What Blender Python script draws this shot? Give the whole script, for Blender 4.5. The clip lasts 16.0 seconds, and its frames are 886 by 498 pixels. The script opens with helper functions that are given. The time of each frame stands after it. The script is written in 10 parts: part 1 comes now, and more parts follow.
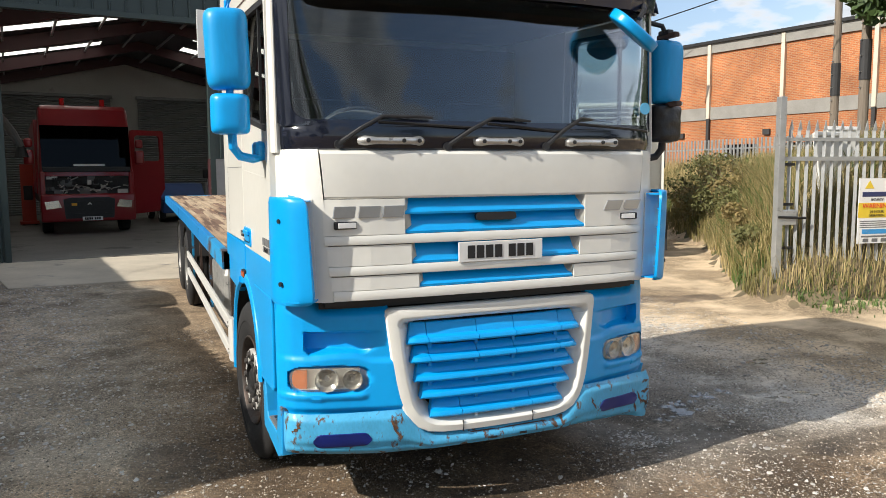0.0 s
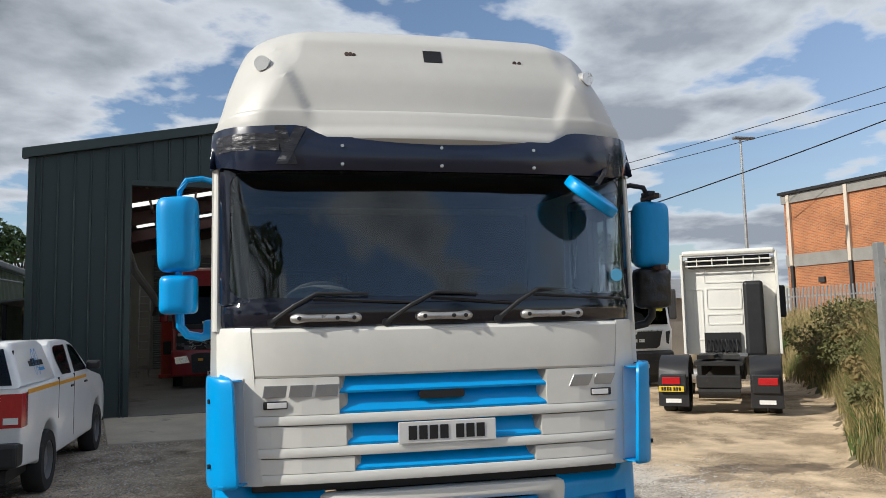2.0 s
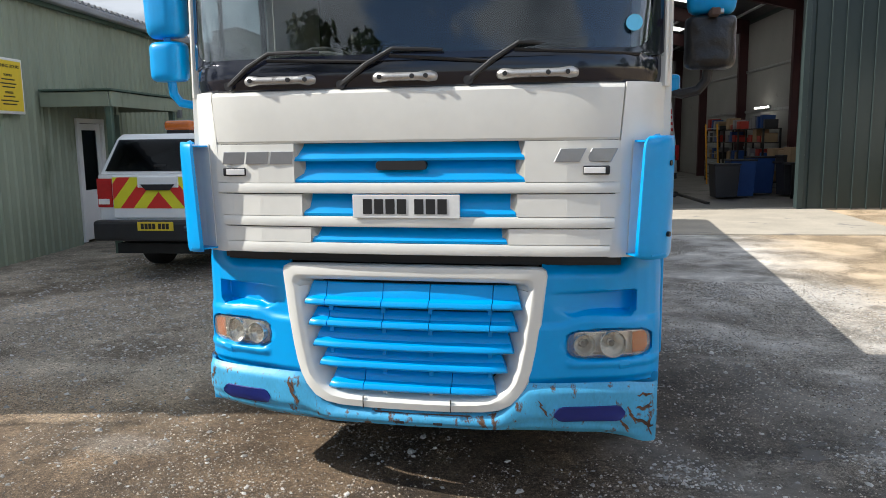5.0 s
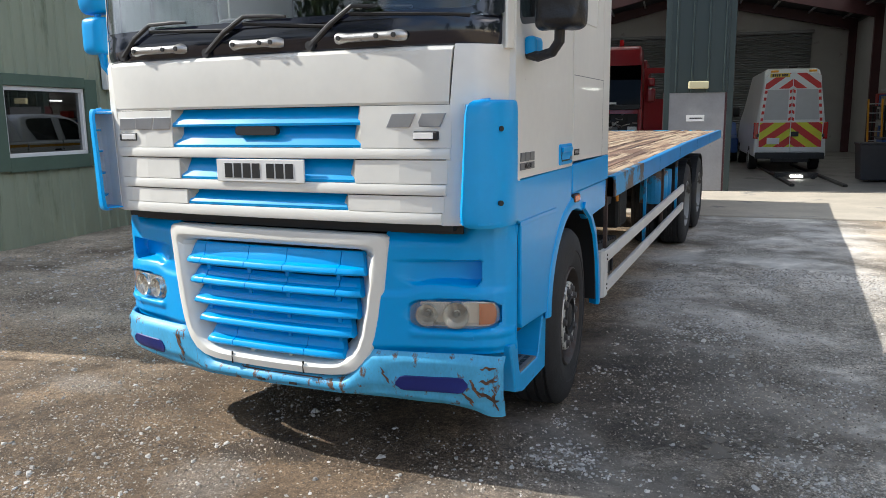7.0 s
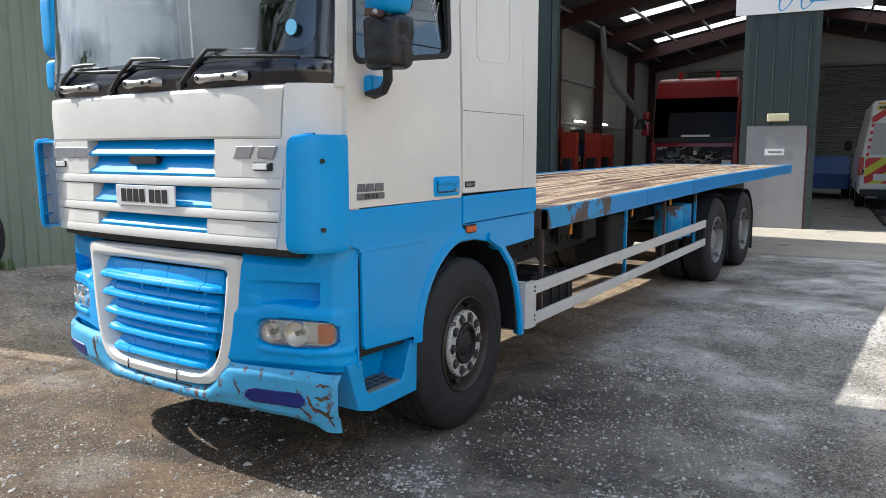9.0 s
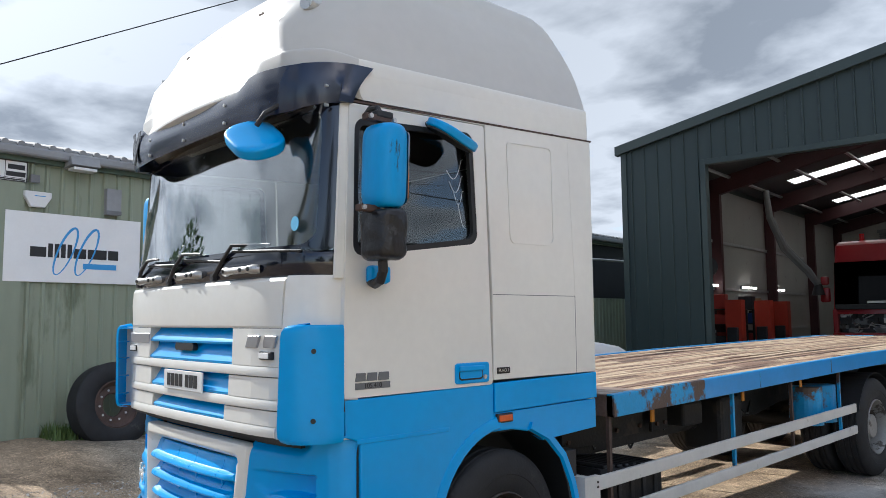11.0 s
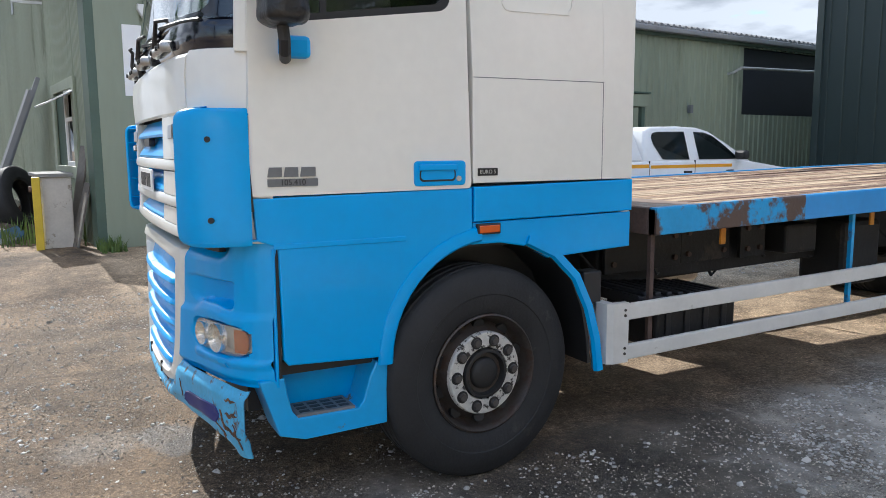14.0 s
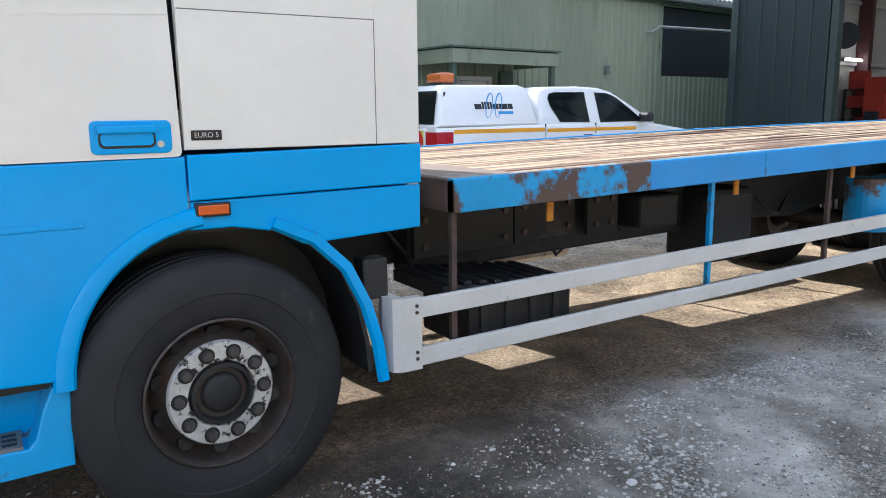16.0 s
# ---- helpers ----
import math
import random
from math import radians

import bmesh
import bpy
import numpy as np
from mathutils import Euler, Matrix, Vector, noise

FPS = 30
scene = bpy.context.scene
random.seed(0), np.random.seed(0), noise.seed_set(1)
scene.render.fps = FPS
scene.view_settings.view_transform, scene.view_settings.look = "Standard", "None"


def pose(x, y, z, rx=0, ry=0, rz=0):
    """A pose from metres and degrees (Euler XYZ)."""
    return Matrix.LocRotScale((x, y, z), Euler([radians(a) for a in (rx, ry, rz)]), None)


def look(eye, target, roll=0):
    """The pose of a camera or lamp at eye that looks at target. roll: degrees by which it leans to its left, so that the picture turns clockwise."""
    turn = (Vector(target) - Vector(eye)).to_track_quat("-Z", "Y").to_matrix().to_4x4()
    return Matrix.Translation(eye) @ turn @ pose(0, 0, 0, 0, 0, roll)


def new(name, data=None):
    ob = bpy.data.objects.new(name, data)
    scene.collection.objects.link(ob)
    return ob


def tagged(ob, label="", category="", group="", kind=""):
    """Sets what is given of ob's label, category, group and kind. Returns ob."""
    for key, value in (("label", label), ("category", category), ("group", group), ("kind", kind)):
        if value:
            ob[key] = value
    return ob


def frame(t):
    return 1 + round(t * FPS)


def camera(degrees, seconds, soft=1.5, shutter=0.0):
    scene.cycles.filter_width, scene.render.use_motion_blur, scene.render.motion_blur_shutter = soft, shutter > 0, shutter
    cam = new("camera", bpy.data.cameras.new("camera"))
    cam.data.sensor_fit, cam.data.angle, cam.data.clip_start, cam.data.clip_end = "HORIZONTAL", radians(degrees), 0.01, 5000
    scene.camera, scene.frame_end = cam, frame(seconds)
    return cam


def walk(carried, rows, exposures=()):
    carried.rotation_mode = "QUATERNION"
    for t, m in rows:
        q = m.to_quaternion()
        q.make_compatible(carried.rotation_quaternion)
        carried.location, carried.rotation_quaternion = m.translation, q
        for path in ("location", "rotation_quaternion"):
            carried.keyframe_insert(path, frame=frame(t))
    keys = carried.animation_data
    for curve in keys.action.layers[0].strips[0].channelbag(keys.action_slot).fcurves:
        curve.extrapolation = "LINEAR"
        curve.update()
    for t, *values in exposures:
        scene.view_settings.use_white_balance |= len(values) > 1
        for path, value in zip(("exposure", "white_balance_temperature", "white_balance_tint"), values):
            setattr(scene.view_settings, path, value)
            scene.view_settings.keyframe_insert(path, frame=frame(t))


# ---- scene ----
cam = camera(61.0, 16.0, soft=0.5)
PATH = [
    (0, (-1.9, -3.74, 1.928), (-1.137, -1.902, 1.722), -0.4),
    (0.5, (-1.593, -3.72, 1.945), (-0.878, -1.857, 1.799), -0.7),
    (1, (-1.366, -3.799, 1.981), (-0.725, -1.904, 1.945), -0.9),
    (1.5, (-1.086, -3.928, 2.036), (-0.553, -2.003, 2.136), -1.2),
    (2, (-0.834, -3.929, 2.06), (-0.421, -1.981, 2.25), -1.3),
    (2.5, (-0.507, -3.835, 2.062), (-0.218, -1.866, 2.258), -1.3),
    (3, (-0.173, -3.858, 1.977), (-0.002, -1.869, 2.101), -1.2),
    (3.5, (0.107, -3.871, 1.932), (0.148, -1.871, 1.929), -1.0),
    (4, (0.392, -3.725, 1.862), (0.271, -1.734, 1.713), -0.8),
    (4.2, (0.47, -3.674, 1.852), (0.299, -1.69, 1.661), -0.8),
    (6.3, (1.817, -3.131, 1.713), (1.11, -1.293, 1.369), -0.7),
    (6.5, (1.98, -3.108, 1.717), (1.241, -1.281, 1.373), -0.7),
    (7, (2.32, -3.005, 1.718), (1.512, -1.207, 1.381), -0.7),
    (7.5, (2.637, -2.852, 1.723), (1.779, -1.076, 1.39), -0.6),
    (8, (2.955, -2.749, 1.74), (2.045, -0.998, 1.415), -0.3),
    (8.2, (3.13, -2.728, 1.726), (2.19, -0.992, 1.408), -0.1),
    (10.3, (4.057, -2.03, 1.725), (2.682, -0.578, 1.699), -0.5),
    (10.5, (4.126, -1.986, 1.746), (2.723, -0.561, 1.773), -0.4),
    (11, (4.245, -1.846, 1.828), (2.773, -0.505, 2.012), -0.5),
    (11.5, (4.313, -1.609, 1.877), (2.783, -0.357, 2.178), -0.9),
    (12, (4.391, -1.389, 1.863), (2.802, -0.214, 2.173), -1.1),
    (12.5, (4.509, -1.139, 1.809), (2.857, -0.034, 2.036), -1.0),
    (13, (4.535, -0.915, 1.75), (2.826, 0.12, 1.816), -0.7),
    (13.5, (4.413, -0.667, 1.696), (2.663, 0.293, 1.57), -0.4),
    (14, (4.304, -0.459, 1.641), (2.543, 0.451, 1.374), -0.4),
    (14.5, (4.293, -0.165, 1.607), (2.535, 0.724, 1.26), -0.6),
    (15, (4.265, 0.111, 1.615), (2.517, 1.008, 1.241), -0.8),
    (15.5, (4.118, 0.393, 1.631), (2.394, 1.335, 1.252), -0.7),
    (16, (4.017, 0.68, 1.599), (2.333, 1.699, 1.241), -0.6),
]
EXPOSURES = [(0.0, 0.6, 6280, 10), (1.0, 0.45, 6180, 10), (2.0, 0.20, 6050, 10), (2.7, 0.14, 6050, 10), (4.0, 0.50, 6020, 10), (6.5, 0.85, 5930, 10), (8.0, 0.86, 5860, 10), (10.5, 1.09, 5740, 10), (11.0, 0.80, 5750, 10), (11.5, 0.60, 5750, 10), (12.4, 0.46, 5750, 10), (13.5, 0.84, 5750, 10), (14.5, 1.18, 5650, 10), (15.3, 1.34, 5600, 10), (16.0, 1.44, 5600, 10)]
walk(cam, [(t, look(eye, target, roll)) for t, eye, target, roll in PATH], EXPOSURES)

# ---- daylight: broken cloud, low sun from the west side of the yard ----
SUN_EL = radians(34.8)
SUN_AZ = (-1.0, -0.19)                     # horizontal direction towards the sun
world = bpy.data.worlds.new("sky")
scene.world = world
world.use_nodes = True
wn, wl = world.node_tree.nodes, world.node_tree.links
wn.clear()
w_out = wn.new("ShaderNodeOutputWorld")
w_bg = wn.new("ShaderNodeBackground")
w_sky = wn.new("ShaderNodeTexSky")
w_sky.sky_type = "NISHITA"
w_sky.sun_disc = False
w_sky.sun_elevation = SUN_EL
w_sky.sun_rotation = math.atan2(-SUN_AZ[0], SUN_AZ[1])
w_sky.air_density, w_sky.dust_density = 1.0, 1.2
w_co = wn.new("ShaderNodeTexCoord")
w_sep = wn.new("ShaderNodeSeparateXYZ")
wl.new(w_co.outputs["Generated"], w_sep.inputs[0])


def w_math(op, a, b=None, clamp=False):
    n = wn.new("ShaderNodeMath")
    n.operation, n.use_clamp = op, clamp
    for i, v in enumerate((a, b)):
        if v is None:
            continue
        if isinstance(v, (int, float)):
            n.inputs[i].default_value = v
        else:
            wl.new(v, n.inputs[i])
    return n.outputs[0]


w_h = w_math("ADD", w_math("MAXIMUM", w_sep.outputs["Z"], 0.0), 0.16)
w_uv = wn.new("ShaderNodeCombineXYZ")
wl.new(w_math("DIVIDE", w_sep.outputs["X"], w_h), w_uv.inputs[0])
wl.new(w_math("DIVIDE", w_sep.outputs["Y"], w_h), w_uv.inputs[1])
w_n1 = wn.new("ShaderNodeTexNoise")
w_n1.inputs["Scale"].default_value, w_n1.inputs["Detail"].default_value = 1.45, 14.0
w_n1.inputs["Roughness"].default_value, w_n1.inputs["Distortion"].default_value = 0.52, 0.1
wl.new(w_uv.outputs[0], w_n1.inputs["Vector"])
# nearness to the sun: more cloud there
w_dot = wn.new("ShaderNodeVectorMath")
w_dot.operation = "DOT_PRODUCT"
s_len = math.hypot(*SUN_AZ)
w_dot.inputs[1].default_value = (SUN_AZ[0] / s_len * math.cos(SUN_EL), SUN_AZ[1] / s_len * math.cos(SUN_EL), math.sin(SUN_EL))
wl.new(w_co.outputs["Generated"], w_dot.inputs[0])
w_cov = wn.new("ShaderNodeValToRGB")
w_cov.color_ramp.elements[0].position, w_cov.color_ramp.elements[1].position = 0.462, 0.505
w_more = w_math("MULTIPLY", w_math("MAXIMUM", w_dot.outputs["Value"], 0.0), 0.20)
w_less = w_math("MULTIPLY", w_math("MAXIMUM", w_math("SUBTRACT", w_math("MULTIPLY", w_sep.outputs["X"], 0.6), w_math("MULTIPLY", w_sep.outputs["Y"], 0.8)), 0.0), 0.105)
wl.new(w_math("SUBTRACT", w_math("ADD", w_n1.outputs["Fac"], w_more), w_less), w_cov.inputs[0])
w_tone = wn.new("ShaderNodeValToRGB")
w_tone.color_ramp.elements[0].position, w_tone.color_ramp.elements[1].position = 0.46, 0.60
w_tone.color_ramp.elements[0].color, w_tone.color_ramp.elements[1].color = (6.3, 6.45, 6.55, 1), (2.6, 2.82, 3.08, 1)
wl.new(w_n1.outputs["Fac"], w_tone.inputs[0])
w_glow = wn.new("ShaderNodeMix")
w_glow.data_type, w_glow.blend_type = "RGBA", "MULTIPLY"
w_glow.inputs["Factor"].default_value = 1.0
wl.new(w_tone.outputs["Color"], w_glow.inputs[6])
w_to = w_math("MAXIMUM", w_dot.outputs["Value"], 0.0)
w_dim = w_math("SUBTRACT", 1.06, w_math("MULTIPLY", w_to, 0.95))
wl.new(w_math("ADD", w_dim, w_math("MULTIPLY", w_math("POWER", w_to, 4.0), 1.0)), w_glow.inputs[7])
w_mix = wn.new("ShaderNodeMix")
w_mix.data_type = "RGBA"
wl.new(w_cov.outputs["Color"], w_mix.inputs["Factor"])
wl.new(w_sky.outputs[0], w_mix.inputs[6])
wl.new(w_glow.outputs[2], w_mix.inputs[7])
wl.new(w_mix.outputs[2], w_bg.inputs["Color"])
w_bg.inputs["Strength"].default_value = 0.103
wl.new(w_bg.outputs[0], w_out.inputs["Surface"])

sun = new("sun", bpy.data.lights.new("sun", "SUN"))
sun.data.energy, sun.data.angle, sun.data.color = 3.95, radians(0.53), (1.0, 0.92, 0.79)
sun.matrix_world = look((0, 0, 30), (-SUN_AZ[0] * 10, -SUN_AZ[1] * 10, 30 - 10 * math.hypot(*SUN_AZ) * math.tan(SUN_EL)))


# ---- mesh helpers ----
def part(name, bm, material, parent=None, label=""):
    """Link a bmesh as one mesh object, under a thing or a part."""
    me = bpy.data.meshes.new(name)
    bm.normal_update()
    bm.to_mesh(me)
    bm.free()
    me.materials.append(material)
    ob = new(name, me)
    if parent is not None:
        ob.parent = parent
    if label:
        ob["label"] = label
    return ob


def thing(name, label, category, at=None, group="", kind=""):
    ob = new(name)
    ob.empty_display_size = 0.1
    if at is not None:
        ob.matrix_world = at
    return tagged(ob, label, category, group, kind)


def smooth(ob, angle=40):
    me = ob.data
    me.polygons.foreach_set("use_smooth", [True] * len(me.polygons))
    me.set_sharp_from_angle(angle=radians(angle))
    return ob


def box(bm, x0, x1, y0, y1, z0, z1, bevel=0.0, seg=2, m=None):
    r = bmesh.ops.create_cube(bm, size=1.0)
    vs = r["verts"]
    bmesh.ops.scale(bm, vec=(abs(x1 - x0), abs(y1 - y0), abs(z1 - z0)), verts=vs)
    bmesh.ops.translate(bm, vec=((x0 + x1) / 2, (y0 + y1) / 2, (z0 + z1) / 2), verts=vs)
    if bevel:
        es = list({e for v in vs for e in v.link_edges})
        out = bmesh.ops.bevel(bm, geom=es, offset=bevel, segments=seg, affect="EDGES", profile=0.5)
        vs = list({v for f in out["faces"] for v in f.verts} | {v for v in vs if v.is_valid})
    if m is not None:
        bmesh.ops.transform(bm, matrix=m, verts=vs)
    return vs


def boxed(*args, **kw):
    bm = bmesh.new()
    box(bm, *args, **kw)
    return bm


def prism(bm, outline, a, b, axis="x", bevel=0.0, seg=2):
    """A closed outline (2D) drawn out along an axis from a to b."""
    def place(u, v, w):
        return {"x": (w, u, v), "y": (u, w, v), "z": (u, v, w)}[axis]
    v0 = [bm.verts.new(place(u, v, a)) for u, v in outline]
    v1 = [bm.verts.new(place(u, v, b)) for u, v in outline]
    n = len(outline)
    fs = [bm.faces.new(v0), bm.faces.new(v1[::-1])]
    for i in range(n):
        j = (i + 1) % n
        fs.append(bm.faces.new((v0[i], v1[i], v1[j], v0[j])))
    bmesh.ops.recalc_face_normals(bm, faces=fs)
    if bevel:
        es = [e for e in {e for f in fs[:2] for e in f.edges}]
        bmesh.ops.bevel(bm, geom=es, offset=bevel, segments=seg, affect="EDGES", profile=0.5)
    return v0 + v1


def prismed(*args, **kw):
    bm = bmesh.new()
    prism(bm, *args, **kw)
    return bm


def cyl(bm, p, q, r, r2=None, n=20, caps=True):
    p, q = Vector(p), Vector(q)
    d = q - p
    m = Matrix.Translation((p + q) / 2) @ d.to_track_quat("Z", "Y").to_matrix().to_4x4()
    return bmesh.ops.create_cone(bm, cap_ends=caps, segments=n, radius1=r, radius2=r if r2 is None else r2, depth=d.length, matrix=m)["verts"]


def cyled(*args, **kw):
    bm = bmesh.new()
    cyl(bm, *args, **kw)
    return bm


def tube(bm, pts, r, n=10):
    """A round bar along a smooth polyline."""
    pts = [Vector(p) for p in pts]
    rings = []
    up = Vector((0.13, 0.31, 0.94))
    for i, p in enumerate(pts):
        d = (pts[min(i + 1, len(pts) - 1)] - pts[max(i - 1, 0)]).normalized()
        a = d.cross(up)
        if a.length < 1e-3:
            a = d.cross(Vector((1, 0, 0)))
        a.normalize()
        b = d.cross(a)
        rr = r[i] if isinstance(r, (list, tuple)) else r
        rings.append([bm.verts.new(p + rr * (math.cos(2 * math.pi * k / n) * a + math.sin(2 * math.pi * k / n) * b)) for k in range(n)])
    for s, t in zip(rings, rings[1:]):
        for k in range(n):
            bm.faces.new((s[k], s[(k + 1) % n], t[(k + 1) % n], t[k]))
    bm.faces.new(rings[0][::-1])
    bm.faces.new(rings[-1])
    bmesh.ops.recalc_face_normals(bm, faces=bm.faces[:])


def tubed(*args, **kw):
    bm = bmesh.new()
    tube(bm, *args, **kw)
    return bm


def loft(bm, rings, closed=True, caps=True):
    """Skin a row of rings of equally many points."""
    vs = [[bm.verts.new(p) for p in ring] for ring in rings]
    n = len(vs[0])
    fs = []
    for a, b in zip(vs, vs[1:]):
        for k in range(n if closed else n - 1):
            j = (k + 1) % n
            fs.append(bm.faces.new((a[k], a[j], b[j], b[k])))
    if caps and closed:
        fs.append(bm.faces.new(vs[0][::-1]))
        fs.append(bm.faces.new(vs[-1]))
    bmesh.ops.recalc_face_normals(bm, faces=fs)
    return vs


def lofted(*args, **kw):
    bm = bmesh.new()
    loft(bm, *args, **kw)
    return bm


def thick_sheet(grid, depth):
    """A sheet of rows of points, given thickness along its own normals (inwards)."""
    bm = bmesh.new()
    vs = [[bm.verts.new(p) for p in row] for row in grid]
    for a, b in zip(vs, vs[1:]):
        for k in range(len(a) - 1):
            bm.faces.new((a[k], a[k + 1], b[k + 1], b[k]))
    bmesh.ops.recalc_face_normals(bm, faces=bm.faces[:])
    bmesh.ops.solidify(bm, geom=bm.faces[:], thickness=depth)
    return bm


def round_rect(x0, x1, z0, z1, r, n=5):
    pts = []
    for cx, cz, a0 in ((x1 - r, z1 - r, 0), (x0 + r, z1 - r, 90), (x0 + r, z0 + r, 180), (x1 - r, z0 + r, 270)):
        for i in range(n + 1):
            a = radians(a0 + 90 * i / n)
            pts.append((cx + r * math.cos(a), cz + r * math.sin(a)))
    return pts


def ring_frame(bm, outer, inner, a, b, axis="y"):
    """A flat frame between two outlines with the same count of points, from a to b along an axis."""
    def place(u, v, w):
        return {"x": (w, u, v), "y": (u, w, v), "z": (u, v, w)}[axis]
    o0, o1 = ([bm.verts.new(place(u, v, w)) for u, v in outer] for w in (a, b))
    i0, i1 = ([bm.verts.new(place(u, v, w)) for u, v in inner] for w in (a, b))
    n = len(outer)
    fs = []
    for k in range(n):
        j = (k + 1) % n
        fs += [bm.faces.new(q) for q in ((o0[k], o0[j], i0[j], i0[k]), (o1[k], i1[k], i1[j], o1[j]), (o0[k], o1[k], o1[j], o0[j]), (i0[k], i0[j], i1[j], i1[k]))]
    bmesh.ops.recalc_face_normals(bm, faces=fs)


def lettering(body, size, at, material, parent, name="lettering", depth=0.002):
    cu = bpy.data.curves.new(name, "FONT")
    cu.body, cu.size, cu.extrude, cu.align_x, cu.align_y = body, size, depth, "CENTER", "CENTER"
    tmp = bpy.data.objects.new("tmp", cu)
    scene.collection.objects.link(tmp)
    me = bpy.data.meshes.new_from_object(tmp.evaluated_get(bpy.context.evaluated_depsgraph_get()))
    bpy.data.objects.remove(tmp)
    me.materials.clear()
    me.materials.append(material)
    ob = new(name, me)
    ob.parent = parent
    ob.matrix_local = at
    return ob


# ---- materials ----
def mat(name, color, rough=0.5, metal=0.0, var=0.0, scale=6.0, bump=0.0, bscale=40.0, coat=0.0, dirt=None, dirt_at=0.62, dirt_scale=2.0, spec=0.5, rvar=0.0, stretch=None, grain=0.0):
    """Principled surface with variation at two scales, a fine relief and shaped stains."""
    m = bpy.data.materials.new(name)
    m.use_nodes = True
    n, l = m.node_tree.nodes, m.node_tree.links
    p = n["Principled BSDF"]
    p.inputs["Roughness"].default_value, p.inputs["Metallic"].default_value = rough, metal
    p.inputs["Coat Weight"].default_value = coat
    p.inputs["Coat Roughness"].default_value = 0.06
    p.inputs["Specular IOR Level"].default_value = spec
    p.inputs["Base Color"].default_value = (*color, 1)
    m.diffuse_color = (*color, 1)
    co = n.new("ShaderNodeTexCoord")
    vec = co.outputs["Object"]
    if stretch:
        mp = n.new("ShaderNodeMapping")
        mp.inputs["Scale"].default_value = stretch
        l.new(vec, mp.inputs[0])
        vec = mp.outputs[0]
    if var or dirt or rvar:
        big = n.new("ShaderNodeTexNoise")
        big.inputs["Scale"].default_value, big.inputs["Detail"].default_value = scale, 8.0
        l.new(vec, big.inputs["Vector"])
        fine = n.new("ShaderNodeTexNoise")
        fine.inputs["Scale"].default_value, fine.inputs["Detail"].default_value = scale * 11, 4.0
        l.new(vec, fine.inputs["Vector"])
        add = n.new("ShaderNodeMath")
        add.operation = "MULTIPLY_ADD"
        l.new(fine.outputs["Fac"], add.inputs[0])
        add.inputs[1].default_value = 0.4 + grain
        l.new(big.outputs["Fac"], add.inputs[2])
        ramp = n.new("ShaderNodeMapRange")
        ramp.inputs[1].default_value, ramp.inputs[2].default_value = 0.45, 0.95 + grain
        ramp.inputs[3].default_value, ramp.inputs[4].default_value = 1 - var, 1 + var
        l.new(add.outputs[0], ramp.inputs[0])
        mul = n.new("ShaderNodeMix")
        mul.data_type, mul.blend_type = "RGBA", "MULTIPLY"
        mul.inputs["Factor"].default_value = 1.0
        mul.inputs[6].default_value = (*color, 1)
        l.new(ramp.outputs[0], mul.inputs[7])
        col = mul.outputs[2]
        if dirt:
            dn = n.new("ShaderNodeTexNoise")
            dn.inputs["Scale"].default_value, dn.inputs["Detail"].default_value, dn.inputs["Roughness"].default_value = dirt_scale, 10.0, 0.65
            l.new(vec, dn.inputs["Vector"])
            dr = n.new("ShaderNodeValToRGB")
            dr.color_ramp.elements[0].position, dr.color_ramp.elements[1].position = dirt_at, dirt_at + 0.06
            l.new(dn.outputs["Fac"], dr.inputs[0])
            dm = n.new("ShaderNodeMix")
            dm.data_type = "RGBA"
            l.new(dr.outputs["Color"], dm.inputs["Factor"])
            l.new(col, dm.inputs[6])
            dm.inputs[7].default_value = (*dirt, 1)
            col = dm.outputs[2]
        l.new(col, p.inputs["Base Color"])
        if rvar:
            rr = n.new("ShaderNodeMapRange")
            rr.inputs[3].default_value, rr.inputs[4].default_value = max(rough - rvar, 0.02), rough + rvar
            l.new(big.outputs["Fac"], rr.inputs[0])
            l.new(rr.outputs[0], p.inputs["Roughness"])
    if bump:
        bn = n.new("ShaderNodeTexNoise")
        bn.inputs["Scale"].default_value, bn.inputs["Detail"].default_value = bscale, 6.0
        l.new(vec, bn.inputs["Vector"])
        bu = n.new("ShaderNodeBump")
        bu.inputs["Strength"].default_value, bu.inputs["Distance"].default_value = bump, 0.01
        l.new(bn.outputs["Fac"], bu.inputs["Height"])
        l.new(bu.outputs[0], p.inputs["Normal"])
    return m


def glass_mat(name, tint, head=0.045, rough=0.0, rim=0.85, power=4.0):
    """Clear pane: see-through with a tint, mirroring more the flatter one looks along it (head: straight on, rim: added at a glance)."""
    m = bpy.data.materials.new(name)
    m.use_nodes = True
    n, l = m.node_tree.nodes, m.node_tree.links
    n.clear()
    out, mix = n.new("ShaderNodeOutputMaterial"), n.new("ShaderNodeMixShader")
    tr, gl, lw = n.new("ShaderNodeBsdfTransparent"), n.new("ShaderNodeBsdfGlossy"), n.new("ShaderNodeLayerWeight")
    tr.inputs["Color"].default_value = (*tint, 1)
    gl.inputs["Roughness"].default_value = rough
    lw.inputs["Blend"].default_value = 0.5
    pw, ma = n.new("ShaderNodeMath"), n.new("ShaderNodeMath")
    pw.operation, ma.operation, ma.use_clamp = "POWER", "MULTIPLY_ADD", True
    l.new(lw.outputs["Facing"], pw.inputs[0])
    pw.inputs[1].default_value = power
    l.new(pw.outputs[0], ma.inputs[0])
    ma.inputs[1].default_value, ma.inputs[2].default_value = rim, head
    l.new(ma.outputs[0], mix.inputs[0])
    l.new(tr.outputs[0], mix.inputs[1])
    l.new(gl.outputs[0], mix.inputs[2])
    l.new(mix.outputs[0], out.inputs[0])
    return m


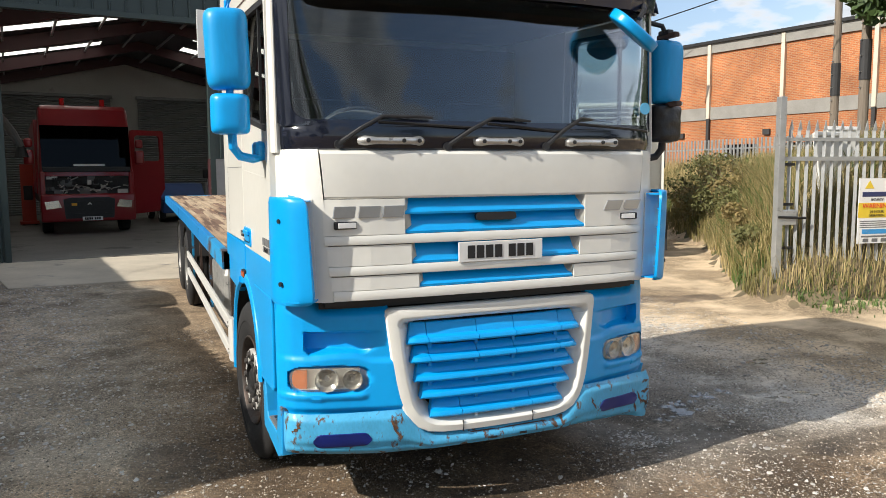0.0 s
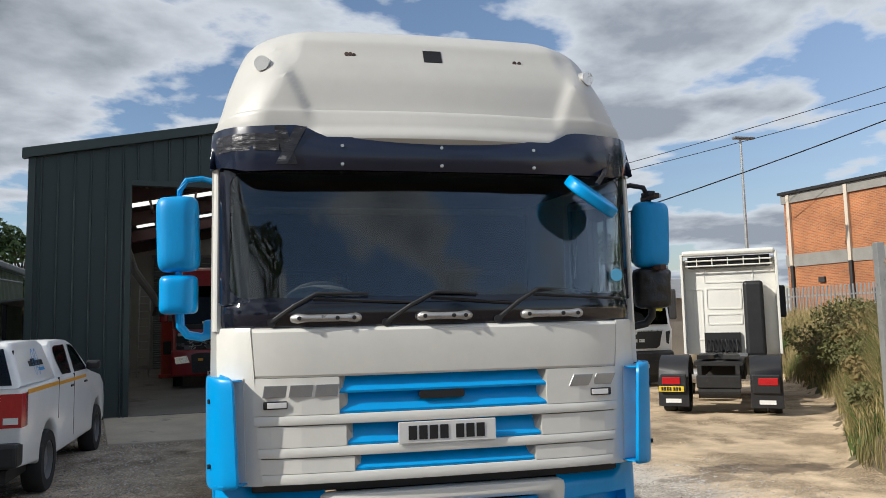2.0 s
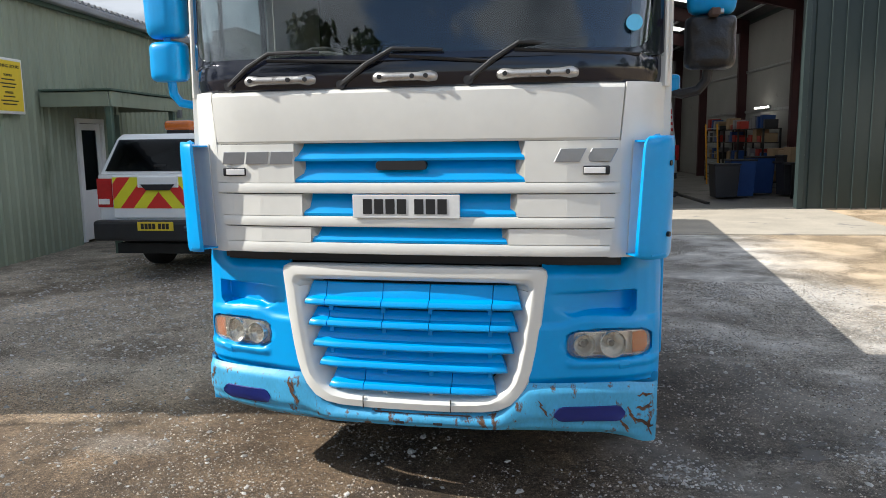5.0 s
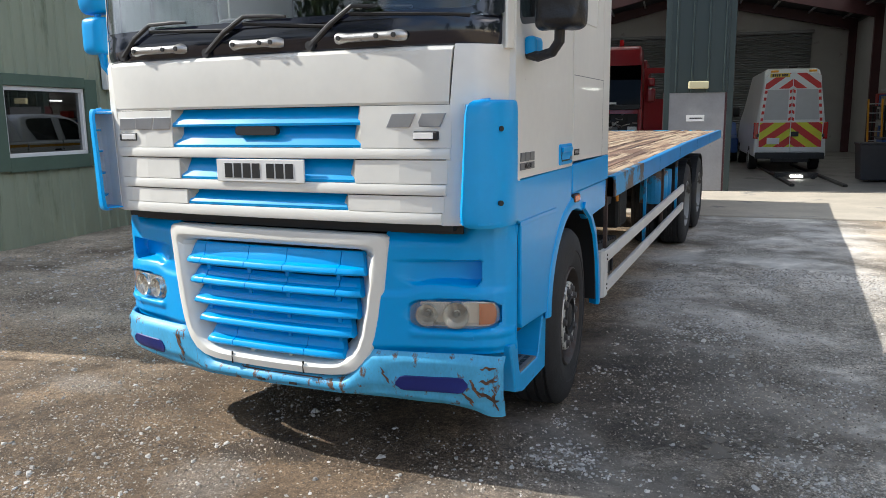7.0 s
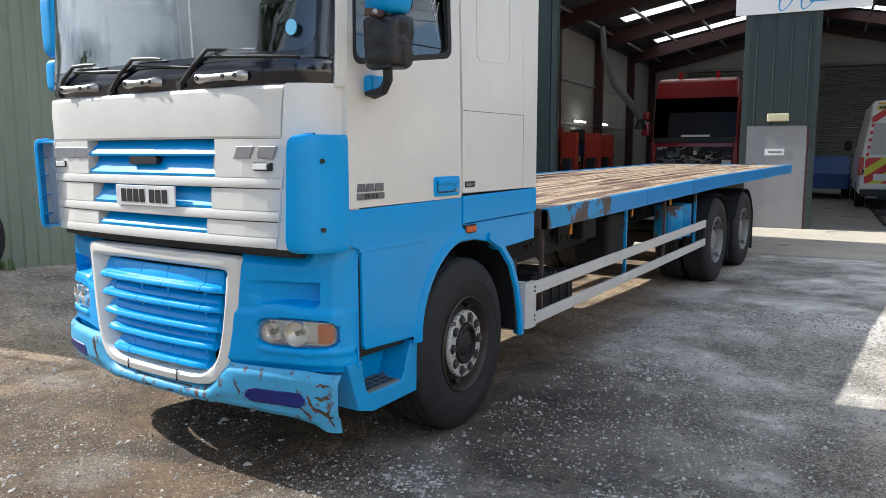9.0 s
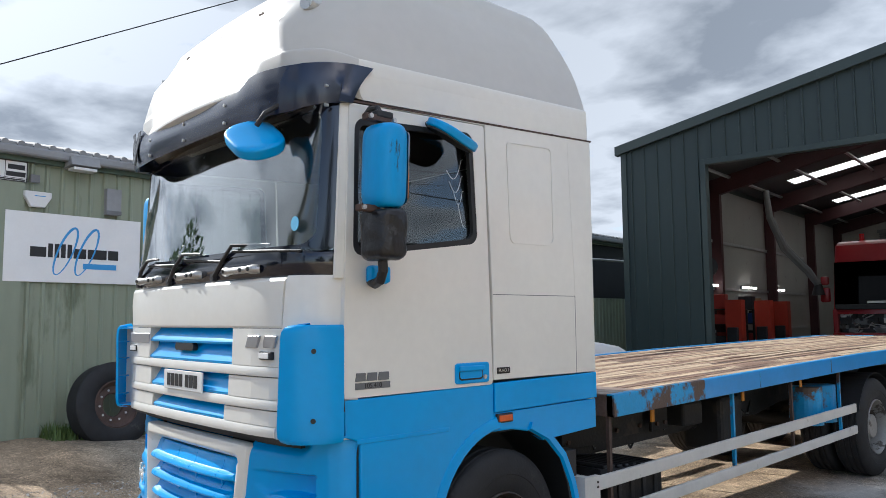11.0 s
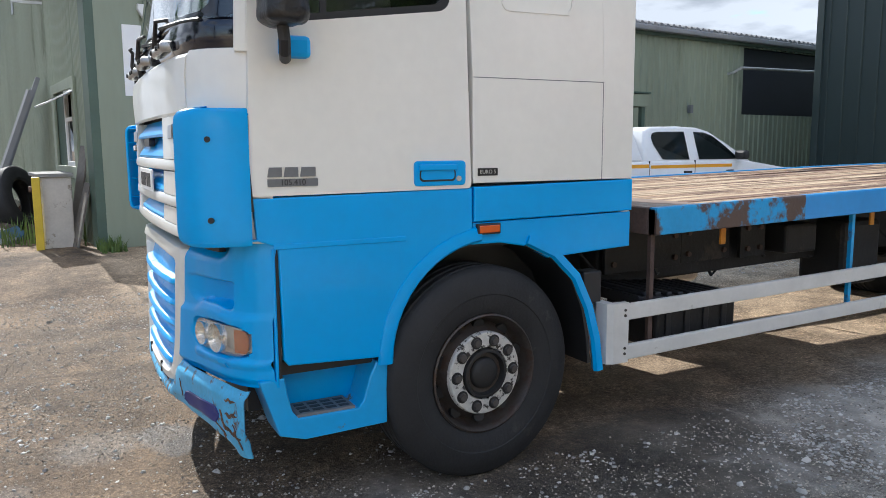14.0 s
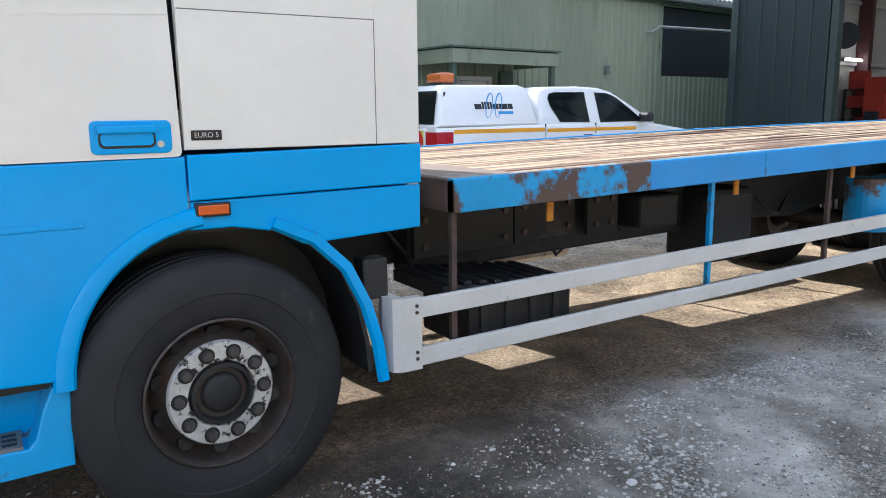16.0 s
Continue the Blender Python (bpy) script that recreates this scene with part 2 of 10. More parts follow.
def glow(name, color, strength):
    m = bpy.data.materials.new(name)
    m.use_nodes = True
    p = m.node_tree.nodes["Principled BSDF"]
    p.inputs["Base Color"].default_value = (*color, 1)
    p.inputs["Emission Color"].default_value = (*color, 1)
    p.inputs["Emission Strength"].default_value = strength
    return m


CREAM = mat("cream_paint", (0.79, 0.775, 0.715), 0.32, var=0.05, scale=1.5, coat=0.35, rvar=0.08, dirt=(0.55, 0.51, 0.42), dirt_at=0.74, dirt_scale=5)
ROOFW = mat("roof_fibreglass", (0.565, 0.555, 0.52), 0.44, var=0.05, scale=1.2, coat=0.1, rvar=0.1, dirt=(0.52, 0.50, 0.44), dirt_at=0.72, dirt_scale=4)
BLUE = mat("sky_blue_paint", (0.006, 0.345, 0.80), 0.34, var=0.06, scale=1.7, coat=0.22, rvar=0.08, spec=0.35)
BLUEWORN = mat("worn_blue_paint", (0.020, 0.34, 0.72), 0.38, var=0.10, scale=3, coat=0.2, dirt=(0.13, 0.08, 0.045), dirt_at=0.585, dirt_scale=6, bump=0.1)
BUMPB = mat("scraped_bumper_blue", (0.070, 0.385, 0.66), 0.44, var=0.22, scale=5, coat=0.2, dirt=(0.105, 0.060, 0.036), dirt_at=0.553, dirt_scale=10, bump=0.12, stretch=(1.6, 1.6, 0.8))
BLUERUST = mat("flaking_blue_paint", (0.02, 0.32, 0.66), 0.42, var=0.12, scale=3, dirt=(0.085, 0.055, 0.045), dirt_at=0.49, dirt_scale=3.0, bump=0.2)
NAVY = mat("navy_visor", (0.012, 0.018, 0.042), 0.22, var=0.12, scale=3, coat=0.4)
NAVYTRIM = mat("dark_screen_border", (0.008, 0.010, 0.020), 0.12, coat=0.6, var=0.1, scale=5)
FOGBLUE = mat("deep_blue_lens_cover", (0.006, 0.018, 0.17), 0.40, var=0.12, scale=9)
BLACKP = mat("black_plastic", (0.018, 0.018, 0.020), 0.5, var=0.2, scale=6, bump=0.08, bscale=220)
GREYP = mat("grey_plastic", (0.16, 0.165, 0.17), 0.5, var=0.12, scale=6)
DARKIN = mat("dark_trim", (0.035, 0.035, 0.037), 0.7, var=0.2, scale=4)
RUBBER = mat("tyre_rubber", (0.016, 0.016, 0.017), 0.75, var=0.3, scale=7, bump=0.25, bscale=60, dirt=(0.045, 0.042, 0.038), dirt_at=0.62, dirt_scale=4)
STEELD = mat("dirty_wheel_steel", (0.060, 0.050, 0.044), 0.5, metal=0.3, var=0.35, scale=8, dirt=(0.055, 0.035, 0.026), dirt_at=0.52, dirt_scale=9, bump=0.2)
SILVER = mat("silver_ring", (0.62, 0.62, 0.60), 0.35, metal=0.7, var=0.1, scale=14, dirt=(0.05, 0.045, 0.04), dirt_at=0.58, dirt_scale=14)
CHROME = mat("badge_chrome", (0.42, 0.43, 0.45), 0.28, metal=0.85, var=0.08, scale=12)
ALLOY = mat("cast_alloy", (0.55, 0.54, 0.52), 0.4, metal=0.75, var=0.2, scale=12, bump=0.2, bscale=90, dirt=(0.22, 0.21, 0.2), dirt_at=0.60, dirt_scale=18)
ALRAIL = mat("painted_side_rail", (0.60, 0.59, 0.56), 0.42, var=0.08, scale=4, dirt=(0.36, 0.34, 0.31), dirt_at=0.66, dirt_scale=5)
CHASSIS = mat("chassis_black", (0.014, 0.0135, 0.0135), 0.62, var=0.35, scale=5, dirt=(0.045, 0.034, 0.027), dirt_at=0.60, dirt_scale=3, bump=0.3)
RUST = mat("rusty_steel", (0.085, 0.055, 0.045), 0.8, var=0.4, scale=6, bump=0.3)
LAMPIN = mat("lamp_reflector", (0.90, 0.89, 0.86), 0.16, metal=0.8)
MIRROR = mat("mirror_face", (0.22, 0.23, 0.25), 0.05, metal=0.95)
HAZE = mat("hazy_lamp_bezel", (0.90, 0.90, 0.88), 0.30, metal=0.35, var=0.1, scale=12)
LENS = glass_mat("lamp_lens", (0.96, 0.95, 0.92), 0.05, 0.03, 0.95, 2.4)
# the old plastic lens is clouded: part of it scatters
l_n, l_l = LENS.node_tree.nodes, LENS.node_tree.links
l_d, l_t, l_m, l_x = l_n.new("ShaderNodeBsdfDiffuse"), l_n.new("ShaderNodeBsdfTranslucent"), l_n.new("ShaderNodeMixShader"), l_n.new("ShaderNodeMixShader")
l_d.inputs["Color"].default_value = l_t.inputs["Color"].default_value = (0.72, 0.70, 0.63, 1)
l_m.inputs[0].default_value, l_x.inputs[0].default_value = 0.4, 0.10
l_o = next(n for n in l_n if n.type == "OUTPUT_MATERIAL")
l_g = l_o.inputs[0].links[0].from_socket
l_l.new(l_d.outputs[0], l_m.inputs[1])
l_l.new(l_t.outputs[0], l_m.inputs[2])
l_l.new(l_g, l_x.inputs[1])
l_l.new(l_m.outputs[0], l_x.inputs[2])
l_l.new(l_x.outputs[0], l_o.inputs[0])
AMBER = mat("amber_lens", (0.50, 0.12, 0.012), 0.2, var=0.1, scale=20, coat=0.5)
MARKER = mat("orange_red_lens", (0.62, 0.10, 0.012), 0.2, var=0.1, scale=20, coat=0.5)
REDLENS = mat("red_lens", (0.45, 0.012, 0.015), 0.2, var=0.1, scale=20, coat=0.5)
SCREEN = glass_mat("windscreen_glass", (0.88, 0.93, 0.94), 0.075, 0.0, 1.0, 2.3)
SIDEGLASS = glass_mat("side_glass", (0.66, 0.71, 0.71), 0.065, 0.0, 0.9, 3.0)
DARKGLASS = glass_mat("tinted_glass", (0.06, 0.07, 0.08), 0.045)
OFFICEGLASS = glass_mat("office_glass", (0.30, 0.32, 0.33), 0.20, 0.0, 0.75, 3.0)
SHADEGLASS = glass_mat("shaded_glass", (0.05, 0.055, 0.06), 0.012, 0.0, 0.5, 5.0)
PLATEW = mat("white_plate", (0.78, 0.78, 0.76), 0.35, var=0.04, scale=8)
PLATEY = mat("yellow_plate", (0.75, 0.55, 0.04), 0.35, var=0.04, scale=8)
# for print and joints, and painted in for depths left unlit
INKDARK = mat("black_ink_and_unlit", (0.015, 0.015, 0.016), 0.5)
WHITEV = mat("white_van_paint", (0.82, 0.83, 0.83), 0.28, var=0.04, scale=2, coat=0.4)
REDV = mat("red_truck_paint", (0.27, 0.009, 0.015), 0.30, var=0.08, scale=2, coat=0.4)
YELHI = mat("reflective_yellow", (0.72, 0.70, 0.03), 0.4, var=0.05, scale=6)
REDHI = mat("reflective_red", (0.62, 0.03, 0.025), 0.4, var=0.05, scale=6)
ORANGE = mat("orange_line", (0.80, 0.38, 0.02), 0.4, var=0.05, scale=6)
DKCLAD = mat("dark_green_cladding", (0.030, 0.046, 0.045), 0.40, var=0.10, scale=0.9, rvar=0.08, dirt=(0.05, 0.065, 0.06), dirt_at=0.66, dirt_scale=1.5, stretch=(1, 1, 0.25))
GRNCLAD = mat("pale_green_cladding", (0.25, 0.283, 0.208), 0.55, var=0.14, scale=0.8, dirt=(0.15, 0.175, 0.115), dirt_at=0.60, dirt_scale=1.4, stretch=(1, 1, 0.22), bump=0.06)
CONCRETE = mat("pale_concrete", (0.50, 0.445, 0.36), 0.9, var=0.14, scale=1.3, bump=0.25, bscale=60, dirt=(0.30, 0.28, 0.25), dirt_at=0.60, dirt_scale=1.2)
INFLOOR = mat("workshop_floor", (0.20, 0.19, 0.175), 0.6, var=0.2, scale=1.0, bump=0.1, dirt=(0.08, 0.075, 0.07), dirt_at=0.58, dirt_scale=0.9)
INWALL = mat("white_liner_sheet", (0.34, 0.335, 0.315), 0.55, var=0.08, scale=1.0, dirt=(0.22, 0.21, 0.195), dirt_at=0.64, dirt_scale=1.5)
ROLLER = mat("galvanised_roller_door", (0.18, 0.185, 0.19), 0.5, metal=0.3, var=0.1, scale=2)
REDSTEEL = mat("red_oxide_steel", (0.050, 0.013, 0.016), 0.55, var=0.15, scale=3)
GALV = mat("galvanised_steel", (0.45, 0.46, 0.46), 0.42, metal=0.6, var=0.14, scale=7, dirt=(0.30, 0.30, 0.29), dirt_at=0.6, dirt_scale=12)
WHITEP = mat("white_board", (0.80, 0.80, 0.79), 0.45, var=0.03, scale=3)
# emits by itself in place of daylight coming through the sheet
SKYLIGHT_GLOW = glow("glowing_rooflight", (0.95, 0.93, 0.82), 0.95)
TUBE = glow("tube_lamp", (1.0, 0.95, 0.80), 5.0)
GREYBAND = mat("grey_render_band", (0.27, 0.26, 0.24), 0.85, var=0.15, scale=1.5)
WOODPOLE = mat("weathered_pole", (0.20, 0.165, 0.13), 0.85, var=0.2, scale=3, stretch=(4, 4, 0.4), bump=0.3)
CABLE = mat("black_cable", (0.02, 0.02, 0.02), 0.6)


# ---- the yard: one ground sheet ----
def ease(v):
    v = min(max(v, 0.0), 1.0)
    return v * v * (3 - 2 * v)


def bank_rise(x, y):
    """Height of the overgrown bank east of the yard above the gravel."""
    d = x - 5.95 - 0.77 * min(max(y - 4.4, 0.0), 6.1) - 0.45 * max(y - 10.5, 0.0)
    if y < 3.5 or d < 0 or x > 23:
        return 0.0
    h = 1.25 * ease(d / 1.6) + 0.75 * ease((d - 1.2) / 4.0)
    return h * ease((y - 3.5) / 1.6) * ease((23 - x) / 3.0)


def ground_z(x, y):
    rise = 0.010 * min(max(y - 1.5, 0.0), 8.0)
    mound = 0.31 * ease((-3.4 - x) / 3.0) * (1 - ease((y - 0.6) / 3.6))
    return rise + mound + bank_rise(x, y)


GRAVEL = bpy.data.materials.new("gravel_ground")
GRAVEL.use_nodes = True
gn, gl = GRAVEL.node_tree.nodes, GRAVEL.node_tree.links
gp = gn["Principled BSDF"]
gp.inputs["Roughness"].default_value = 0.92
g_co = gn.new("ShaderNodeTexCoord")


def g_noise(scale, detail=6.0, rough=0.6):
    t = gn.new("ShaderNodeTexNoise")
    t.inputs["Scale"].default_value, t.inputs["Detail"].default_value, t.inputs["Roughness"].default_value = scale, detail, rough
    gl.new(g_co.outputs["Object"], t.inputs["Vector"])
    return t.outputs["Fac"]


def g_ramp(fac, a, b, ca, cb):
    r = gn.new("ShaderNodeValToRGB")
    r.color_ramp.elements[0].position, r.color_ramp.elements[1].position = a, b
    r.color_ramp.elements[0].color, r.color_ramp.elements[1].color = (*ca, 1), (*cb, 1)
    gl.new(fac, r.inputs[0])
    return r.outputs["Color"]


def g_mix(fac, a, b, blend="MIX"):
    m = gn.new("ShaderNodeMix")
    m.data_type, m.blend_type = "RGBA", blend
    if isinstance(fac, float):
        m.inputs["Factor"].default_value = fac
    else:
        gl.new(fac, m.inputs["Factor"])
    gl.new(a, m.inputs[6])
    gl.new(b, m.inputs[7])
    return m.outputs[2]


g_base = g_mix(0.45, g_ramp(g_noise(0.42, 8), 0.36, 0.62, (0.27, 0.243, 0.205), (0.52, 0.465, 0.39)), g_ramp(g_noise(2.3, 8, 0.65), 0.36, 0.64, (0.24, 0.215, 0.183), (0.54, 0.485, 0.41)))
# trodden pale grit towards the back of the yard, darker dirt round the front and, as painted shade, beside the truck
g_xyz = gn.new("ShaderNodeSeparateXYZ")
gl.new(g_co.outputs["Object"], g_xyz.inputs[0])


def g_math(op, a, b):
    n = gn.new("ShaderNodeMath")
    n.operation = op
    for i, v in enumerate((a, b)):
        if isinstance(v, float):
            n.inputs[i].default_value = v
        else:
            gl.new(v, n.inputs[i])
    return n.outputs[0]


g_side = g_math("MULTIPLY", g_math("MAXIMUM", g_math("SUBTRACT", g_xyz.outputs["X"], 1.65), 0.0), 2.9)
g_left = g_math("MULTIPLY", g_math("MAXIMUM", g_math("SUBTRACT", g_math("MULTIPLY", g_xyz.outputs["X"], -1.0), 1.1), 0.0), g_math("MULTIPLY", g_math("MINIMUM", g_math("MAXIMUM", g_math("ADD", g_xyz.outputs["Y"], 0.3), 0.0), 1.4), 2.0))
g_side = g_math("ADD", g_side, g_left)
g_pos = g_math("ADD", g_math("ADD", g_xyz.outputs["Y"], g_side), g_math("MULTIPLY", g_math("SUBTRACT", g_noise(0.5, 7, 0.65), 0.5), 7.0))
# low x and y stay dark: the truck's shade put into the colour
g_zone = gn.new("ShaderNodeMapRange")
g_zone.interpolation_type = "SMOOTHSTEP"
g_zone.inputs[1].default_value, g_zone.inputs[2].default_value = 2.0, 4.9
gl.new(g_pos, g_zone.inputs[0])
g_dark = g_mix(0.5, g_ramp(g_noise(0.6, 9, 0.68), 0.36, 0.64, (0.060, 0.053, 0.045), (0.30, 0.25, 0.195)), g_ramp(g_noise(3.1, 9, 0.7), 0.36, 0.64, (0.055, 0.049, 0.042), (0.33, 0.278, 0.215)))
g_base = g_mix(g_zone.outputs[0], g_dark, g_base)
g_fine = g_ramp(g_noise(38, 8, 0.85), 0.36, 0.64, (0.42, 0.41, 0.40), (1.62, 1.61, 1.60))
g_vor = gn.new("ShaderNodeTexVoronoi")
g_vor.inputs["Scale"].default_value = 115.0
gl.new(g_co.outputs["Object"], g_vor.inputs["Vector"])
g_stone = g_ramp(g_vor.outputs["Distance"], 0.08, 0.52, (1.34, 1.33, 1.32), (0.62, 0.61, 0.60))
g_tint = g_ramp(g_vor.outputs["Color"], 0.1, 0.9, (0.66, 0.65, 0.64), (1.36, 1.36, 1.35))
g_big = gn.new("ShaderNodeTexVoronoi")
g_big.inputs["Scale"].default_value = 46.0
gl.new(g_co.outputs["Object"], g_big.inputs["Vector"])
g_peb = g_ramp(g_big.outputs["Distance"], 0.10, 0.42, (1.10, 1.10, 1.09), (0.93, 0.93, 0.92))
g_pebt = g_ramp(g_big.outputs["Color"], 0.15, 0.85, (0.78, 0.77, 0.76), (1.22, 1.22, 1.22))
g_wet = g_ramp(g_noise(0.75, 6, 0.65), 0.50, 0.64, (1.05, 1.05, 1.05), (0.48, 0.46, 0.44))
g_dust = g_ramp(g_noise(1.25, 7, 0.7), 0.50, 0.62, (0.92, 0.92, 0.92), (1.28, 1.28, 1.28))
# swept dust lies smooth between the stony stretches
g_white = gn.new("ShaderNodeRGB")
g_white.outputs[0].default_value = (1.02, 1.02, 1.02, 1)
g_soft = gn.new("ShaderNodeMapRange")
g_soft.interpolation_type = "SMOOTHSTEP"
g_soft.inputs[1].default_value, g_soft.inputs[2].default_value, g_soft.inputs[4].default_value = 0.43, 0.57, 0.80
gl.new(g_noise(0.85, 6, 0.62), g_soft.inputs[0])
g_tex = g_mix(1.0, g_mix(1.0, g_mix(1.0, g_mix(1.0, g_fine, g_peb, "MULTIPLY"), g_pebt, "MULTIPLY"), g_stone, "MULTIPLY"), g_tint, "MULTIPLY")
g_tex = g_mix(g_soft.outputs[0], g_tex, g_white.outputs[0])
g_col = g_mix(1.0, g_base, g_tex, "MULTIPLY")
g_lift = gn.new("ShaderNodeRGB")
g_lift.outputs[0].default_value = (1.18, 1.00, 0.81, 1)
# brown grit before the truck, grey crushed stone beside it with the blue of its shade painted in
g_grey = gn.new("ShaderNodeMapRange")
g_grey.interpolation_type = "SMOOTHSTEP"
g_grey.inputs[1].default_value, g_grey.inputs[2].default_value = 0.5, 1.5
g_drift = g_math("MULTIPLY", g_math("SUBTRACT", g_noise(0.9, 6, 0.6), 0.5), 2.0)
g_east = g_math("MINIMUM", g_math("ADD", g_xyz.outputs["X"], g_drift), g_math("ADD", g_xyz.outputs["Y"], 1.0))
g_west = g_math("MINIMUM", g_math("SUBTRACT", g_math("SUBTRACT", g_drift, g_xyz.outputs["X"]), 0.7), g_math("SUBTRACT", g_xyz.outputs["Y"], 0.4))
gl.new(g_east, g_grey.inputs[0])
g_ash = gn.new("ShaderNodeMapRange")
g_ash.interpolation_type = "SMOOTHSTEP"
g_ash.inputs[1].default_value, g_ash.inputs[2].default_value = 0.5, 1.5
gl.new(g_west, g_ash.inputs[0])
gl.new(g_math("ADD", g_math("MULTIPLY", g_grey.outputs[0], 0.55), 0.25), g_soft.inputs[4])
g_dull = gn.new("ShaderNodeRGB")
g_dull.outputs[0].default_value = (1.28, 1.24, 1.18, 1)
# stone grey pushed to blue: sky-lit shade put into the tint
g_shade_slate = gn.new("ShaderNodeRGB")
g_shade_slate.outputs[0].default_value = (1.42, 1.50, 1.62, 1)
g_warm = gn.new("ShaderNodeMapRange")
g_warm.interpolation_type = "SMOOTHSTEP"
g_warm.inputs[1].default_value, g_warm.inputs[2].default_value = 2.9, 4.6
gl.new(g_math("ADD", g_xyz.outputs["X"], g_math("MULTIPLY", g_math("SUBTRACT", g_noise(0.7, 6, 0.6), 0.5), 1.6)), g_warm.inputs[0])
g_sand = gn.new("ShaderNodeRGB")
g_sand.outputs[0].default_value = (1.47, 1.27, 1.00, 1)
g_col = g_mix(1.0, g_col, g_mix(g_warm.outputs[0], g_mix(g_grey.outputs[0], g_mix(g_ash.outputs[0], g_lift.outputs[0], g_dull.outputs[0]), g_shade_slate.outputs[0]), g_sand.outputs[0]), "MULTIPLY")
g_col = g_mix(1.0, g_col, g_mix(g_warm.outputs[0], g_mix(1.0, g_wet, g_dust, "MULTIPLY"), g_white.outputs[0]), "MULTIPLY")
# damp hollows: darker and smoother ground with a ragged edge
g_rag = g_math("MULTIPLY", g_noise(3.0, 9, 0.75), 1.5)
g_damp = None
for px, py, rx, ry in ((1.95, 1.75, 1.25, 1.15), (2.5, 1.2, 0.9, 0.35), (1.25, 2.4, 0.5, 1.1), (-1.75, 1.5, 0.40, 0.45), (4.97, 5.2, 0.75, 0.36), (5.65, 5.0, 0.8, 0.36), (4.2, 4.8, 0.7, 0.30), (-0.1, 0.05, 0.35, 0.24), (2.9, -0.1, 0.8, 0.25)):
    u = g_math("MULTIPLY", g_math("SUBTRACT", g_xyz.outputs["X"], px), 1 / rx)
    v = g_math("MULTIPLY", g_math("SUBTRACT", g_xyz.outputs["Y"], py), 1 / ry)
    d = g_math("ADD", g_math("POWER", g_math("ADD", g_math("MULTIPLY", u, u), g_math("MULTIPLY", v, v)), 0.5), g_rag)
    g_damp = d if g_damp is None else g_math("MINIMUM", g_damp, d)
g_dampf = gn.new("ShaderNodeMapRange")
g_dampf.interpolation_type = "SMOOTHSTEP"
g_dampf.inputs[1].default_value, g_dampf.inputs[2].default_value = 1.62, 1.38
gl.new(g_damp, g_dampf.inputs[0])
g_col = g_mix(g_dampf.outputs[0], g_col, g_mix(1.0, g_col, g_ramp(g_noise(9.0), 0.3, 0.7, (0.36, 0.34, 0.32), (0.55, 0.53, 0.50)), "MULTIPLY"))
# pale dried patches of cement dust
g_pale = None
for px, py, rx, ry in ((-0.15, -0.32, 0.34, 0.30), (-1.88, 0.43, 0.45, 0.22), (0.5, -0.75, 0.4, 0.16)):
    u = g_math("MULTIPLY", g_math("SUBTRACT", g_xyz.outputs["X"], px), 1 / rx)
    v = g_math("MULTIPLY", g_math("SUBTRACT", g_xyz.outputs["Y"], py), 1 / ry)
    d = g_math("ADD", g_math("POWER", g_math("ADD", g_math("MULTIPLY", u, u), g_math("MULTIPLY", v, v)), 0.5), g_rag)
    g_pale = d if g_pale is None else g_math("MINIMUM", g_pale, d)
g_palef = gn.new("ShaderNodeMapRange")
g_palef.interpolation_type = "SMOOTHSTEP"
g_palef.inputs[1].default_value, g_palef.inputs[2].default_value, g_palef.inputs[4].default_value = 1.75, 1.15, 0.32
gl.new(g_pale, g_palef.inputs[0])
g_cem = gn.new("ShaderNodeRGB")
g_cem.outputs[0].default_value = (0.46, 0.43, 0.39, 1)
g_col = g_mix(g_palef.outputs[0], g_col, g_mix(1.0, g_cem.outputs[0], g_tex, "MULTIPLY"))
gl.new(g_math("SUBTRACT", 0.92, g_math("MULTIPLY", g_dampf.outputs[0], 0.36)), gp.inputs["Roughness"])
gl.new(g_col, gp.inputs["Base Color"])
g_bump = gn.new("ShaderNodeBump")
g_bump.inputs["Strength"].default_value, g_bump.inputs["Distance"].default_value = 1.0, 0.015
g_h = g_mix(g_soft.outputs[0], g_mix(0.5, g_mix(0.5, g_fine, g_stone), g_peb), g_white.outputs[0])
gl.new(g_h, g_bump.inputs["Height"])
gl.new(g_bump.outputs[0], gp.inputs["Normal"])


def spread(a, b, step, far, near):
    """Grid lines: close together near the truck, then wider, then out to the horizon."""
    xs = sorted(set([round(float(v), 3) for v in np.arange(a, b + 1e-6, step)] + [round(float(v), 3) for v in np.arange(near[0], near[1] + 1e-6, step / 4)]))
    return [-far, -90, -45] + xs + [45, 90, far]


def uneven(x, y):
    """Small hollows and humps of the yard."""
    if abs(x) > 30 or abs(y) > 30:
        return 0.0
    k = 0.018 * (1 - 0.6 * ease((y - 8.5) / 1.5)) * (1 - 0.75 * ease((-3.2 - x) / 2.0))
    return k * noise.noise((x * 0.55, y * 0.55, 3.1)) + 0.35 * k * noise.noise((x * 2.1, y * 2.1, 6.4))


bm = bmesh.new()
gxs, gys = spread(-24, 28, 0.5, 900, (-6, 12)), spread(-24, 28, 0.5, 900, (-3, 13))
gv = [[bm.verts.new((x, y, ground_z(x, y) + uneven(x, y))) for x in gxs] for y in gys]
for a, b in zip(gv, gv[1:]):
    for k in range(len(gxs) - 1):
        bm.faces.new((a[k], a[k + 1], b[k + 1], b[k]))
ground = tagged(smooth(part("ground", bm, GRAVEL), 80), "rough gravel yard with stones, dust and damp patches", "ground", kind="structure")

# ---- site axes: the buildings stand 7.3 degrees off the truck ----
SITE = 7.3
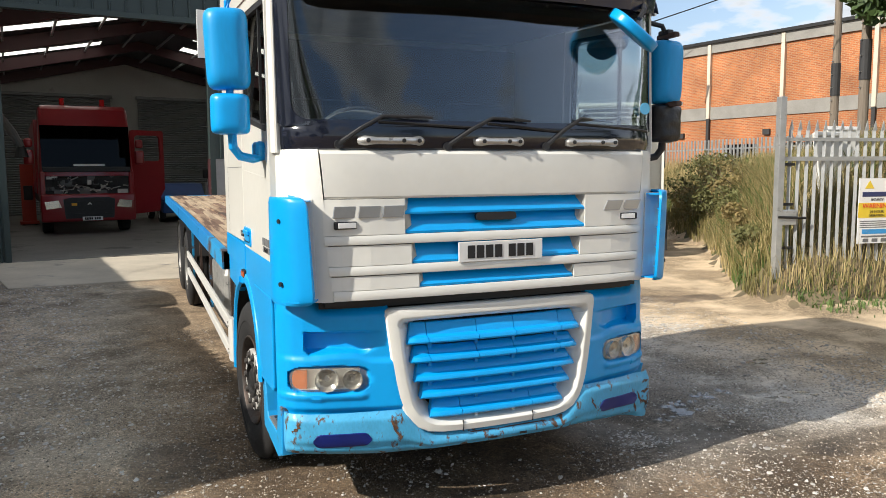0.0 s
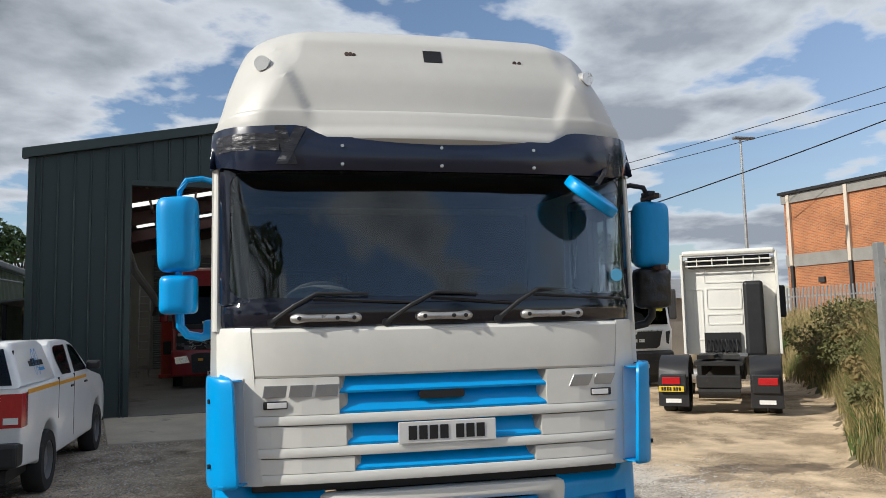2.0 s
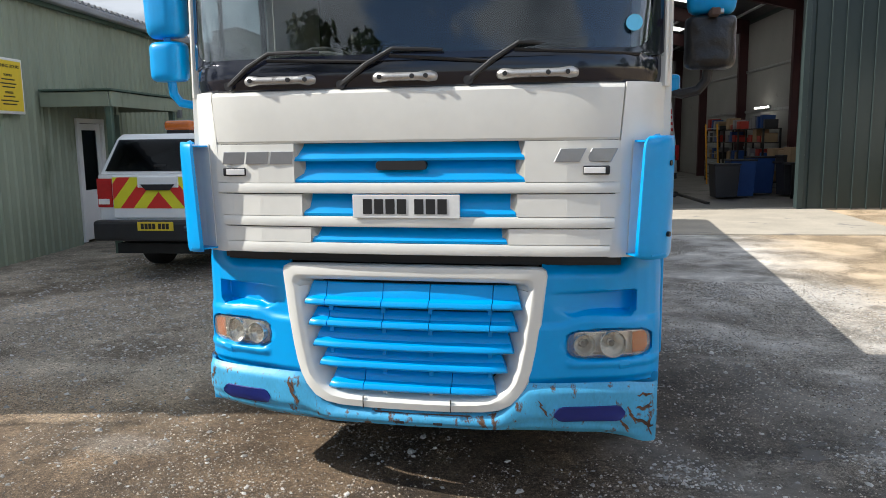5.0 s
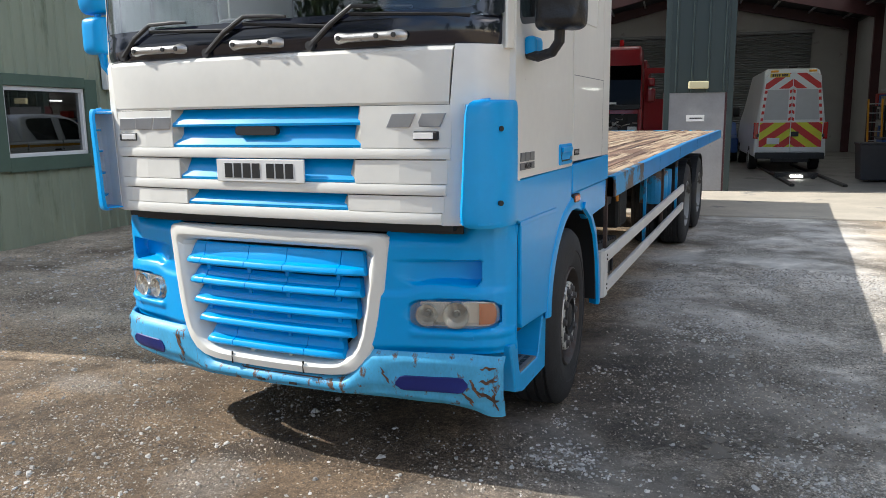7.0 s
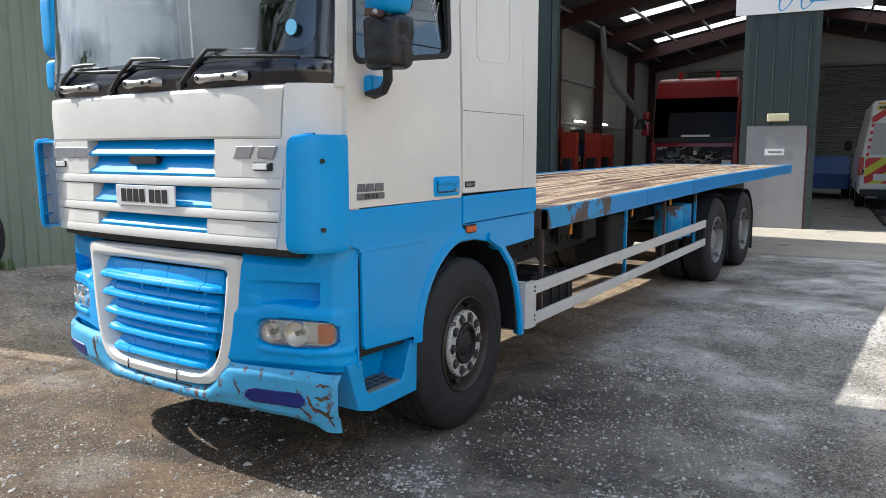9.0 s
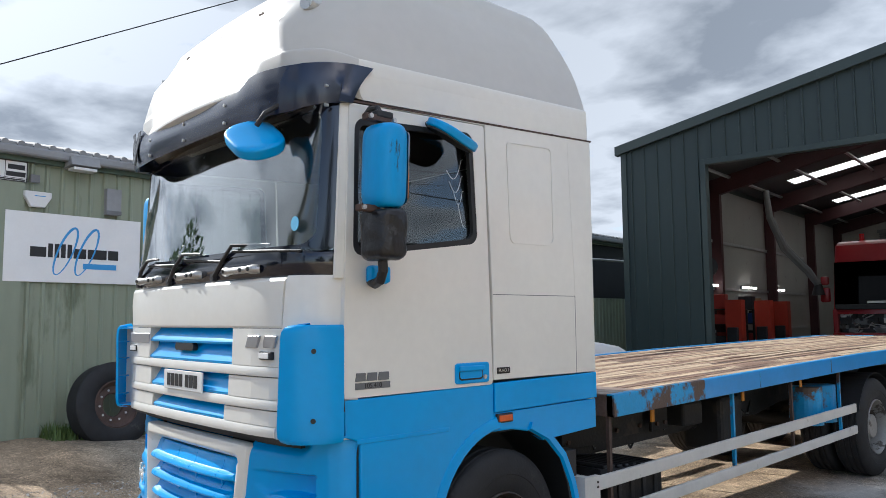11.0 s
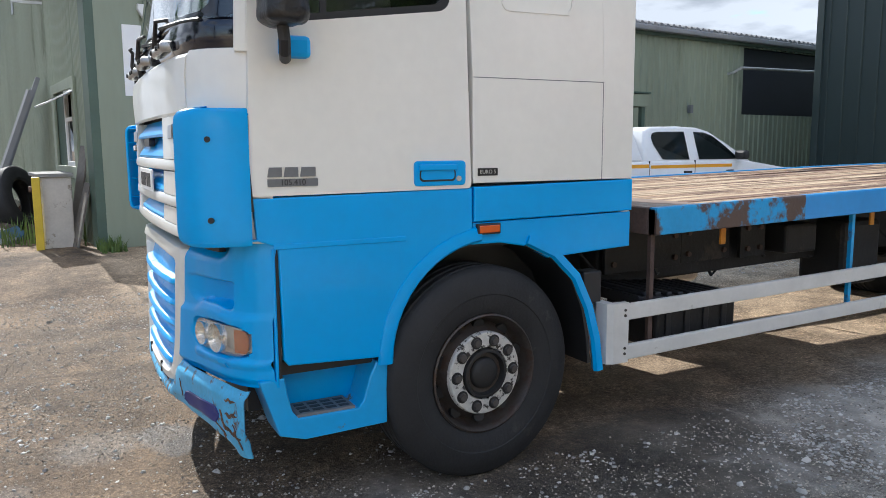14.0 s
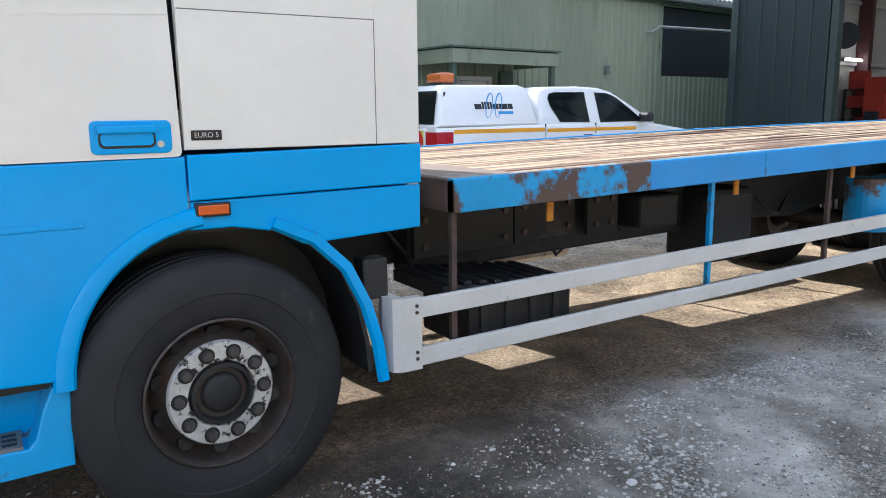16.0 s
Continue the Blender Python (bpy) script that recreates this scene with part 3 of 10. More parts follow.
GAR = pose(0.55, 14.6, 0.0, 0, 0, SITE)            # garage front, x along the front, y inwards
SHED = pose(-6.87, 0.3, 0.0, 0, 0, SITE)           # shed corner, y along the long wall, x outwards


def ribbed(bm, u0, u1, z0, z1, pitch=0.30, rib=0.035, width=0.05, plane=0.0, top=None):
    """Sheet wall in the local xz plane facing -y with narrow raised ribs; top(u) gives a sloped upper edge."""
    us = [u0]
    u = u0 + pitch / 2
    prof = [(u0, 0.0)]
    while u + width < u1:
        prof += [(u, 0.0), (u + width * 0.25, -rib), (u + width * 0.75, -rib), (u + width, 0.0)]
        u += pitch
    prof.append((u1, 0.0))
    lo = [bm.verts.new((a, plane + d, z0)) for a, d in prof]
    hi = [bm.verts.new((a, plane + d, top(a) if top else z1)) for a, d in prof]
    bk0, bk1 = bm.verts.new((u0, plane + 0.06, z0)), bm.verts.new((u1, plane + 0.06, z0))
    bt0, bt1 = bm.verts.new((u0, plane + 0.06, top(u0) if top else z1)), bm.verts.new((u1, plane + 0.06, top(u1) if top else z1))
    for k in range(len(prof) - 1):
        bm.faces.new((lo[k], lo[k + 1], hi[k + 1], hi[k]))
    bm.faces.new((lo[0], hi[0], bt0, bk0))
    bm.faces.new((lo[-1], bk1, bt1, hi[-1]))
    bm.faces.new((bk0, bt0, bt1, bk1))
    return prof


GW, GE, EAVE, RIDGE_X = -6.82, 7.10, 5.88, 0.14
RIDGE = EAVE + 0.2 * (RIDGE_X - GW)


def gable(u):
    return RIDGE - 0.2 * abs(u - RIDGE_X)


DOORS = ((-4.86, -0.64), (0.68, 5.03))
DTOP, GDEPTH, FLOORZ = 5.33, 20.0, 0.12
garage = tagged(new("wall_garage"), "dark green ribbed steel workshop with two open doors", "building", kind="structure")
garage.matrix_world = GAR
for u0, u1 in ((GW, DOORS[0][0]), (DOORS[1][1], GE)):
    bm = bmesh.new()
    ribbed(bm, u0, u1, 0.05, EAVE, 0.33, 0.035, 0.05, top=gable)
    part("wall_sheet", bm, DKCLAD, garage)
bm = bmesh.new()
ribbed(bm, DOORS[0][0], RIDGE_X, DTOP, 7, 0.33, 0.035, 0.05, top=gable)
ribbed(bm, RIDGE_X, DOORS[1][1], DTOP, 7, 0.33, 0.035, 0.05, top=gable)
part("wall_sheet", bm, DKCLAD, garage)
bm = bmesh.new()
ribbed(bm, DOORS[0][1], DOORS[1][0], 2.25, DTOP, 0.33, 0.035, 0.05, plane=-0.03)
part("wall_sheet", bm, DKCLAD, garage, "dark green sheet on the pier between the doors")
PIERGREY = mat("grey_steel_plate", (0.27, 0.27, 0.28), 0.55, var=0.12, scale=2, dirt=(0.18, 0.17, 0.16), dirt_at=0.62)
part("pier_plate", boxed(DOORS[0][1] + 0.02, DOORS[1][0] - 0.1, -0.02, 0.25, 0.0, 2.25, 0.008), PIERGREY, garage, "grey steel plate at the foot of the pier")
part("pier_edge", boxed(DOORS[1][0] - 0.1, DOORS[1][0], -0.03, 0.25, 0.0, 2.25, 0.006), REDSTEEL, garage, "red oxide steel edge")
part("pier_edge", boxed(DOORS[0][1] - 0.07, DOORS[0][1] + 0.02, -0.03, 0.25, 0.0, 2.25, 0.006), REDSTEEL, garage)
part("pier_back", boxed(DOORS[0][1], DOORS[1][0], 0.035, 0.25, 2.25, DTOP), DKCLAD, garage)
for u0, u1 in DOORS:
    for u in (u0, u1):
        part("door_trim", boxed(u - 0.06, u + 0.06, -0.045, 0.16, 0.06, DTOP + 0.06, 0.006), DKCLAD, garage)
    part("door_trim", boxed(u0 + 0.06, u1 - 0.06, -0.044, 0.16, DTOP - 0.06, DTOP + 0.06, 0.006), DKCLAD, garage)
for u in (GW, GE):
    part("corner_flashing", boxed(u - 0.07, u + 0.07, -0.05, 0.12, 0.05, EAVE, 0.006), DKCLAD, garage)
for s, u0, u1 in ((1, GW - 0.18, RIDGE_X), (-1, RIDGE_X, GE + 0.18)):
    za, zb = gable(u0) + 0.03, gable(u1) + 0.03
    bm = bmesh.new()
    prism(bm, [(u0, za - 0.10), (u1, zb - 0.10), (u1, zb + 0.12), (u0, za + 0.12)], -0.14, 0.06, "y")
    part("verge_flashing", bm, DKCLAD, garage)
for u in (GW - 0.02, GE - 0.04):
    part("wall_side", boxed(u, u + 0.06, 0.06, GDEPTH, 0.0, EAVE - 0.02), DKCLAD, garage)
part("wall_back", prismed([(GW, 0), (GE, 0), (GE, gable(GE)), (RIDGE_X, RIDGE), (GW, gable(GW))], GDEPTH, GDEPTH + 0.08, "y"), INWALL, garage)
for u in (GW + 0.06, GE - 0.10):
    part("wall_liner", boxed(u, u + 0.03, 0.2, GDEPTH - 0.01, 0.14, EAVE - 0.2), INWALL, garage)
for k, (u0, u1) in enumerate(((-4.95, -0.55), (0.62, 5.25))):
    bm = bmesh.new()
    n = 50
    for i in range(n):
        z = 0.13 + i * 5.2 / n
        prism(bm, [(GDEPTH - 0.12, z), (GDEPTH - 0.16, z + 0.05), (GDEPTH - 0.12, z + 0.104), (GDEPTH - 0.02, z + 0.104), (GDEPTH - 0.02, z)], u0, u1, "x")
    part("roller_door", bm, ROLLER, garage, "closed grey roller shutter in the back wall")
    part("roller_box", boxed(u0 - 0.08, u1 + 0.08, GDEPTH - 0.22, GDEPTH - 0.02, 5.33, 5.47, 0.02), ROLLER, garage)
floor = tagged(part("floor", boxed(GW + 0.02, GE - 0.02, -0.02, GDEPTH, -0.2, FLOORZ), INFLOOR), "stained grey concrete workshop floor", "floor", kind="structure")
floor.matrix_world = GAR
slab = tagged(part("pavement_apron", prismed([(-4.88, -4.05), (5.15, -4.75), (5.6, -0.024), (-5.3, -0.024)], -0.1, 0.106, "z", bevel=0.015), CONCRETE), "pale concrete apron before the workshop doors", "pavement", kind="structure")
slab.matrix_world = GAR
roof = tagged(new("ceiling_garage"), "workshop roof with rooflights glowing in place of daylight", "ceiling", kind="structure")
roof.matrix_world = GAR


def roof_strip(s, a, b, y0, y1, name, material, lift=0.0):
    """A strip of roof from a to b measured from the ridge down one slope."""
    ua, ub = RIDGE_X + s * a, RIDGE_X + s * b
    za, zb = RIDGE - 0.2 * a + lift, RIDGE - 0.2 * b + lift
    bm = bmesh.new()
    prism(bm, [(ua, za), (ub, zb), (ub, zb + 0.05), (ua, za + 0.05)], y0, y1, "y")
    return part(name, bm, material, roof)


ROOFIN = mat("roof_liner", (0.075, 0.075, 0.08), 0.6, var=0.1, scale=1)
for s in (-1, 1):
    half = 7.1
    y = 0.07
    for y0, y1 in ((2.6, 3.5), (5.6, 6.5), (8.6, 9.5), (11.6, 12.5), (14.2, 15.1), (16.8, 17.7)):
        roof_strip(s, 0, half, y, y0, "roof_sheet", ROOFIN)
        roof_strip(s, 0, 1.5, y0, y1, "roof_sheet", ROOFIN)
        roof_strip(s, 1.5, 5.6, y0, y1, "rooflight", SKYLIGHT_GLOW)
        roof_strip(s, 5.6, half, y0, y1, "roof_sheet", ROOFIN)
        y = y1
    roof_strip(s, 0, half, y, GDEPTH + 0.05, "roof_sheet", ROOFIN)
for yf in (0.5, 5.2, 10.2, 15.3, 19.7):
    for s, u in ((-1, GW + 0.1), (1, GE - 0.1)):
        part("portal_column", boxed(min(u, u - s * 0.3), max(u, u - s * 0.3), yf, yf + 0.18, 0.1, EAVE - 0.2), REDSTEEL, garage)
        bm = bmesh.new()
        prism(bm, [(u, EAVE - 0.55), (RIDGE_X, RIDGE - 0.38), (RIDGE_X, RIDGE - 0.02), (u, EAVE - 0.05)], yf, yf + 0.18, "y")
        part("portal_rafter", bm, REDSTEEL, garage)
for k in range(5):
    for s in (-1, 1):
        a = 0.6 + 1.4 * k
        roof_strip(s, a, a + 0.07, 0.2, 19.6, "purlin", GALV, -0.19)

# ---- the long pale green shed ----
shed = tagged(new("wall_shed"), "long weathered pale green ribbed metal shed", "building", kind="structure")
shed.matrix_world = SHED
SZ = 4.13
ROT = Matrix.Rotation(radians(90), 4, "Z")


def shed_wall(s0, s1, z0, z1, material=GRNCLAD, name="wall_sheet"):
    """A length of the long wall; built facing -y, then turned to face +x."""
    bm = bmesh.new()
    ribbed(bm, s0, s1, z0, z1, 0.20, 0.030, 0.07)
    bmesh.ops.transform(bm, matrix=ROT, verts=bm.verts[:])
    return part(name, bm, material, shed)


shed_wall(-0.22, 3.70, 0.0, SZ)
shed_wall(3.70, 5.25, 0.0, 1.27)
shed_wall(3.70, 5.25, 2.28, SZ)
shed_wall(5.25, 7.9, 0.0, SZ)
shed_wall(7.9, 8.8, 2.25, SZ)
shed_wall(8.8, 14.14, 0.0, SZ)
shed_wall(14.14, 20.5, 0.0, 2.38)
shed_wall(14.14, 20.5, 3.95, SZ)
shed_wall(20.5, 26.0, 0.0, SZ)


# ---- the flatbed truck ----
FRONT = [(0.0, -0.004), (0.4, 0.002), (0.75, 0.018), (0.9, 0.036), (1.0, 0.060), (1.08, 0.105), (1.14, 0.165), (1.18, 0.235), (1.21, 0.34)]


def front_y(x):
    """Depth of the cab's bowed front at x."""
    return float(np.interp(abs(x), [p[0] for p in FRONT], [p[1] for p in FRONT]))


def span(x0, x1, n=14):
    """Stations across the front, closer together at the corners."""
    xs = [x0 + (x1 - x0) * i / n for i in range(n + 1)]
    extra = [s * p[0] for p in FRONT for s in (-1, 1) if min(x0, x1) < s * p[0] < max(x0, x1)]
    return sorted(set(round(v, 4) for v in xs + extra))


def skin(x0, x1, rows, depth=0.02, n=14, taper=0.0, name_curve=front_y):
    """Front skin between x0 and x1; rows of (z, forward offset). taper narrows it towards the lowest row."""
    ztop, zbot = rows[0][0], rows[-1][0]
    grid = []
    for z, off in rows:
        k = 1 - taper * (ztop - z) / max(ztop - zbot, 1e-6)
        grid.append([(x * k, name_curve(x * k) - off, z) for x in span(x0, x1, n)])
    return thick_sheet(grid, depth)


truck = thing("flatbed_truck", "cream and sky-blue flatbed lorry with a high-roof cab, parked on gravel", "truck")
cab = new("cab")
cab.parent = truck


def P(name, bm, material, label="", par=None):
    return part(name, bm, material, par or truck, label)


def lathe(bm, prof, n=40, cx=0, cy=0, cz=0, a0=0.0, a1=360.0):
    """Turn a profile of (radius, x) about an axle along x."""
    rings = []
    full = a1 - a0 >= 359.9
    m = n if full else n + 1
    for i in range(m):
        a = radians(a0 + (a1 - a0) * i / n)
        rings.append([bm.verts.new((cx + x, cy + r * math.cos(a), cz + r * math.sin(a))) for r, x in prof])
    fs = []
    for i in range(n):
        s, t = rings[i], rings[(i + 1) % m]
        for k in range(len(prof) - 1):
            fs.append(bm.faces.new((s[k], s[k + 1], t[k + 1], t[k])))
    bmesh.ops.recalc_face_normals(bm, faces=fs)
    return rings


# hood panel with its louvres
hood = P("hood_panel", skin(-1.0, 1.0, [(2.045, -0.05), (2.035, -0.012), (2.02, 0.0), (1.93, 0.006), (1.80, 0.0), (1.788, -0.008)], 0.03, taper=0.02), CREAM, "plain cream hood panel")
smooth(hood, 30)


def ledge(zt, zb, x1, name="hood_bar"):
    rows = [(zt, -0.008), (zt - 0.002, 0.0), (zt - 0.010, 0.003), (zb + 0.016, 0.006), (zb + 0.004, 0.003), (zb + 0.0015, -0.008)]
    return smooth(P(name, skin(-x1, x1, rows, 0.02), CREAM), 50)


ledge(1.598, 1.545, 0.985)
ledge(1.437, 1.384, 0.965)
ledge(1.308, 1.252, 0.945)
for zt, zb, xin, xout in ((1.788, 1.598, 0.56, 0.99), (1.545, 1.437, 0.525, 0.972), (1.384, 1.308, 0.485, 0.955)):
    for s in (-1, 1):
        rows = [(zt - 0.002, -0.003), (zb + 0.001, 0.001)]
        P("hood_cheek", skin(min(s * xin, s * xout), max(s * xin, s * xout), rows, 0.03, 6), CREAM)
        # angled return from the cheek to the recessed louvre
        y0, y1 = front_y(xin) + 0.006, front_y(xin) + 0.055
        bm = bmesh.new()
        v = [bm.verts.new(p) for p in ((s * xin, y0, zt), (s * (xin - 0.035), y1, zt), (s * (xin - 0.055), y1 - 0.03, zb), (s * xin, y0, zb))]
        bm.faces.new(v)
        bmesh.ops.solidify(bm, geom=bm.faces[:], thickness=0.004)
        P("hood_return", bm, CREAM)


def louvre(zt, zb, half, name="louvre", cut=True):
    """A sloped blue blade, its lower lip standing forward."""
    prof = [(0.055, zt), (0.05, zt - 0.012), (0.012, zb + 0.026), (0.004, zb + 0.012), (0.006, zb), (0.06, zb + 0.004)]
    rings = []
    for x in span(-half, half, 10):
        rings.append([(x * (1 - 0.05 * (z - zb) / (zt - zb)), front_y(x) + d, z) for d, z in prof])
    return smooth(P(name, lofted(rings), BLUE), 30)


louvre(1.786, 1.702, 0.56)
louvre(1.700, 1.600, 0.56)
louvre(1.543, 1.439, 0.52)
louvre(1.382, 1.310, 0.48)
P("grab_slot", prismed(round_rect(-0.145, 0.10, 1.658, 1.70, 0.018), 0.0, 0.03, "y"), INKDARK, "dark grab slot in the louvre")
P("hood_backing", boxed(-0.98, 0.98, 0.09, 0.14, 1.22, 2.02), BLACKP)

# badges as plain grey shapes, and the small marker lamps
def badge(outline, depth=0.012, y=None, name="badge"):
    xm = sum(p[0] for p in outline) / len(outline)
    b = (front_y(xm) + 0.006 if y is None else y)
    return P(name, prismed(outline, b - depth, b + 0.002, "y", bevel=0.002, seg=1), CHROME)


for x0 in (-0.945, -0.815, -0.685):
    badge([(x0, 1.69), (x0 + 0.115, 1.69), (x0 + 0.125, 1.75), (x0 + 0.01, 1.75)])
for x0 in (0.69, 0.83):
    badge([(x0, 1.69), (x0 + 0.115, 1.69), (x0 + 0.145, 1.75), (x0 + 0.03, 1.75)])
for s in (-1, 1):
    lamp = P("marker_lamp", boxed(s * 0.88 - 0.06, s * 0.88 + 0.06, front_y(0.88) - 0.014, front_y(0.88) + 0.01, 1.632, 1.672, 0.006), BLACKP, "small marker lamp")
    part("lens", boxed(s * 0.872 - 0.048, s * 0.872 + 0.048, front_y(0.88) - 0.018, front_y(0.88) - 0.013, 1.638, 1.666, 0.002), PLATEW, lamp)


def number_plate(at, par, base=PLATEW, w=0.52, h=0.111):
    """A plate with plain bars for its characters; faces -y in the given pose."""
    pl = part("number_plate", boxed(-w / 2, w / 2, -0.006, 0.004, -h / 2, h / 2, 0.003), base, par, "number plate with plain dark bars")
    pl.matrix_local = at
    x = -w * 0.40
    for k in range(7):
        bw = w * 0.085
        if k == 4:
            x += w * 0.055
        part("bar", boxed(x, x + bw, -0.0085, -0.0055, -h * 0.32, h * 0.32), INKDARK, pl)
        x += bw + w * 0.022
    return pl


number_plate(pose(0, -0.010, 1.487), truck)

# corner pillars beside the hood, blue wind deflectors
for s in (-1, 1):
    grid = []
    for z, off in ((2.045, -0.012), (2.02, 0.0), (1.80, 0.0), (1.60, -0.004), (1.25, -0.008)):
        x0 = 1.006 - 0.066 * max(2.02 - z, 0) / 0.77
        grid.append([(s * x, front_y(x) - off, z) for x in [x0 + (1.212 - x0) * i / 12 for i in range(13)]])
    smooth(P("corner_panel", thick_sheet(grid, 0.03), CREAM), 40)
    grid = []
    for z, k in ((1.803, 0.60), (1.800, 0.76), (1.790, 0.89), (1.772, 0.97), (1.740, 1.0), (1.6, 1.0), (1.4, 1.0), (1.31, 1.0), (1.276, 0.97), (1.256, 0.88), (1.246, 0.72)):
        lean = (1.74 - z) * 0.065
        curve = [(1.090, 0.002), (1.080, -0.006), (1.090, -0.016), (1.135, 0.004), (1.178, 0.043), (1.210, 0.095), (1.229, 0.155), (1.236, 0.210), (1.232, 0.252)]
        cut = (1 - k) * 0.27
        grid.append([(s * (x - lean * (1 - i / 8) + cut * 0.55 * (1 - i / 8) ** 2 - (1 - k) * 0.03 * i / 8), y + cut * (1 - i / 8) ** 2, z) for i, (x, y) in enumerate(curve)])
    P("air_channel", thick_sheet([[(s * (x - (1.79 - z) * 0.03), y, z) for x, y in ((1.04, 0.080), (1.07, 0.094), (1.10, 0.106), (1.14, 0.114), (1.175, 0.112), (1.203, 0.098))] for z in (1.79, 1.6, 1.4, 1.256)], 0.004), CREAM, "cream channel behind the wind deflector")
    shell = smooth(P("wind_deflector", thick_sheet(grid, 0.010), BLUE, "hollow sky-blue wind deflector"), 45)
    for z, dx in ((1.776, 0.0), (1.262, -0.03)):
        part("end_plate", prismed([(s * (x + dx * (x < 1.1)), y) for x, y in ((1.045, 0.085), (1.088, 0.012), (1.132, 0.018), (1.170, 0.052), (1.200, 0.100), (1.218, 0.160), (1.215, 0.30), (1.13, 0.165))], z, z + 0.008, "z"), BLUE, shell)
    for zz in (1.68, 1.357):
        part("bolt", cyled((s * 1.200, 0.099, zz), (s * 1.2135, 0.0925, zz), 0.012, n=12), INKDARK, shell)
    for zz in (1.684, 1.57, 1.45, 1.33):
        d = (1.74 - zz) * 0.05
        part("web", prismed([(s * (x - d), y) for x, y in ((1.090, 0.004), (1.132, 0.016), (1.172, 0.052), (1.198, 0.10), (1.165, 0.10), (1.135, 0.070), (1.105, 0.040))], zz, zz + 0.008, "z"), BLUE, shell)

# lower front: black gap, blue lamp panels, U-shaped grille, bumper
P("front_gap", skin(-1.0, 1.0, [(1.26, -0.10), (1.20, -0.10)], 0.03), INKDARK)


def low_curve(x):
    """Depth of the lower front: flat before the grille, swept back round the lamps."""
    return float(np.interp(abs(x), (0, 0.3, 0.52, 0.645, 0.76, 0.9, 1.0, 1.08, 1.133, 1.17, 1.19, 1.20), (0.0, 0.008, 0.030, 0.060, 0.096, 0.132, 0.162, 0.198, 0.233, 0.275, 0.315, 0.345)))


def soft(v, a, b):
    """0 below a, 1 above b, eased."""
    t = min(max((v - a) / (b - a), 0.0), 1.0)
    return t * t * (3 - 2 * t)


LAMP_Z, LAMP_X, LAMP_H, LAMP_W = 0.817, 0.953, 0.069, 0.197


def lamp_half(z):
    """Half width of the lamp opening at a height."""
    return LAMP_W * max(1 - (abs(z - LAMP_Z) / LAMP_H) ** 3.5, 0.02) ** 0.25


def lamp_panel_off(x, z):
    """Forward offset of the lamp panel: rounded shoulder, a scoop and a lamp pocket."""
    x = abs(x)
    off = -0.075 * soft(z, 1.13, 1.232) ** 1.5 * (1 - 0.8 * soft(x, 0.97, 1.06))
    off -= 0.022 * (1 - soft(z, 0.628, 0.665))
    # the lower half stands a little proud of the upper under a shoulder line
    line = 0.930 + 0.030 * soft(x, 0.72, 0.84) - 0.012 * soft(x, 0.9, 1.07)
    off += 0.016 * (1 - soft(z, line - 0.035, line + 0.004))
    # scoop: square and deep at its outer end, running out inwards
    lower = line + 0.004 + 0.075 * soft(0.80 - x, 0.0, 0.13)
    corner = 0.030 * soft(x, 1.045, 1.078)
    inside = soft(z, lower - 0.006 + corner, lower + 0.014 + corner) * (1 - soft(z, 1.062, 1.076)) * soft(x, 0.66, 0.78) * (1 - soft(x, 1.066, 1.080))
    off -= 0.085 * inside * (0.25 + 0.75 * soft(x, 0.70, 1.02))
    # lamp pocket
    q = (abs(x - LAMP_X) / (LAMP_W + 0.006)) ** 4 + (abs(z - LAMP_Z) / (LAMP_H + 0.005)) ** 3.5
    off -= 0.06 * (1 - soft(q, 0.90, 1.03))
    # ledge under the lamp
    off += 0.014 * soft(z, 0.695, 0.722) * (1 - soft(z, 0.732, 0.748)) * soft(x, 0.74, 0.80)
    return off


def panel_inner(z):
    """Inner edge of the lamp panel, tucked behind the grille surround."""
    return float(np.interp(z, (0.61, 0.70, 0.80, 0.92, 1.08, 1.24), (0.535, 0.57, 0.59, 0.607, 0.628, 0.635)))


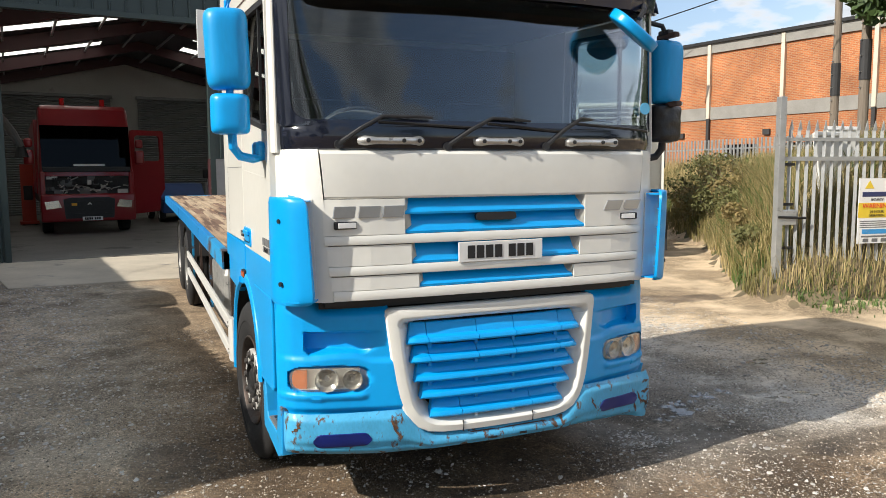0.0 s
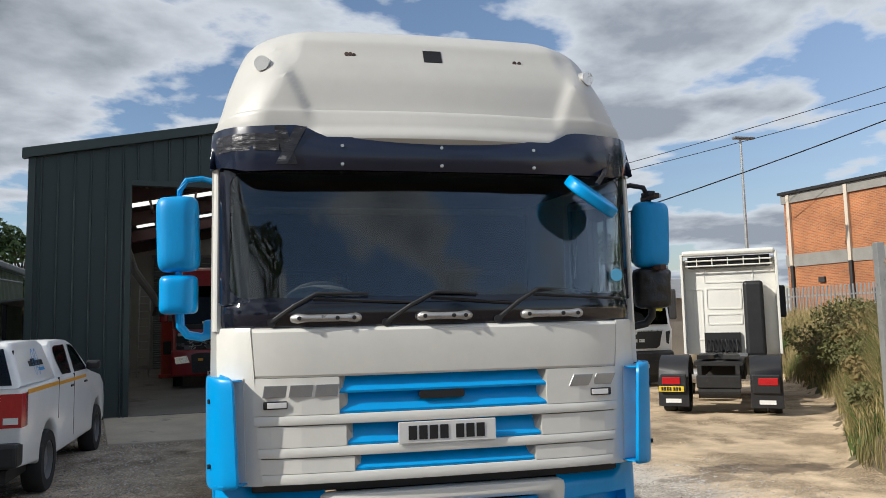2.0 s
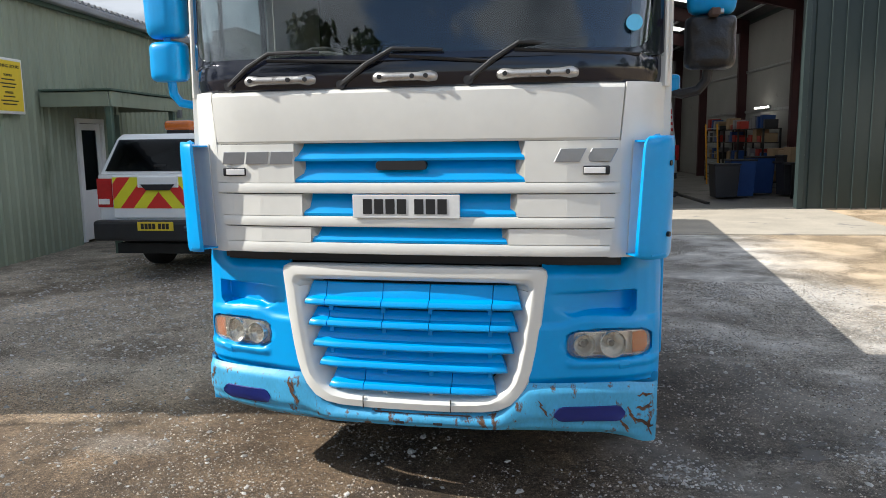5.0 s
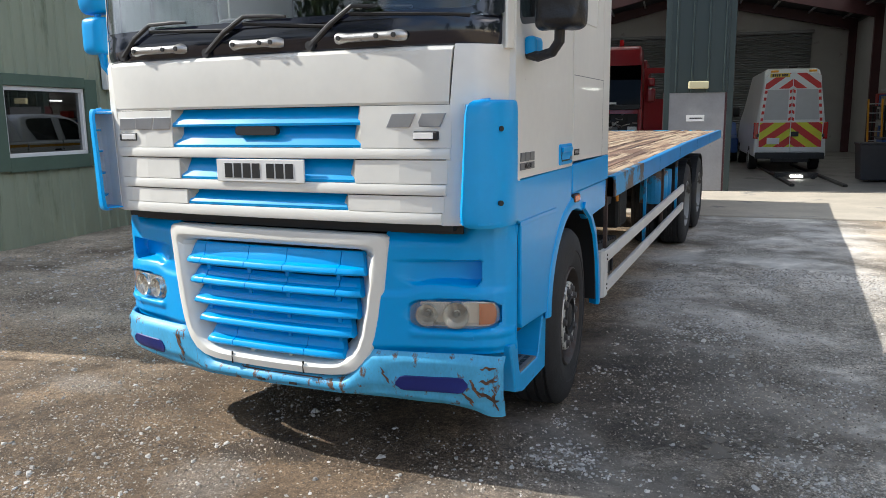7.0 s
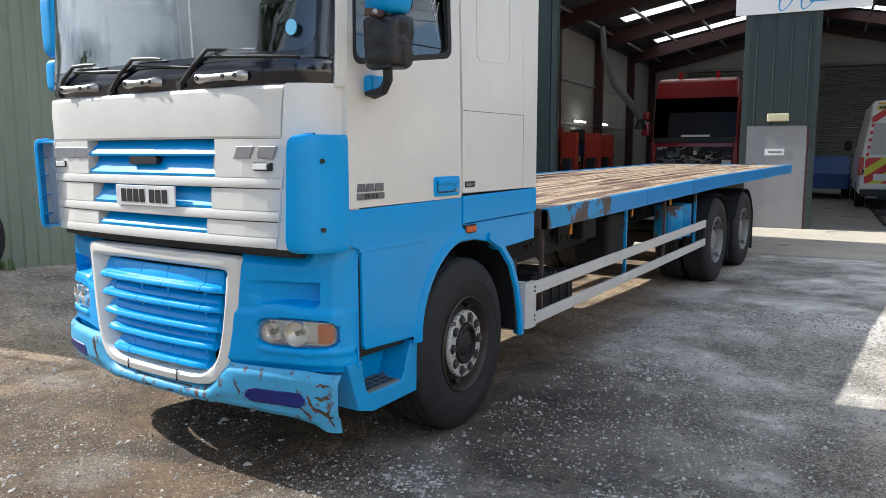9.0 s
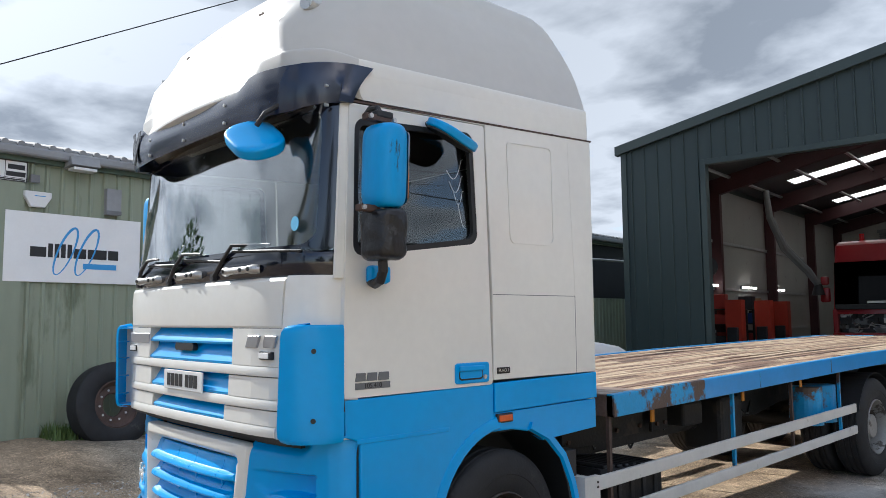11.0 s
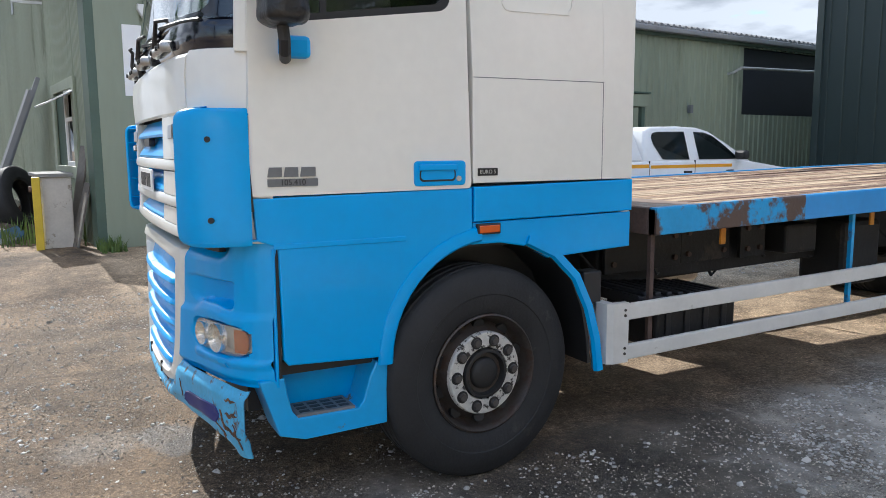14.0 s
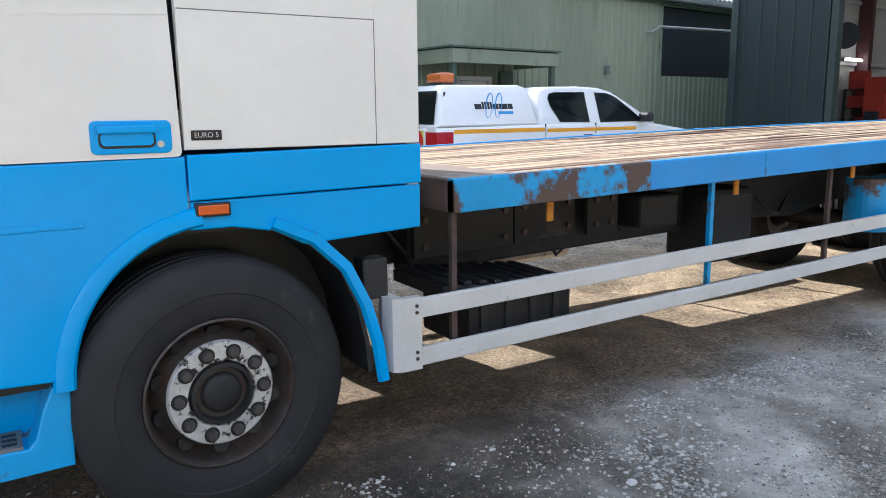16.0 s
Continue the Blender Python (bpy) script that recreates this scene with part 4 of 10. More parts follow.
for s in (-1, 1):
    zs = [0.622 + 0.610 * i / 84 for i in range(85)][::-1]
    grid = []
    for z in zs:
        a = panel_inner(z)
        us = [a + (0.74 - a) * i / 5 for i in range(5)] + [0.74 + 0.35 * i / 34 for i in range(34)] + [1.09, 1.10, 1.11, 1.12, 1.13, 1.14, 1.15, 1.16, 1.168, 1.176, 1.184, 1.19, 1.196, 1.2]
        grid.append([(s * u, low_curve(u) - lamp_panel_off(u, z), z + 0.020 * soft(u, 0.97, 1.05) * soft(z, 1.12, 1.232)) for u in us])
    smooth(P("lamp_panel", thick_sheet(grid, 0.012), BLUE, "glossy blue headlamp panel"), 60)
    P("panel_gap", boxed(*sorted((s * 1.12, s * 1.196)), 0.352, 0.364, 0.66, 1.225), INKDARK)
    P("lamp_panel_side", boxed(*sorted((s * 1.15, s * 1.2)), 0.335, 0.352, 0.63, 1.225, 0.008), BLUE)
    rows = []
    for z in [LAMP_Z + 0.067 * math.sin(radians(90) * (i / 7 - 1)) for i in range(15)][::-1]:
        half = lamp_half(z)
        rows.append([(s * u, low_curve(u) - 0.012 + 0.006 * (abs(z - LAMP_Z) / LAMP_H) ** 2, z) for u in [LAMP_X + half * (i / 10 - 1) for i in range(21)]])
    lamp = P("headlamp", thick_sheet(rows, 0.004), LENS, "clear headlamp, slightly yellowed")
    smooth(lamp, 60)
    lamp.visible_shadow = False
    rows = []
    for z, d in ((LAMP_Z + 0.058, 0.006), (LAMP_Z + 0.050, 0.034), (LAMP_Z - 0.050, 0.034), (LAMP_Z - 0.058, 0.006)):
        half = lamp_half(z) - 0.012
        rows.append([(s * u, low_curve(u) + d, z) for u in [LAMP_X + half * (i / 8 - 1) for i in range(17)]])
    part("reflector", thick_sheet(rows, 0.004), HAZE, lamp)
    for xx, rr in ((0.832, 0.050), (0.965, 0.060)):
        b = low_curve(xx) + 0.004
        turn = Matrix.Translation((s * xx, b, LAMP_Z)) @ Matrix.Rotation(radians(-90 + s * 16), 4, "Z")
        bm = bmesh.new()
        lathe(bm, [(0.010, 0.026), (0.02, 0.024), (rr * 0.62, 0.014), (rr * 0.88, 0.0), (rr, -0.006), (rr * 1.06, 0.0), (rr * 1.06, -0.03)], 28)
        for v in bm.verts:
            v.co.x = -v.co.x
        bmesh.ops.transform(bm, matrix=turn, verts=bm.verts[:])
        bmesh.ops.recalc_face_normals(bm, faces=bm.faces[:])
        bowl = smooth(part("lamp_bowl", bm, LAMPIN, lamp), 60)
        bm = cyled((0, 0, -0.004), (0, 0, 0.02), 0.013, n=14)
        bmesh.ops.transform(bm, matrix=Matrix.Translation((s * xx, b + 0.01, LAMP_Z)) @ Matrix.Rotation(radians(90), 4, "X"), verts=bm.verts[:])
        part("bulb", bm, GREYP, bowl)
    rows = [[(s * u, low_curve(u) + 0.002, z) for u in [1.065 + (lamp_half(z) - 0.014 + LAMP_X - 1.065) * i / 5 for i in range(6)]] for z in [LAMP_Z - 0.05 + 0.1 * i / 8 for i in range(9)]]
    part("indicator", thick_sheet(rows, 0.006), AMBER, lamp, "amber indicator")
    u0, u1 = 1.005, 1.05
    rows = [[(s * u, low_curve(u) - lamp_panel_off(u, z) - 0.004, z) for u in (u0, (u0 + u1) / 2, u1)] for z in (0.738, 0.715, 0.695)]
    P("washer_cover", thick_sheet(rows, 0.006), BLUE)

# U-shaped grille surround
def grille_pts(top, k=0.0, low=0.0):
    half = [(0.600 - k, top), (0.635 - k, top - 0.003), (0.655 - k, top - 0.014), (0.663 - k, top - 0.04), (0.654 - k, 1.08), (0.636 - k, 0.92), (0.618 - k, 0.80), (0.598 - k, 0.70), (0.576 - k, 0.635 + low * 0.12), (0.545 - k * 0.98, 0.575 + low * 0.45), (0.50 - k * 0.95, 0.527 + low * 0.75), (0.44 - k * 0.8, 0.498 + low * 0.95), (0.36 - k * 0.6, 0.487 + low), (0.22 - k * 0.3, 0.483 + low), (0.1, 0.482 + low)]
    return half + [(-x, z) for x, z in half[::-1]]


def between(a, b, t):
    return [(p[0] + (q[0] - p[0]) * t, p[1] + (q[1] - p[1]) * t) for p, q in zip(a, b)]


g_out, g_in, g_deep = grille_pts(1.194), grille_pts(1.120, 0.088, 0.062), grille_pts(1.105, 0.165, 0.088)
bm = bmesh.new()
rows = []
for outline, d in ((g_out, 0.05), (g_out, -0.006), (between(g_out, g_in, 0.08), -0.016), (between(g_out, g_in, 0.62), -0.022), (between(g_out, g_in, 0.72), -0.018), (between(g_out, g_in, 0.95), 0.004), (g_in, 0.014), (g_deep, 0.105)):
    rows.append([bm.verts.new((x, low_curve(x) + d, z)) for x, z in outline])
for a, b in zip(rows, rows[1:]):
    for k in range(len(a)):
        j = (k + 1) % len(a)
        bm.faces.new((a[k], a[j], b[j], b[k]))
bmesh.ops.recalc_face_normals(bm, faces=bm.faces[:])
surround = smooth(P("grille_surround", bm, CREAM, "cream U-shaped grille surround"), 35)
for xx in (-0.237, 0.204):
    part("joint", boxed(xx - 0.0015, xx + 0.0015, low_curve(xx) - 0.024, low_curve(xx) - 0.012, 0.484, 0.545), INKDARK, surround)
P("grille_backing", boxed(-0.56, 0.56, 0.13, 0.15, 0.50, 1.14), INKDARK)
for zt, zb, half, cuts in ((1.100, 0.990, 0.548, (-0.43, -0.135, 0.10, 0.405)), (0.968, 0.884, 0.530, (-0.42, -0.135, 0.10, 0.395)), (0.866, 0.776, 0.510, ()), (0.764, 0.680, 0.478, ()), (0.664, 0.570, 0.428, (-0.237, 0.204))):
    low = zb + 0.040
    prof = [(0.085, zt), (0.050, zt + 0.003), (0.040, zt - 0.008), (0.024, low + 0.006), (0.014, low), (-0.006, low - 0.006), (-0.014, zb + 0.024), (-0.016, zb + 0.012), (-0.010, zb + 0.003), (0.002, zb), (0.05, zb + 0.010)]
    stops = [-half, *cuts, half]
    for a, b in zip(stops, stops[1:]):
        rings = []
        for x in span(a + 0.002, b - 0.002, 6):
            e = soft(abs(x), half - 0.055, half)
            rings.append([(x - math.copysign(0.035, x) * e * (z - zb) / (zt - zb), low_curve(x) + d + (0.012 * e if d < 0.01 else 0.0), z) for d, z in prof])
        smooth(P("grille_slat", lofted(rings), BLUE), 30)
    for xx in (-0.41, -0.135, 0.10, 0.39):
        if abs(xx) < half - 0.08 and zb > 0.6:
            P("slat_post", boxed(xx - 0.010, xx + 0.010, low_curve(xx) + 0.03, low_curve(xx) + 0.09, zb - 0.03, zb + 0.02), BLUE)
for xx in (-0.135, 0.10):
    P("slat_post", boxed(xx - 0.010, xx + 0.010, 0.03, 0.08, 0.545, 0.575), CREAM)

# steel bumper, worn and rusty
def bump_curve(x):
    if x < 0:                              # the sound corner wraps further back than the bent one
        return float(np.interp(-x, (0, 0.45, 0.7, 0.9, 1.0, 1.08, 1.14, 1.175, 1.186), (0.008, 0.022, 0.058, 0.100, 0.128, 0.160, 0.195, 0.240, 0.31)))
    return float(np.interp(abs(x), (0, 0.45, 0.7, 0.9, 1.0, 1.08, 1.14, 1.175, 1.186), (0.008, 0.022, 0.058, 0.100, 0.128, 0.158, 0.186, 0.206, 0.226)))


us = [1.186 * math.sin(radians(90) * i / 40) for i in range(41)]
us = [-u for u in us[:0:-1]] + us
BROWS = 16


def bump_edges(u):
    """Upper and lower edge of the bumper at u."""
    a = abs(u)
    top = 0.486 + 0.150 * soft(a, 0.40, 0.585)
    if u > 1.0:
        top -= 0.016 * soft(u, 1.0, 1.19)
    bot = 0.385 + 0.022 * soft(-u, 0.6, 1.15) - 0.012 * soft(u, 0.60, 0.9) - 0.052 * soft(u, 0.88, 1.17)
    return top, bot


def bump_at(u, t):
    top, bot = bump_edges(u)
    z = top + (bot - top) * t
    deep = soft(abs(u), 0.42, 0.62)
    off = 0.028 * soft(t, 0.0, 0.16) - 0.022 * soft(t, 0.62, 0.80) - 0.045 * soft(t, 0.86, 1.0) * (1 - 0.85 * soft(u, 1.02, 1.14))
    off -= 0.030 * (1 - deep) * (1 - soft(t, 0.0, 0.5))
    off += (0.012 * noise.noise((u * 3.1, z * 4.0, 0.3)) + 0.006 * noise.noise((u * 9.0, z * 11.0, 4.3))) * soft(u, 0.4, 1.0)
    return (u, bump_curve(u) - off, z)


grid = [[bump_at(u, k / BROWS) for u in us] for k in range(BROWS + 1)]
bumper = smooth(P("bumper", thick_sheet(grid, 0.012), BUMPB, "scraped sky-blue bumper with rust and a bent corner"), 60)
for s, x0, x1, z0, z1 in ((-1, 0.755, 1.055, 0.448, 0.534), (1, 0.70, 1.035, 0.442, 0.528)):
    xs = [x0 + (x1 - x0) * i / 16 for i in range(17)]
    rings = []
    for x in xs:
        e = min(x - x0, x1 - x)
        h = (z1 - z0) / 2 * math.sqrt(max(1 - (1 - min(e / 0.045, 1)) ** 2, 0.03))
        zc = (z0 + z1) / 2
        ring = []
        for c in (-1, -0.86, -0.6, 0, 0.6, 0.86, 1):
            z = zc + h * c
            top, bot = bump_edges(s * x)
            y = bump_at(s * x, min(max((top - z) / (top - bot), 0), 1))[1]
            ring.append((s * x, y + (0.004 if abs(c) > 0.9 else -0.006 if abs(c) > 0.8 else -0.003), z))
        rings.append(ring)
    smooth(P("fog_lamp_cover", thick_sheet(rings, 0.004), FOGBLUE, "deep blue fog lamp cover"), 50)
for xx in (-0.05, 0.14):
    p = bump_at(xx, 0.62)
    part("tow_slot", boxed(xx - 0.022, xx + 0.022, p[1] - 0.004, p[1] + 0.01, p[2] - 0.006, p[2] + 0.006), INKDARK, bumper)
p = bump_at(0.0, 0.2)
# hidden block, added to stop sun leaking between bumper and lamp panels
P("leak_block", boxed(-0.98, 0.98, 0.26, 0.32, 0.46, 0.78), INKDARK)
STREAK = mat("rust_streak", (0.085, 0.045, 0.028), 0.75, var=0.45, scale=18, bump=0.4, dirt=(0.16, 0.075, 0.035), dirt_at=0.50, dirt_scale=22)
for k, (u0, t0, u1, t1, w) in enumerate(((1.045, 0.40, 1.085, 0.66, 0.030), (1.085, 0.42, 1.165, 0.36, 0.035), (1.075, 0.58, 1.17, 0.72, 0.045), (1.02, 0.66, 1.05, 0.86, 0.035), (1.09, 0.20, 1.16, 0.16, 0.022), (0.62, 0.30, 0.67, 0.62, 0.020), (-0.64, 0.20, -0.60, 0.60, 0.035), (-1.12, 0.18, -1.15, 0.45, 0.03), (1.14, 0.50, 1.155, 0.86, 0.025))):
    rings = []
    for i in range(13):
        q = i / 12
        wob = 0.045 * noise.noise((q * 4.0, k * 3.7, 1.1))
        half = w * math.sin(math.pi * min(max(q, 0.02), 0.98)) ** 0.6 * (0.75 + 0.7 * noise.noise((q * 6.0, k * 5.1, 2.0)))
        steep = abs(t1 - t0) > 0.15
        edge = []
        for e in (-1, 1):
            u = u0 + (u1 - u0) * q + (wob * 0.4 + e * half * 0.35 if steep else 0.0)
            t = t0 + (t1 - t0) * q + wob + (0.0 if steep else e * half)
            edge.append(bump_at(u, t))
        rings.append([(x, y - d, z) for (x, y, z), d in ((edge[0], 0.0035), (edge[1], 0.0035), (edge[1], 0.0005), (edge[0], 0.0005))])
    part("rust_streak", lofted(rings), STREAK, bumper)
part("worn_plate", thick_sheet([[(x, bump_at(x, t)[1] - 0.003, bump_at(x, t)[2]) for x in (-0.18, -0.06, 0.06, 0.18, 0.30)] for t in (0.08, 0.22)], 0.002), RUST, bumper, "bare rusty strip under the grille")

# black wiper apron, windscreen, wipers
def ws_y(x, z):
    """The windscreen: bowed in plan and wrapped round the corners, leaning back."""
    bow = 0.012 + 0.06 * x * x + 0.06 * (abs(x) / 1.1) ** 12
    return bow + 0.17 * (z - 2.15) * (1 - 0.80 * soft(abs(x), 0.92, 1.19))


grid = [[(x, front_y(x) + o if abs(x) < 1.0 else front_y(x) + o, z) for x in span(-1.165, 1.165, 20)] for z, o in ((2.19, 0.06), (2.175, 0.03), (2.13, 0.022), (2.08, 0.022), (2.035, 0.04), (2.03, 0.08))]
smooth(P("wiper_apron", thick_sheet(grid, 0.015), NAVYTRIM, "black plastic apron under the windscreen"), 50)
xs = [1.188 * math.sin(radians(90) * (i / 20 - 1)) for i in range(41)]
grid = [[(x, ws_y(x, z), z) for x in xs] for z in [2.165 + 0.755 * i / 10 for i in range(11)]]
wind = P("windscreen", thick_sheet(grid, 0.005), SCREEN, "large dark windscreen")
smooth(wind, 60)
wind.visible_shadow = False
# dark border print with rounded inner corners, wider where the glass wraps round
bo = round_rect(-1.188, 1.188, 2.165, 2.92, 0.05, 6)
bi = round_rect(-1.118, 1.118, 2.196, 2.885, 0.085, 6)
bm = bmesh.new()
rings = []
for a, b in ((bo, bi),):
    pts_o, pts_i = [], []
    for k in range(len(a)):
        j = (k + 1) % len(a)
        steps = 24 if math.dist(a[k], a[j]) > 0.3 else 1
        for i in range(steps):
            t = i / steps
            pts_o.append((a[k][0] + (a[j][0] - a[k][0]) * t, a[k][1] + (a[j][1] - a[k][1]) * t))
            pts_i.append((b[k][0] + (b[j][0] - b[k][0]) * t, b[k][1] + (b[j][1] - b[k][1]) * t))
    for t in (0.0, 0.25, 0.5, 0.75, 1.0):
        rings.append([(p[0] + (q[0] - p[0]) * t, p[1] + (q[1] - p[1]) * t) for p, q in zip(pts_o, pts_i)])
vs = [[bm.verts.new((x, ws_y(x, z) - 0.003, z)) for x, z in ring] for ring in rings]
for a, b in zip(vs, vs[1:]):
    for k in range(len(a)):
        j = (k + 1) % len(a)
        bm.faces.new((a[k], a[j], b[j], b[k]))
bmesh.ops.recalc_face_normals(bm, faces=bm.faces[:])
bmesh.ops.solidify(bm, geom=bm.faces[:], thickness=0.002)
smooth(part("screen_border", bm, NAVYTRIM, wind, "dark printed border round the windscreen"), 60)
for x0, z0, x1, z1, xa, za in ((-0.90, 2.07, -0.67, 2.215, -0.14, 2.19), (-0.31, 2.06, -0.05, 2.215, 0.42, 2.175), (0.30, 2.065, 0.53, 2.225, 1.06, 2.195)):
    y0 = front_y(x0) + 0.02
    wip = P("wiper", tubed([(x0, y0, z0), ((x0 + x1) / 2, ws_y(x1, z1) - 0.025, (z0 + z1) / 2 + 0.01), (x1, ws_y(x1, z1) - 0.03, z1), ((x1 * 2 + xa) / 3, ws_y(xa, za) - 0.03, (z1 * 2 + za) / 3 + 0.006), ((x1 + xa) / 2, ws_y(xa, za) - 0.03, (z1 + za) / 2 + 0.006)], [0.014, 0.012, 0.010, 0.009, 0.007], 8), BLACKP, "black wiper arm")
    xb0, xb1 = x1 - 0.02, xa
    part("blade", tubed([(xb0 + (xb1 - xb0) * i / 6, ws_y(xb0 + (xb1 - xb0) * i / 6, z1) - 0.012, z1 - 0.03 + (za - z1) * i / 6) for i in range(7)], 0.008, 6), INKDARK, wip)
    part("pivot", cyled((x0, y0 - 0.012, z0), (x0, y0 + 0.05, z0), 0.022, n=14), BLACKP, wip)
for x0, x1 in ((-0.80, -0.44), (-0.15, 0.15), (0.43, 0.79)):
    zz, ym = 2.088, front_y((x0 + x1) / 2) + 0.003
    bm = bmesh.new()
    tube(bm, [(x0 + 0.01, ym + 0.03, zz), (x0 + 0.03, ym, zz), (x0 + 0.08, ym - 0.004, zz), (x1 - 0.08, ym - 0.004, zz), (x1 - 0.03, ym, zz), (x1 - 0.01, ym + 0.03, zz)], [0.022, 0.026, 0.019, 0.019, 0.026, 0.022], 10)
    step = smooth(P("step_bar", bm, ALLOY, "worn cast alloy footstep"), 60)
    for k in ((x0 + 0.04), (x1 - 0.04), x0 * 0.35 + x1 * 0.65):
        part("bolt", cyled((k, ym - 0.03, zz), (k, ym - 0.015, zz), 0.011, n=10), INKDARK, step)

# cab shell: floor, rear wall, pillars
def roof_line(y):
    """Height of the seam between the cab side and the high roof, rising a little to the rear."""
    return 2.905 + 0.047 * y


def quad_loop(tr, tl, bl, br, rx, rz):
    """A four-cornered outline with rounded corners; corners as (y, z), radii as shares of its width and height."""
    pts = []
    for u, v in round_rect(0.0, rz / rx, 0.0, 1.0, rz):
        u *= rx / rz
        a = [tl[i] + (tr[i] - tl[i]) * u for i in (0, 1)]
        b = [bl[i] + (br[i] - bl[i]) * u for i in (0, 1)]
        pts.append((b[0] + (a[0] - b[0]) * v, b[1] + (a[1] - b[1]) * v))
    return pts


P("cab_floor", boxed(-1.14, 1.14, 0.42, 2.24, 1.16, 1.22), DARKIN)
P("rear_wall", boxed(-1.20, 1.20, 2.21, 2.27, 1.2, 3.0, 0.015), CREAM)
P("header_panel", boxed(-1.10, 1.10, 0.22, 0.42, 2.88, 2.94), DARKIN)
for s in (-1, 1):
    sx = lambda a, b: sorted((s * a, s * b))
    # A pillar
    bm = bmesh.new()
    loft(bm, [[(s * x, y + 0.040 * (z - 2.15), z) for x, y in ((1.184, 0.222), (1.194, 0.226), (1.209, 0.262), (1.209, 0.275), (1.15, 0.275), (1.15, 0.245))] for z in (2.03, 2.3, 2.6, 2.915)])
    P("pillar", bm, CREAM)
    P("cant_rail", prismed([(0.27, 2.914), (1.246, 2.952), (1.246, roof_line(1.246) - 0.004), (0.27, roof_line(0.27) - 0.002)], *sx(1.16, 1.2165), axis="x"), CREAM)
    # door with its window
    bm = bmesh.new()
    hole = quad_loop((1.146, 2.890), (0.320, 2.838), (0.312, 2.136), (1.182, 2.252), 0.07, 0.085)
    ring_frame(bm, quad_loop((1.240, 2.946), (0.288, 2.908), (0.250, 1.446), (1.288, 1.452), 0.02, 0.014), hole, *sx(1.175, 1.218), axis="x")
    door = P("door", bm, CREAM, "cream cab door with a blue foot")
    bm = bmesh.new()
    ring_frame(bm, quad_loop((1.149, 2.893), (0.317, 2.841), (0.309, 2.133), (1.185, 2.249), 0.07, 0.085), quad_loop((1.118, 2.860), (0.350, 2.810), (0.342, 2.168), (1.150, 2.280), 0.065, 0.08), *sx(1.19, 1.214), axis="x")
    part("window_seal", bm, INKDARK, door)
    part("window_bar", prismed([(0.575, 2.160), (0.602, 2.165), (0.602, 2.868), (0.575, 2.866)], *sx(1.192, 1.206), axis="x"), INKDARK, door, "black bar dividing the door window")
    g = part("window_pane", prismed(quad_loop((1.135, 2.877), (0.333, 2.826), (0.325, 2.150), (1.168, 2.265), 0.065, 0.08), s * 1.195, s * 1.199, "x"), SIDEGLASS, door)
    for v in g.data.vertices:                # the glass leans in with the cab's upper side
        v.co.x -= s * 0.055 * max(v.co.z - 2.15, 0.0)
    g.visible_shadow = False
    if s > 0:
        for k, (y0, z0, dy, dz) in enumerate(((0.985, 2.66, 0.13, -0.02), (1.00, 2.60, 0.11, -0.06), (1.03, 2.55, 0.08, -0.10), (1.06, 2.50, 0.06, -0.16))):
            pts = [(1.2005 - 0.055 * (z0 - 2.15), y0 + dy * i / 8, z0 + dz * i / 8 - 0.05 * math.sin(math.pi * i / 8) + (0.10 if i == 8 else 0.16 * (i / 8) ** 3) * (k < 3)) for i in range(9)]
            part("scroll", tubed(pts, [0.0010 + 0.0014 * math.sin(math.pi * i / 8) for i in range(9)], 5), WHITEP, door, "white scroll sticker on the glass")
    # belt crease on the door skin
    part("crease", prismed([(0.40, 1.896), (1.27, 1.941), (1.27, 1.947), (0.40, 1.902)], *sx(1.2165, 1.2195), axis="x"), CREAM, door)
    handle = part("door_handle", prismed(round_rect(0.99, 1.255, 1.468, 1.582, 0.02), s * 1.212, s * 1.226, "x", bevel=0.005), BLUE, door, "blue recessed door handle")
    part("recess", prismed(round_rect(1.015, 1.20, 1.488, 1.545, 0.02), s * 1.2265, s * 1.2275, "x"), INKDARK, handle)
    part("cup", prismed(round_rect(1.022, 1.193, 1.497, 1.542, 0.016), s * 1.2277, s * 1.2285, "x"), BLUE, handle)
    part("grip", boxed(*sx(1.227, 1.242), 1.01, 1.205, 1.538, 1.566, 0.006), BLUE, handle)
    part("lock", cyled((s * 1.224, 1.215, 1.50), (s * 1.234, 1.215, 1.50), 0.012, n=14), SILVER, handle)
    for k, (ya, yb) in enumerate(((0.325, 0.385), (0.393, 0.455), (0.463, 0.53))):
        part("badge", prismed([(ya, 1.525), (yb, 1.525), (yb, 1.565), (ya + 0.008, 1.565)], s * 1.217, s * 1.225, "x"), GREYP, door)
    pl = part("model_strip", boxed(*sx(1.217, 1.222), 0.325, 0.54, 1.485, 1.517), GREYP, door)
    lettering("105.410", 0.034, pose(s * 1.223, 0.432, 1.501, 90, 0, 90 if s > 0 else -90), INKDARK, door, depth=0.001)
    P("door_gap", prismed([(0.252, 1.385), (0.266, 1.385), (0.246, 1.72), (0.244, 1.79), (0.236, 1.79), (0.236, 1.72)], *sx(1.19, 1.2205), axis="x"), INKDARK)
    # sleeper side
    side = P("side_panel", prismed([(1.298, 1.474), (2.262, 1.474), (2.262, roof_line(2.262) - 0.004), (1.250, roof_line(1.25) - 0.004), (1.296, 1.97)], *sx(1.175, 1.218), axis="x", bevel=0.004), CREAM)
    bm = bmesh.new()
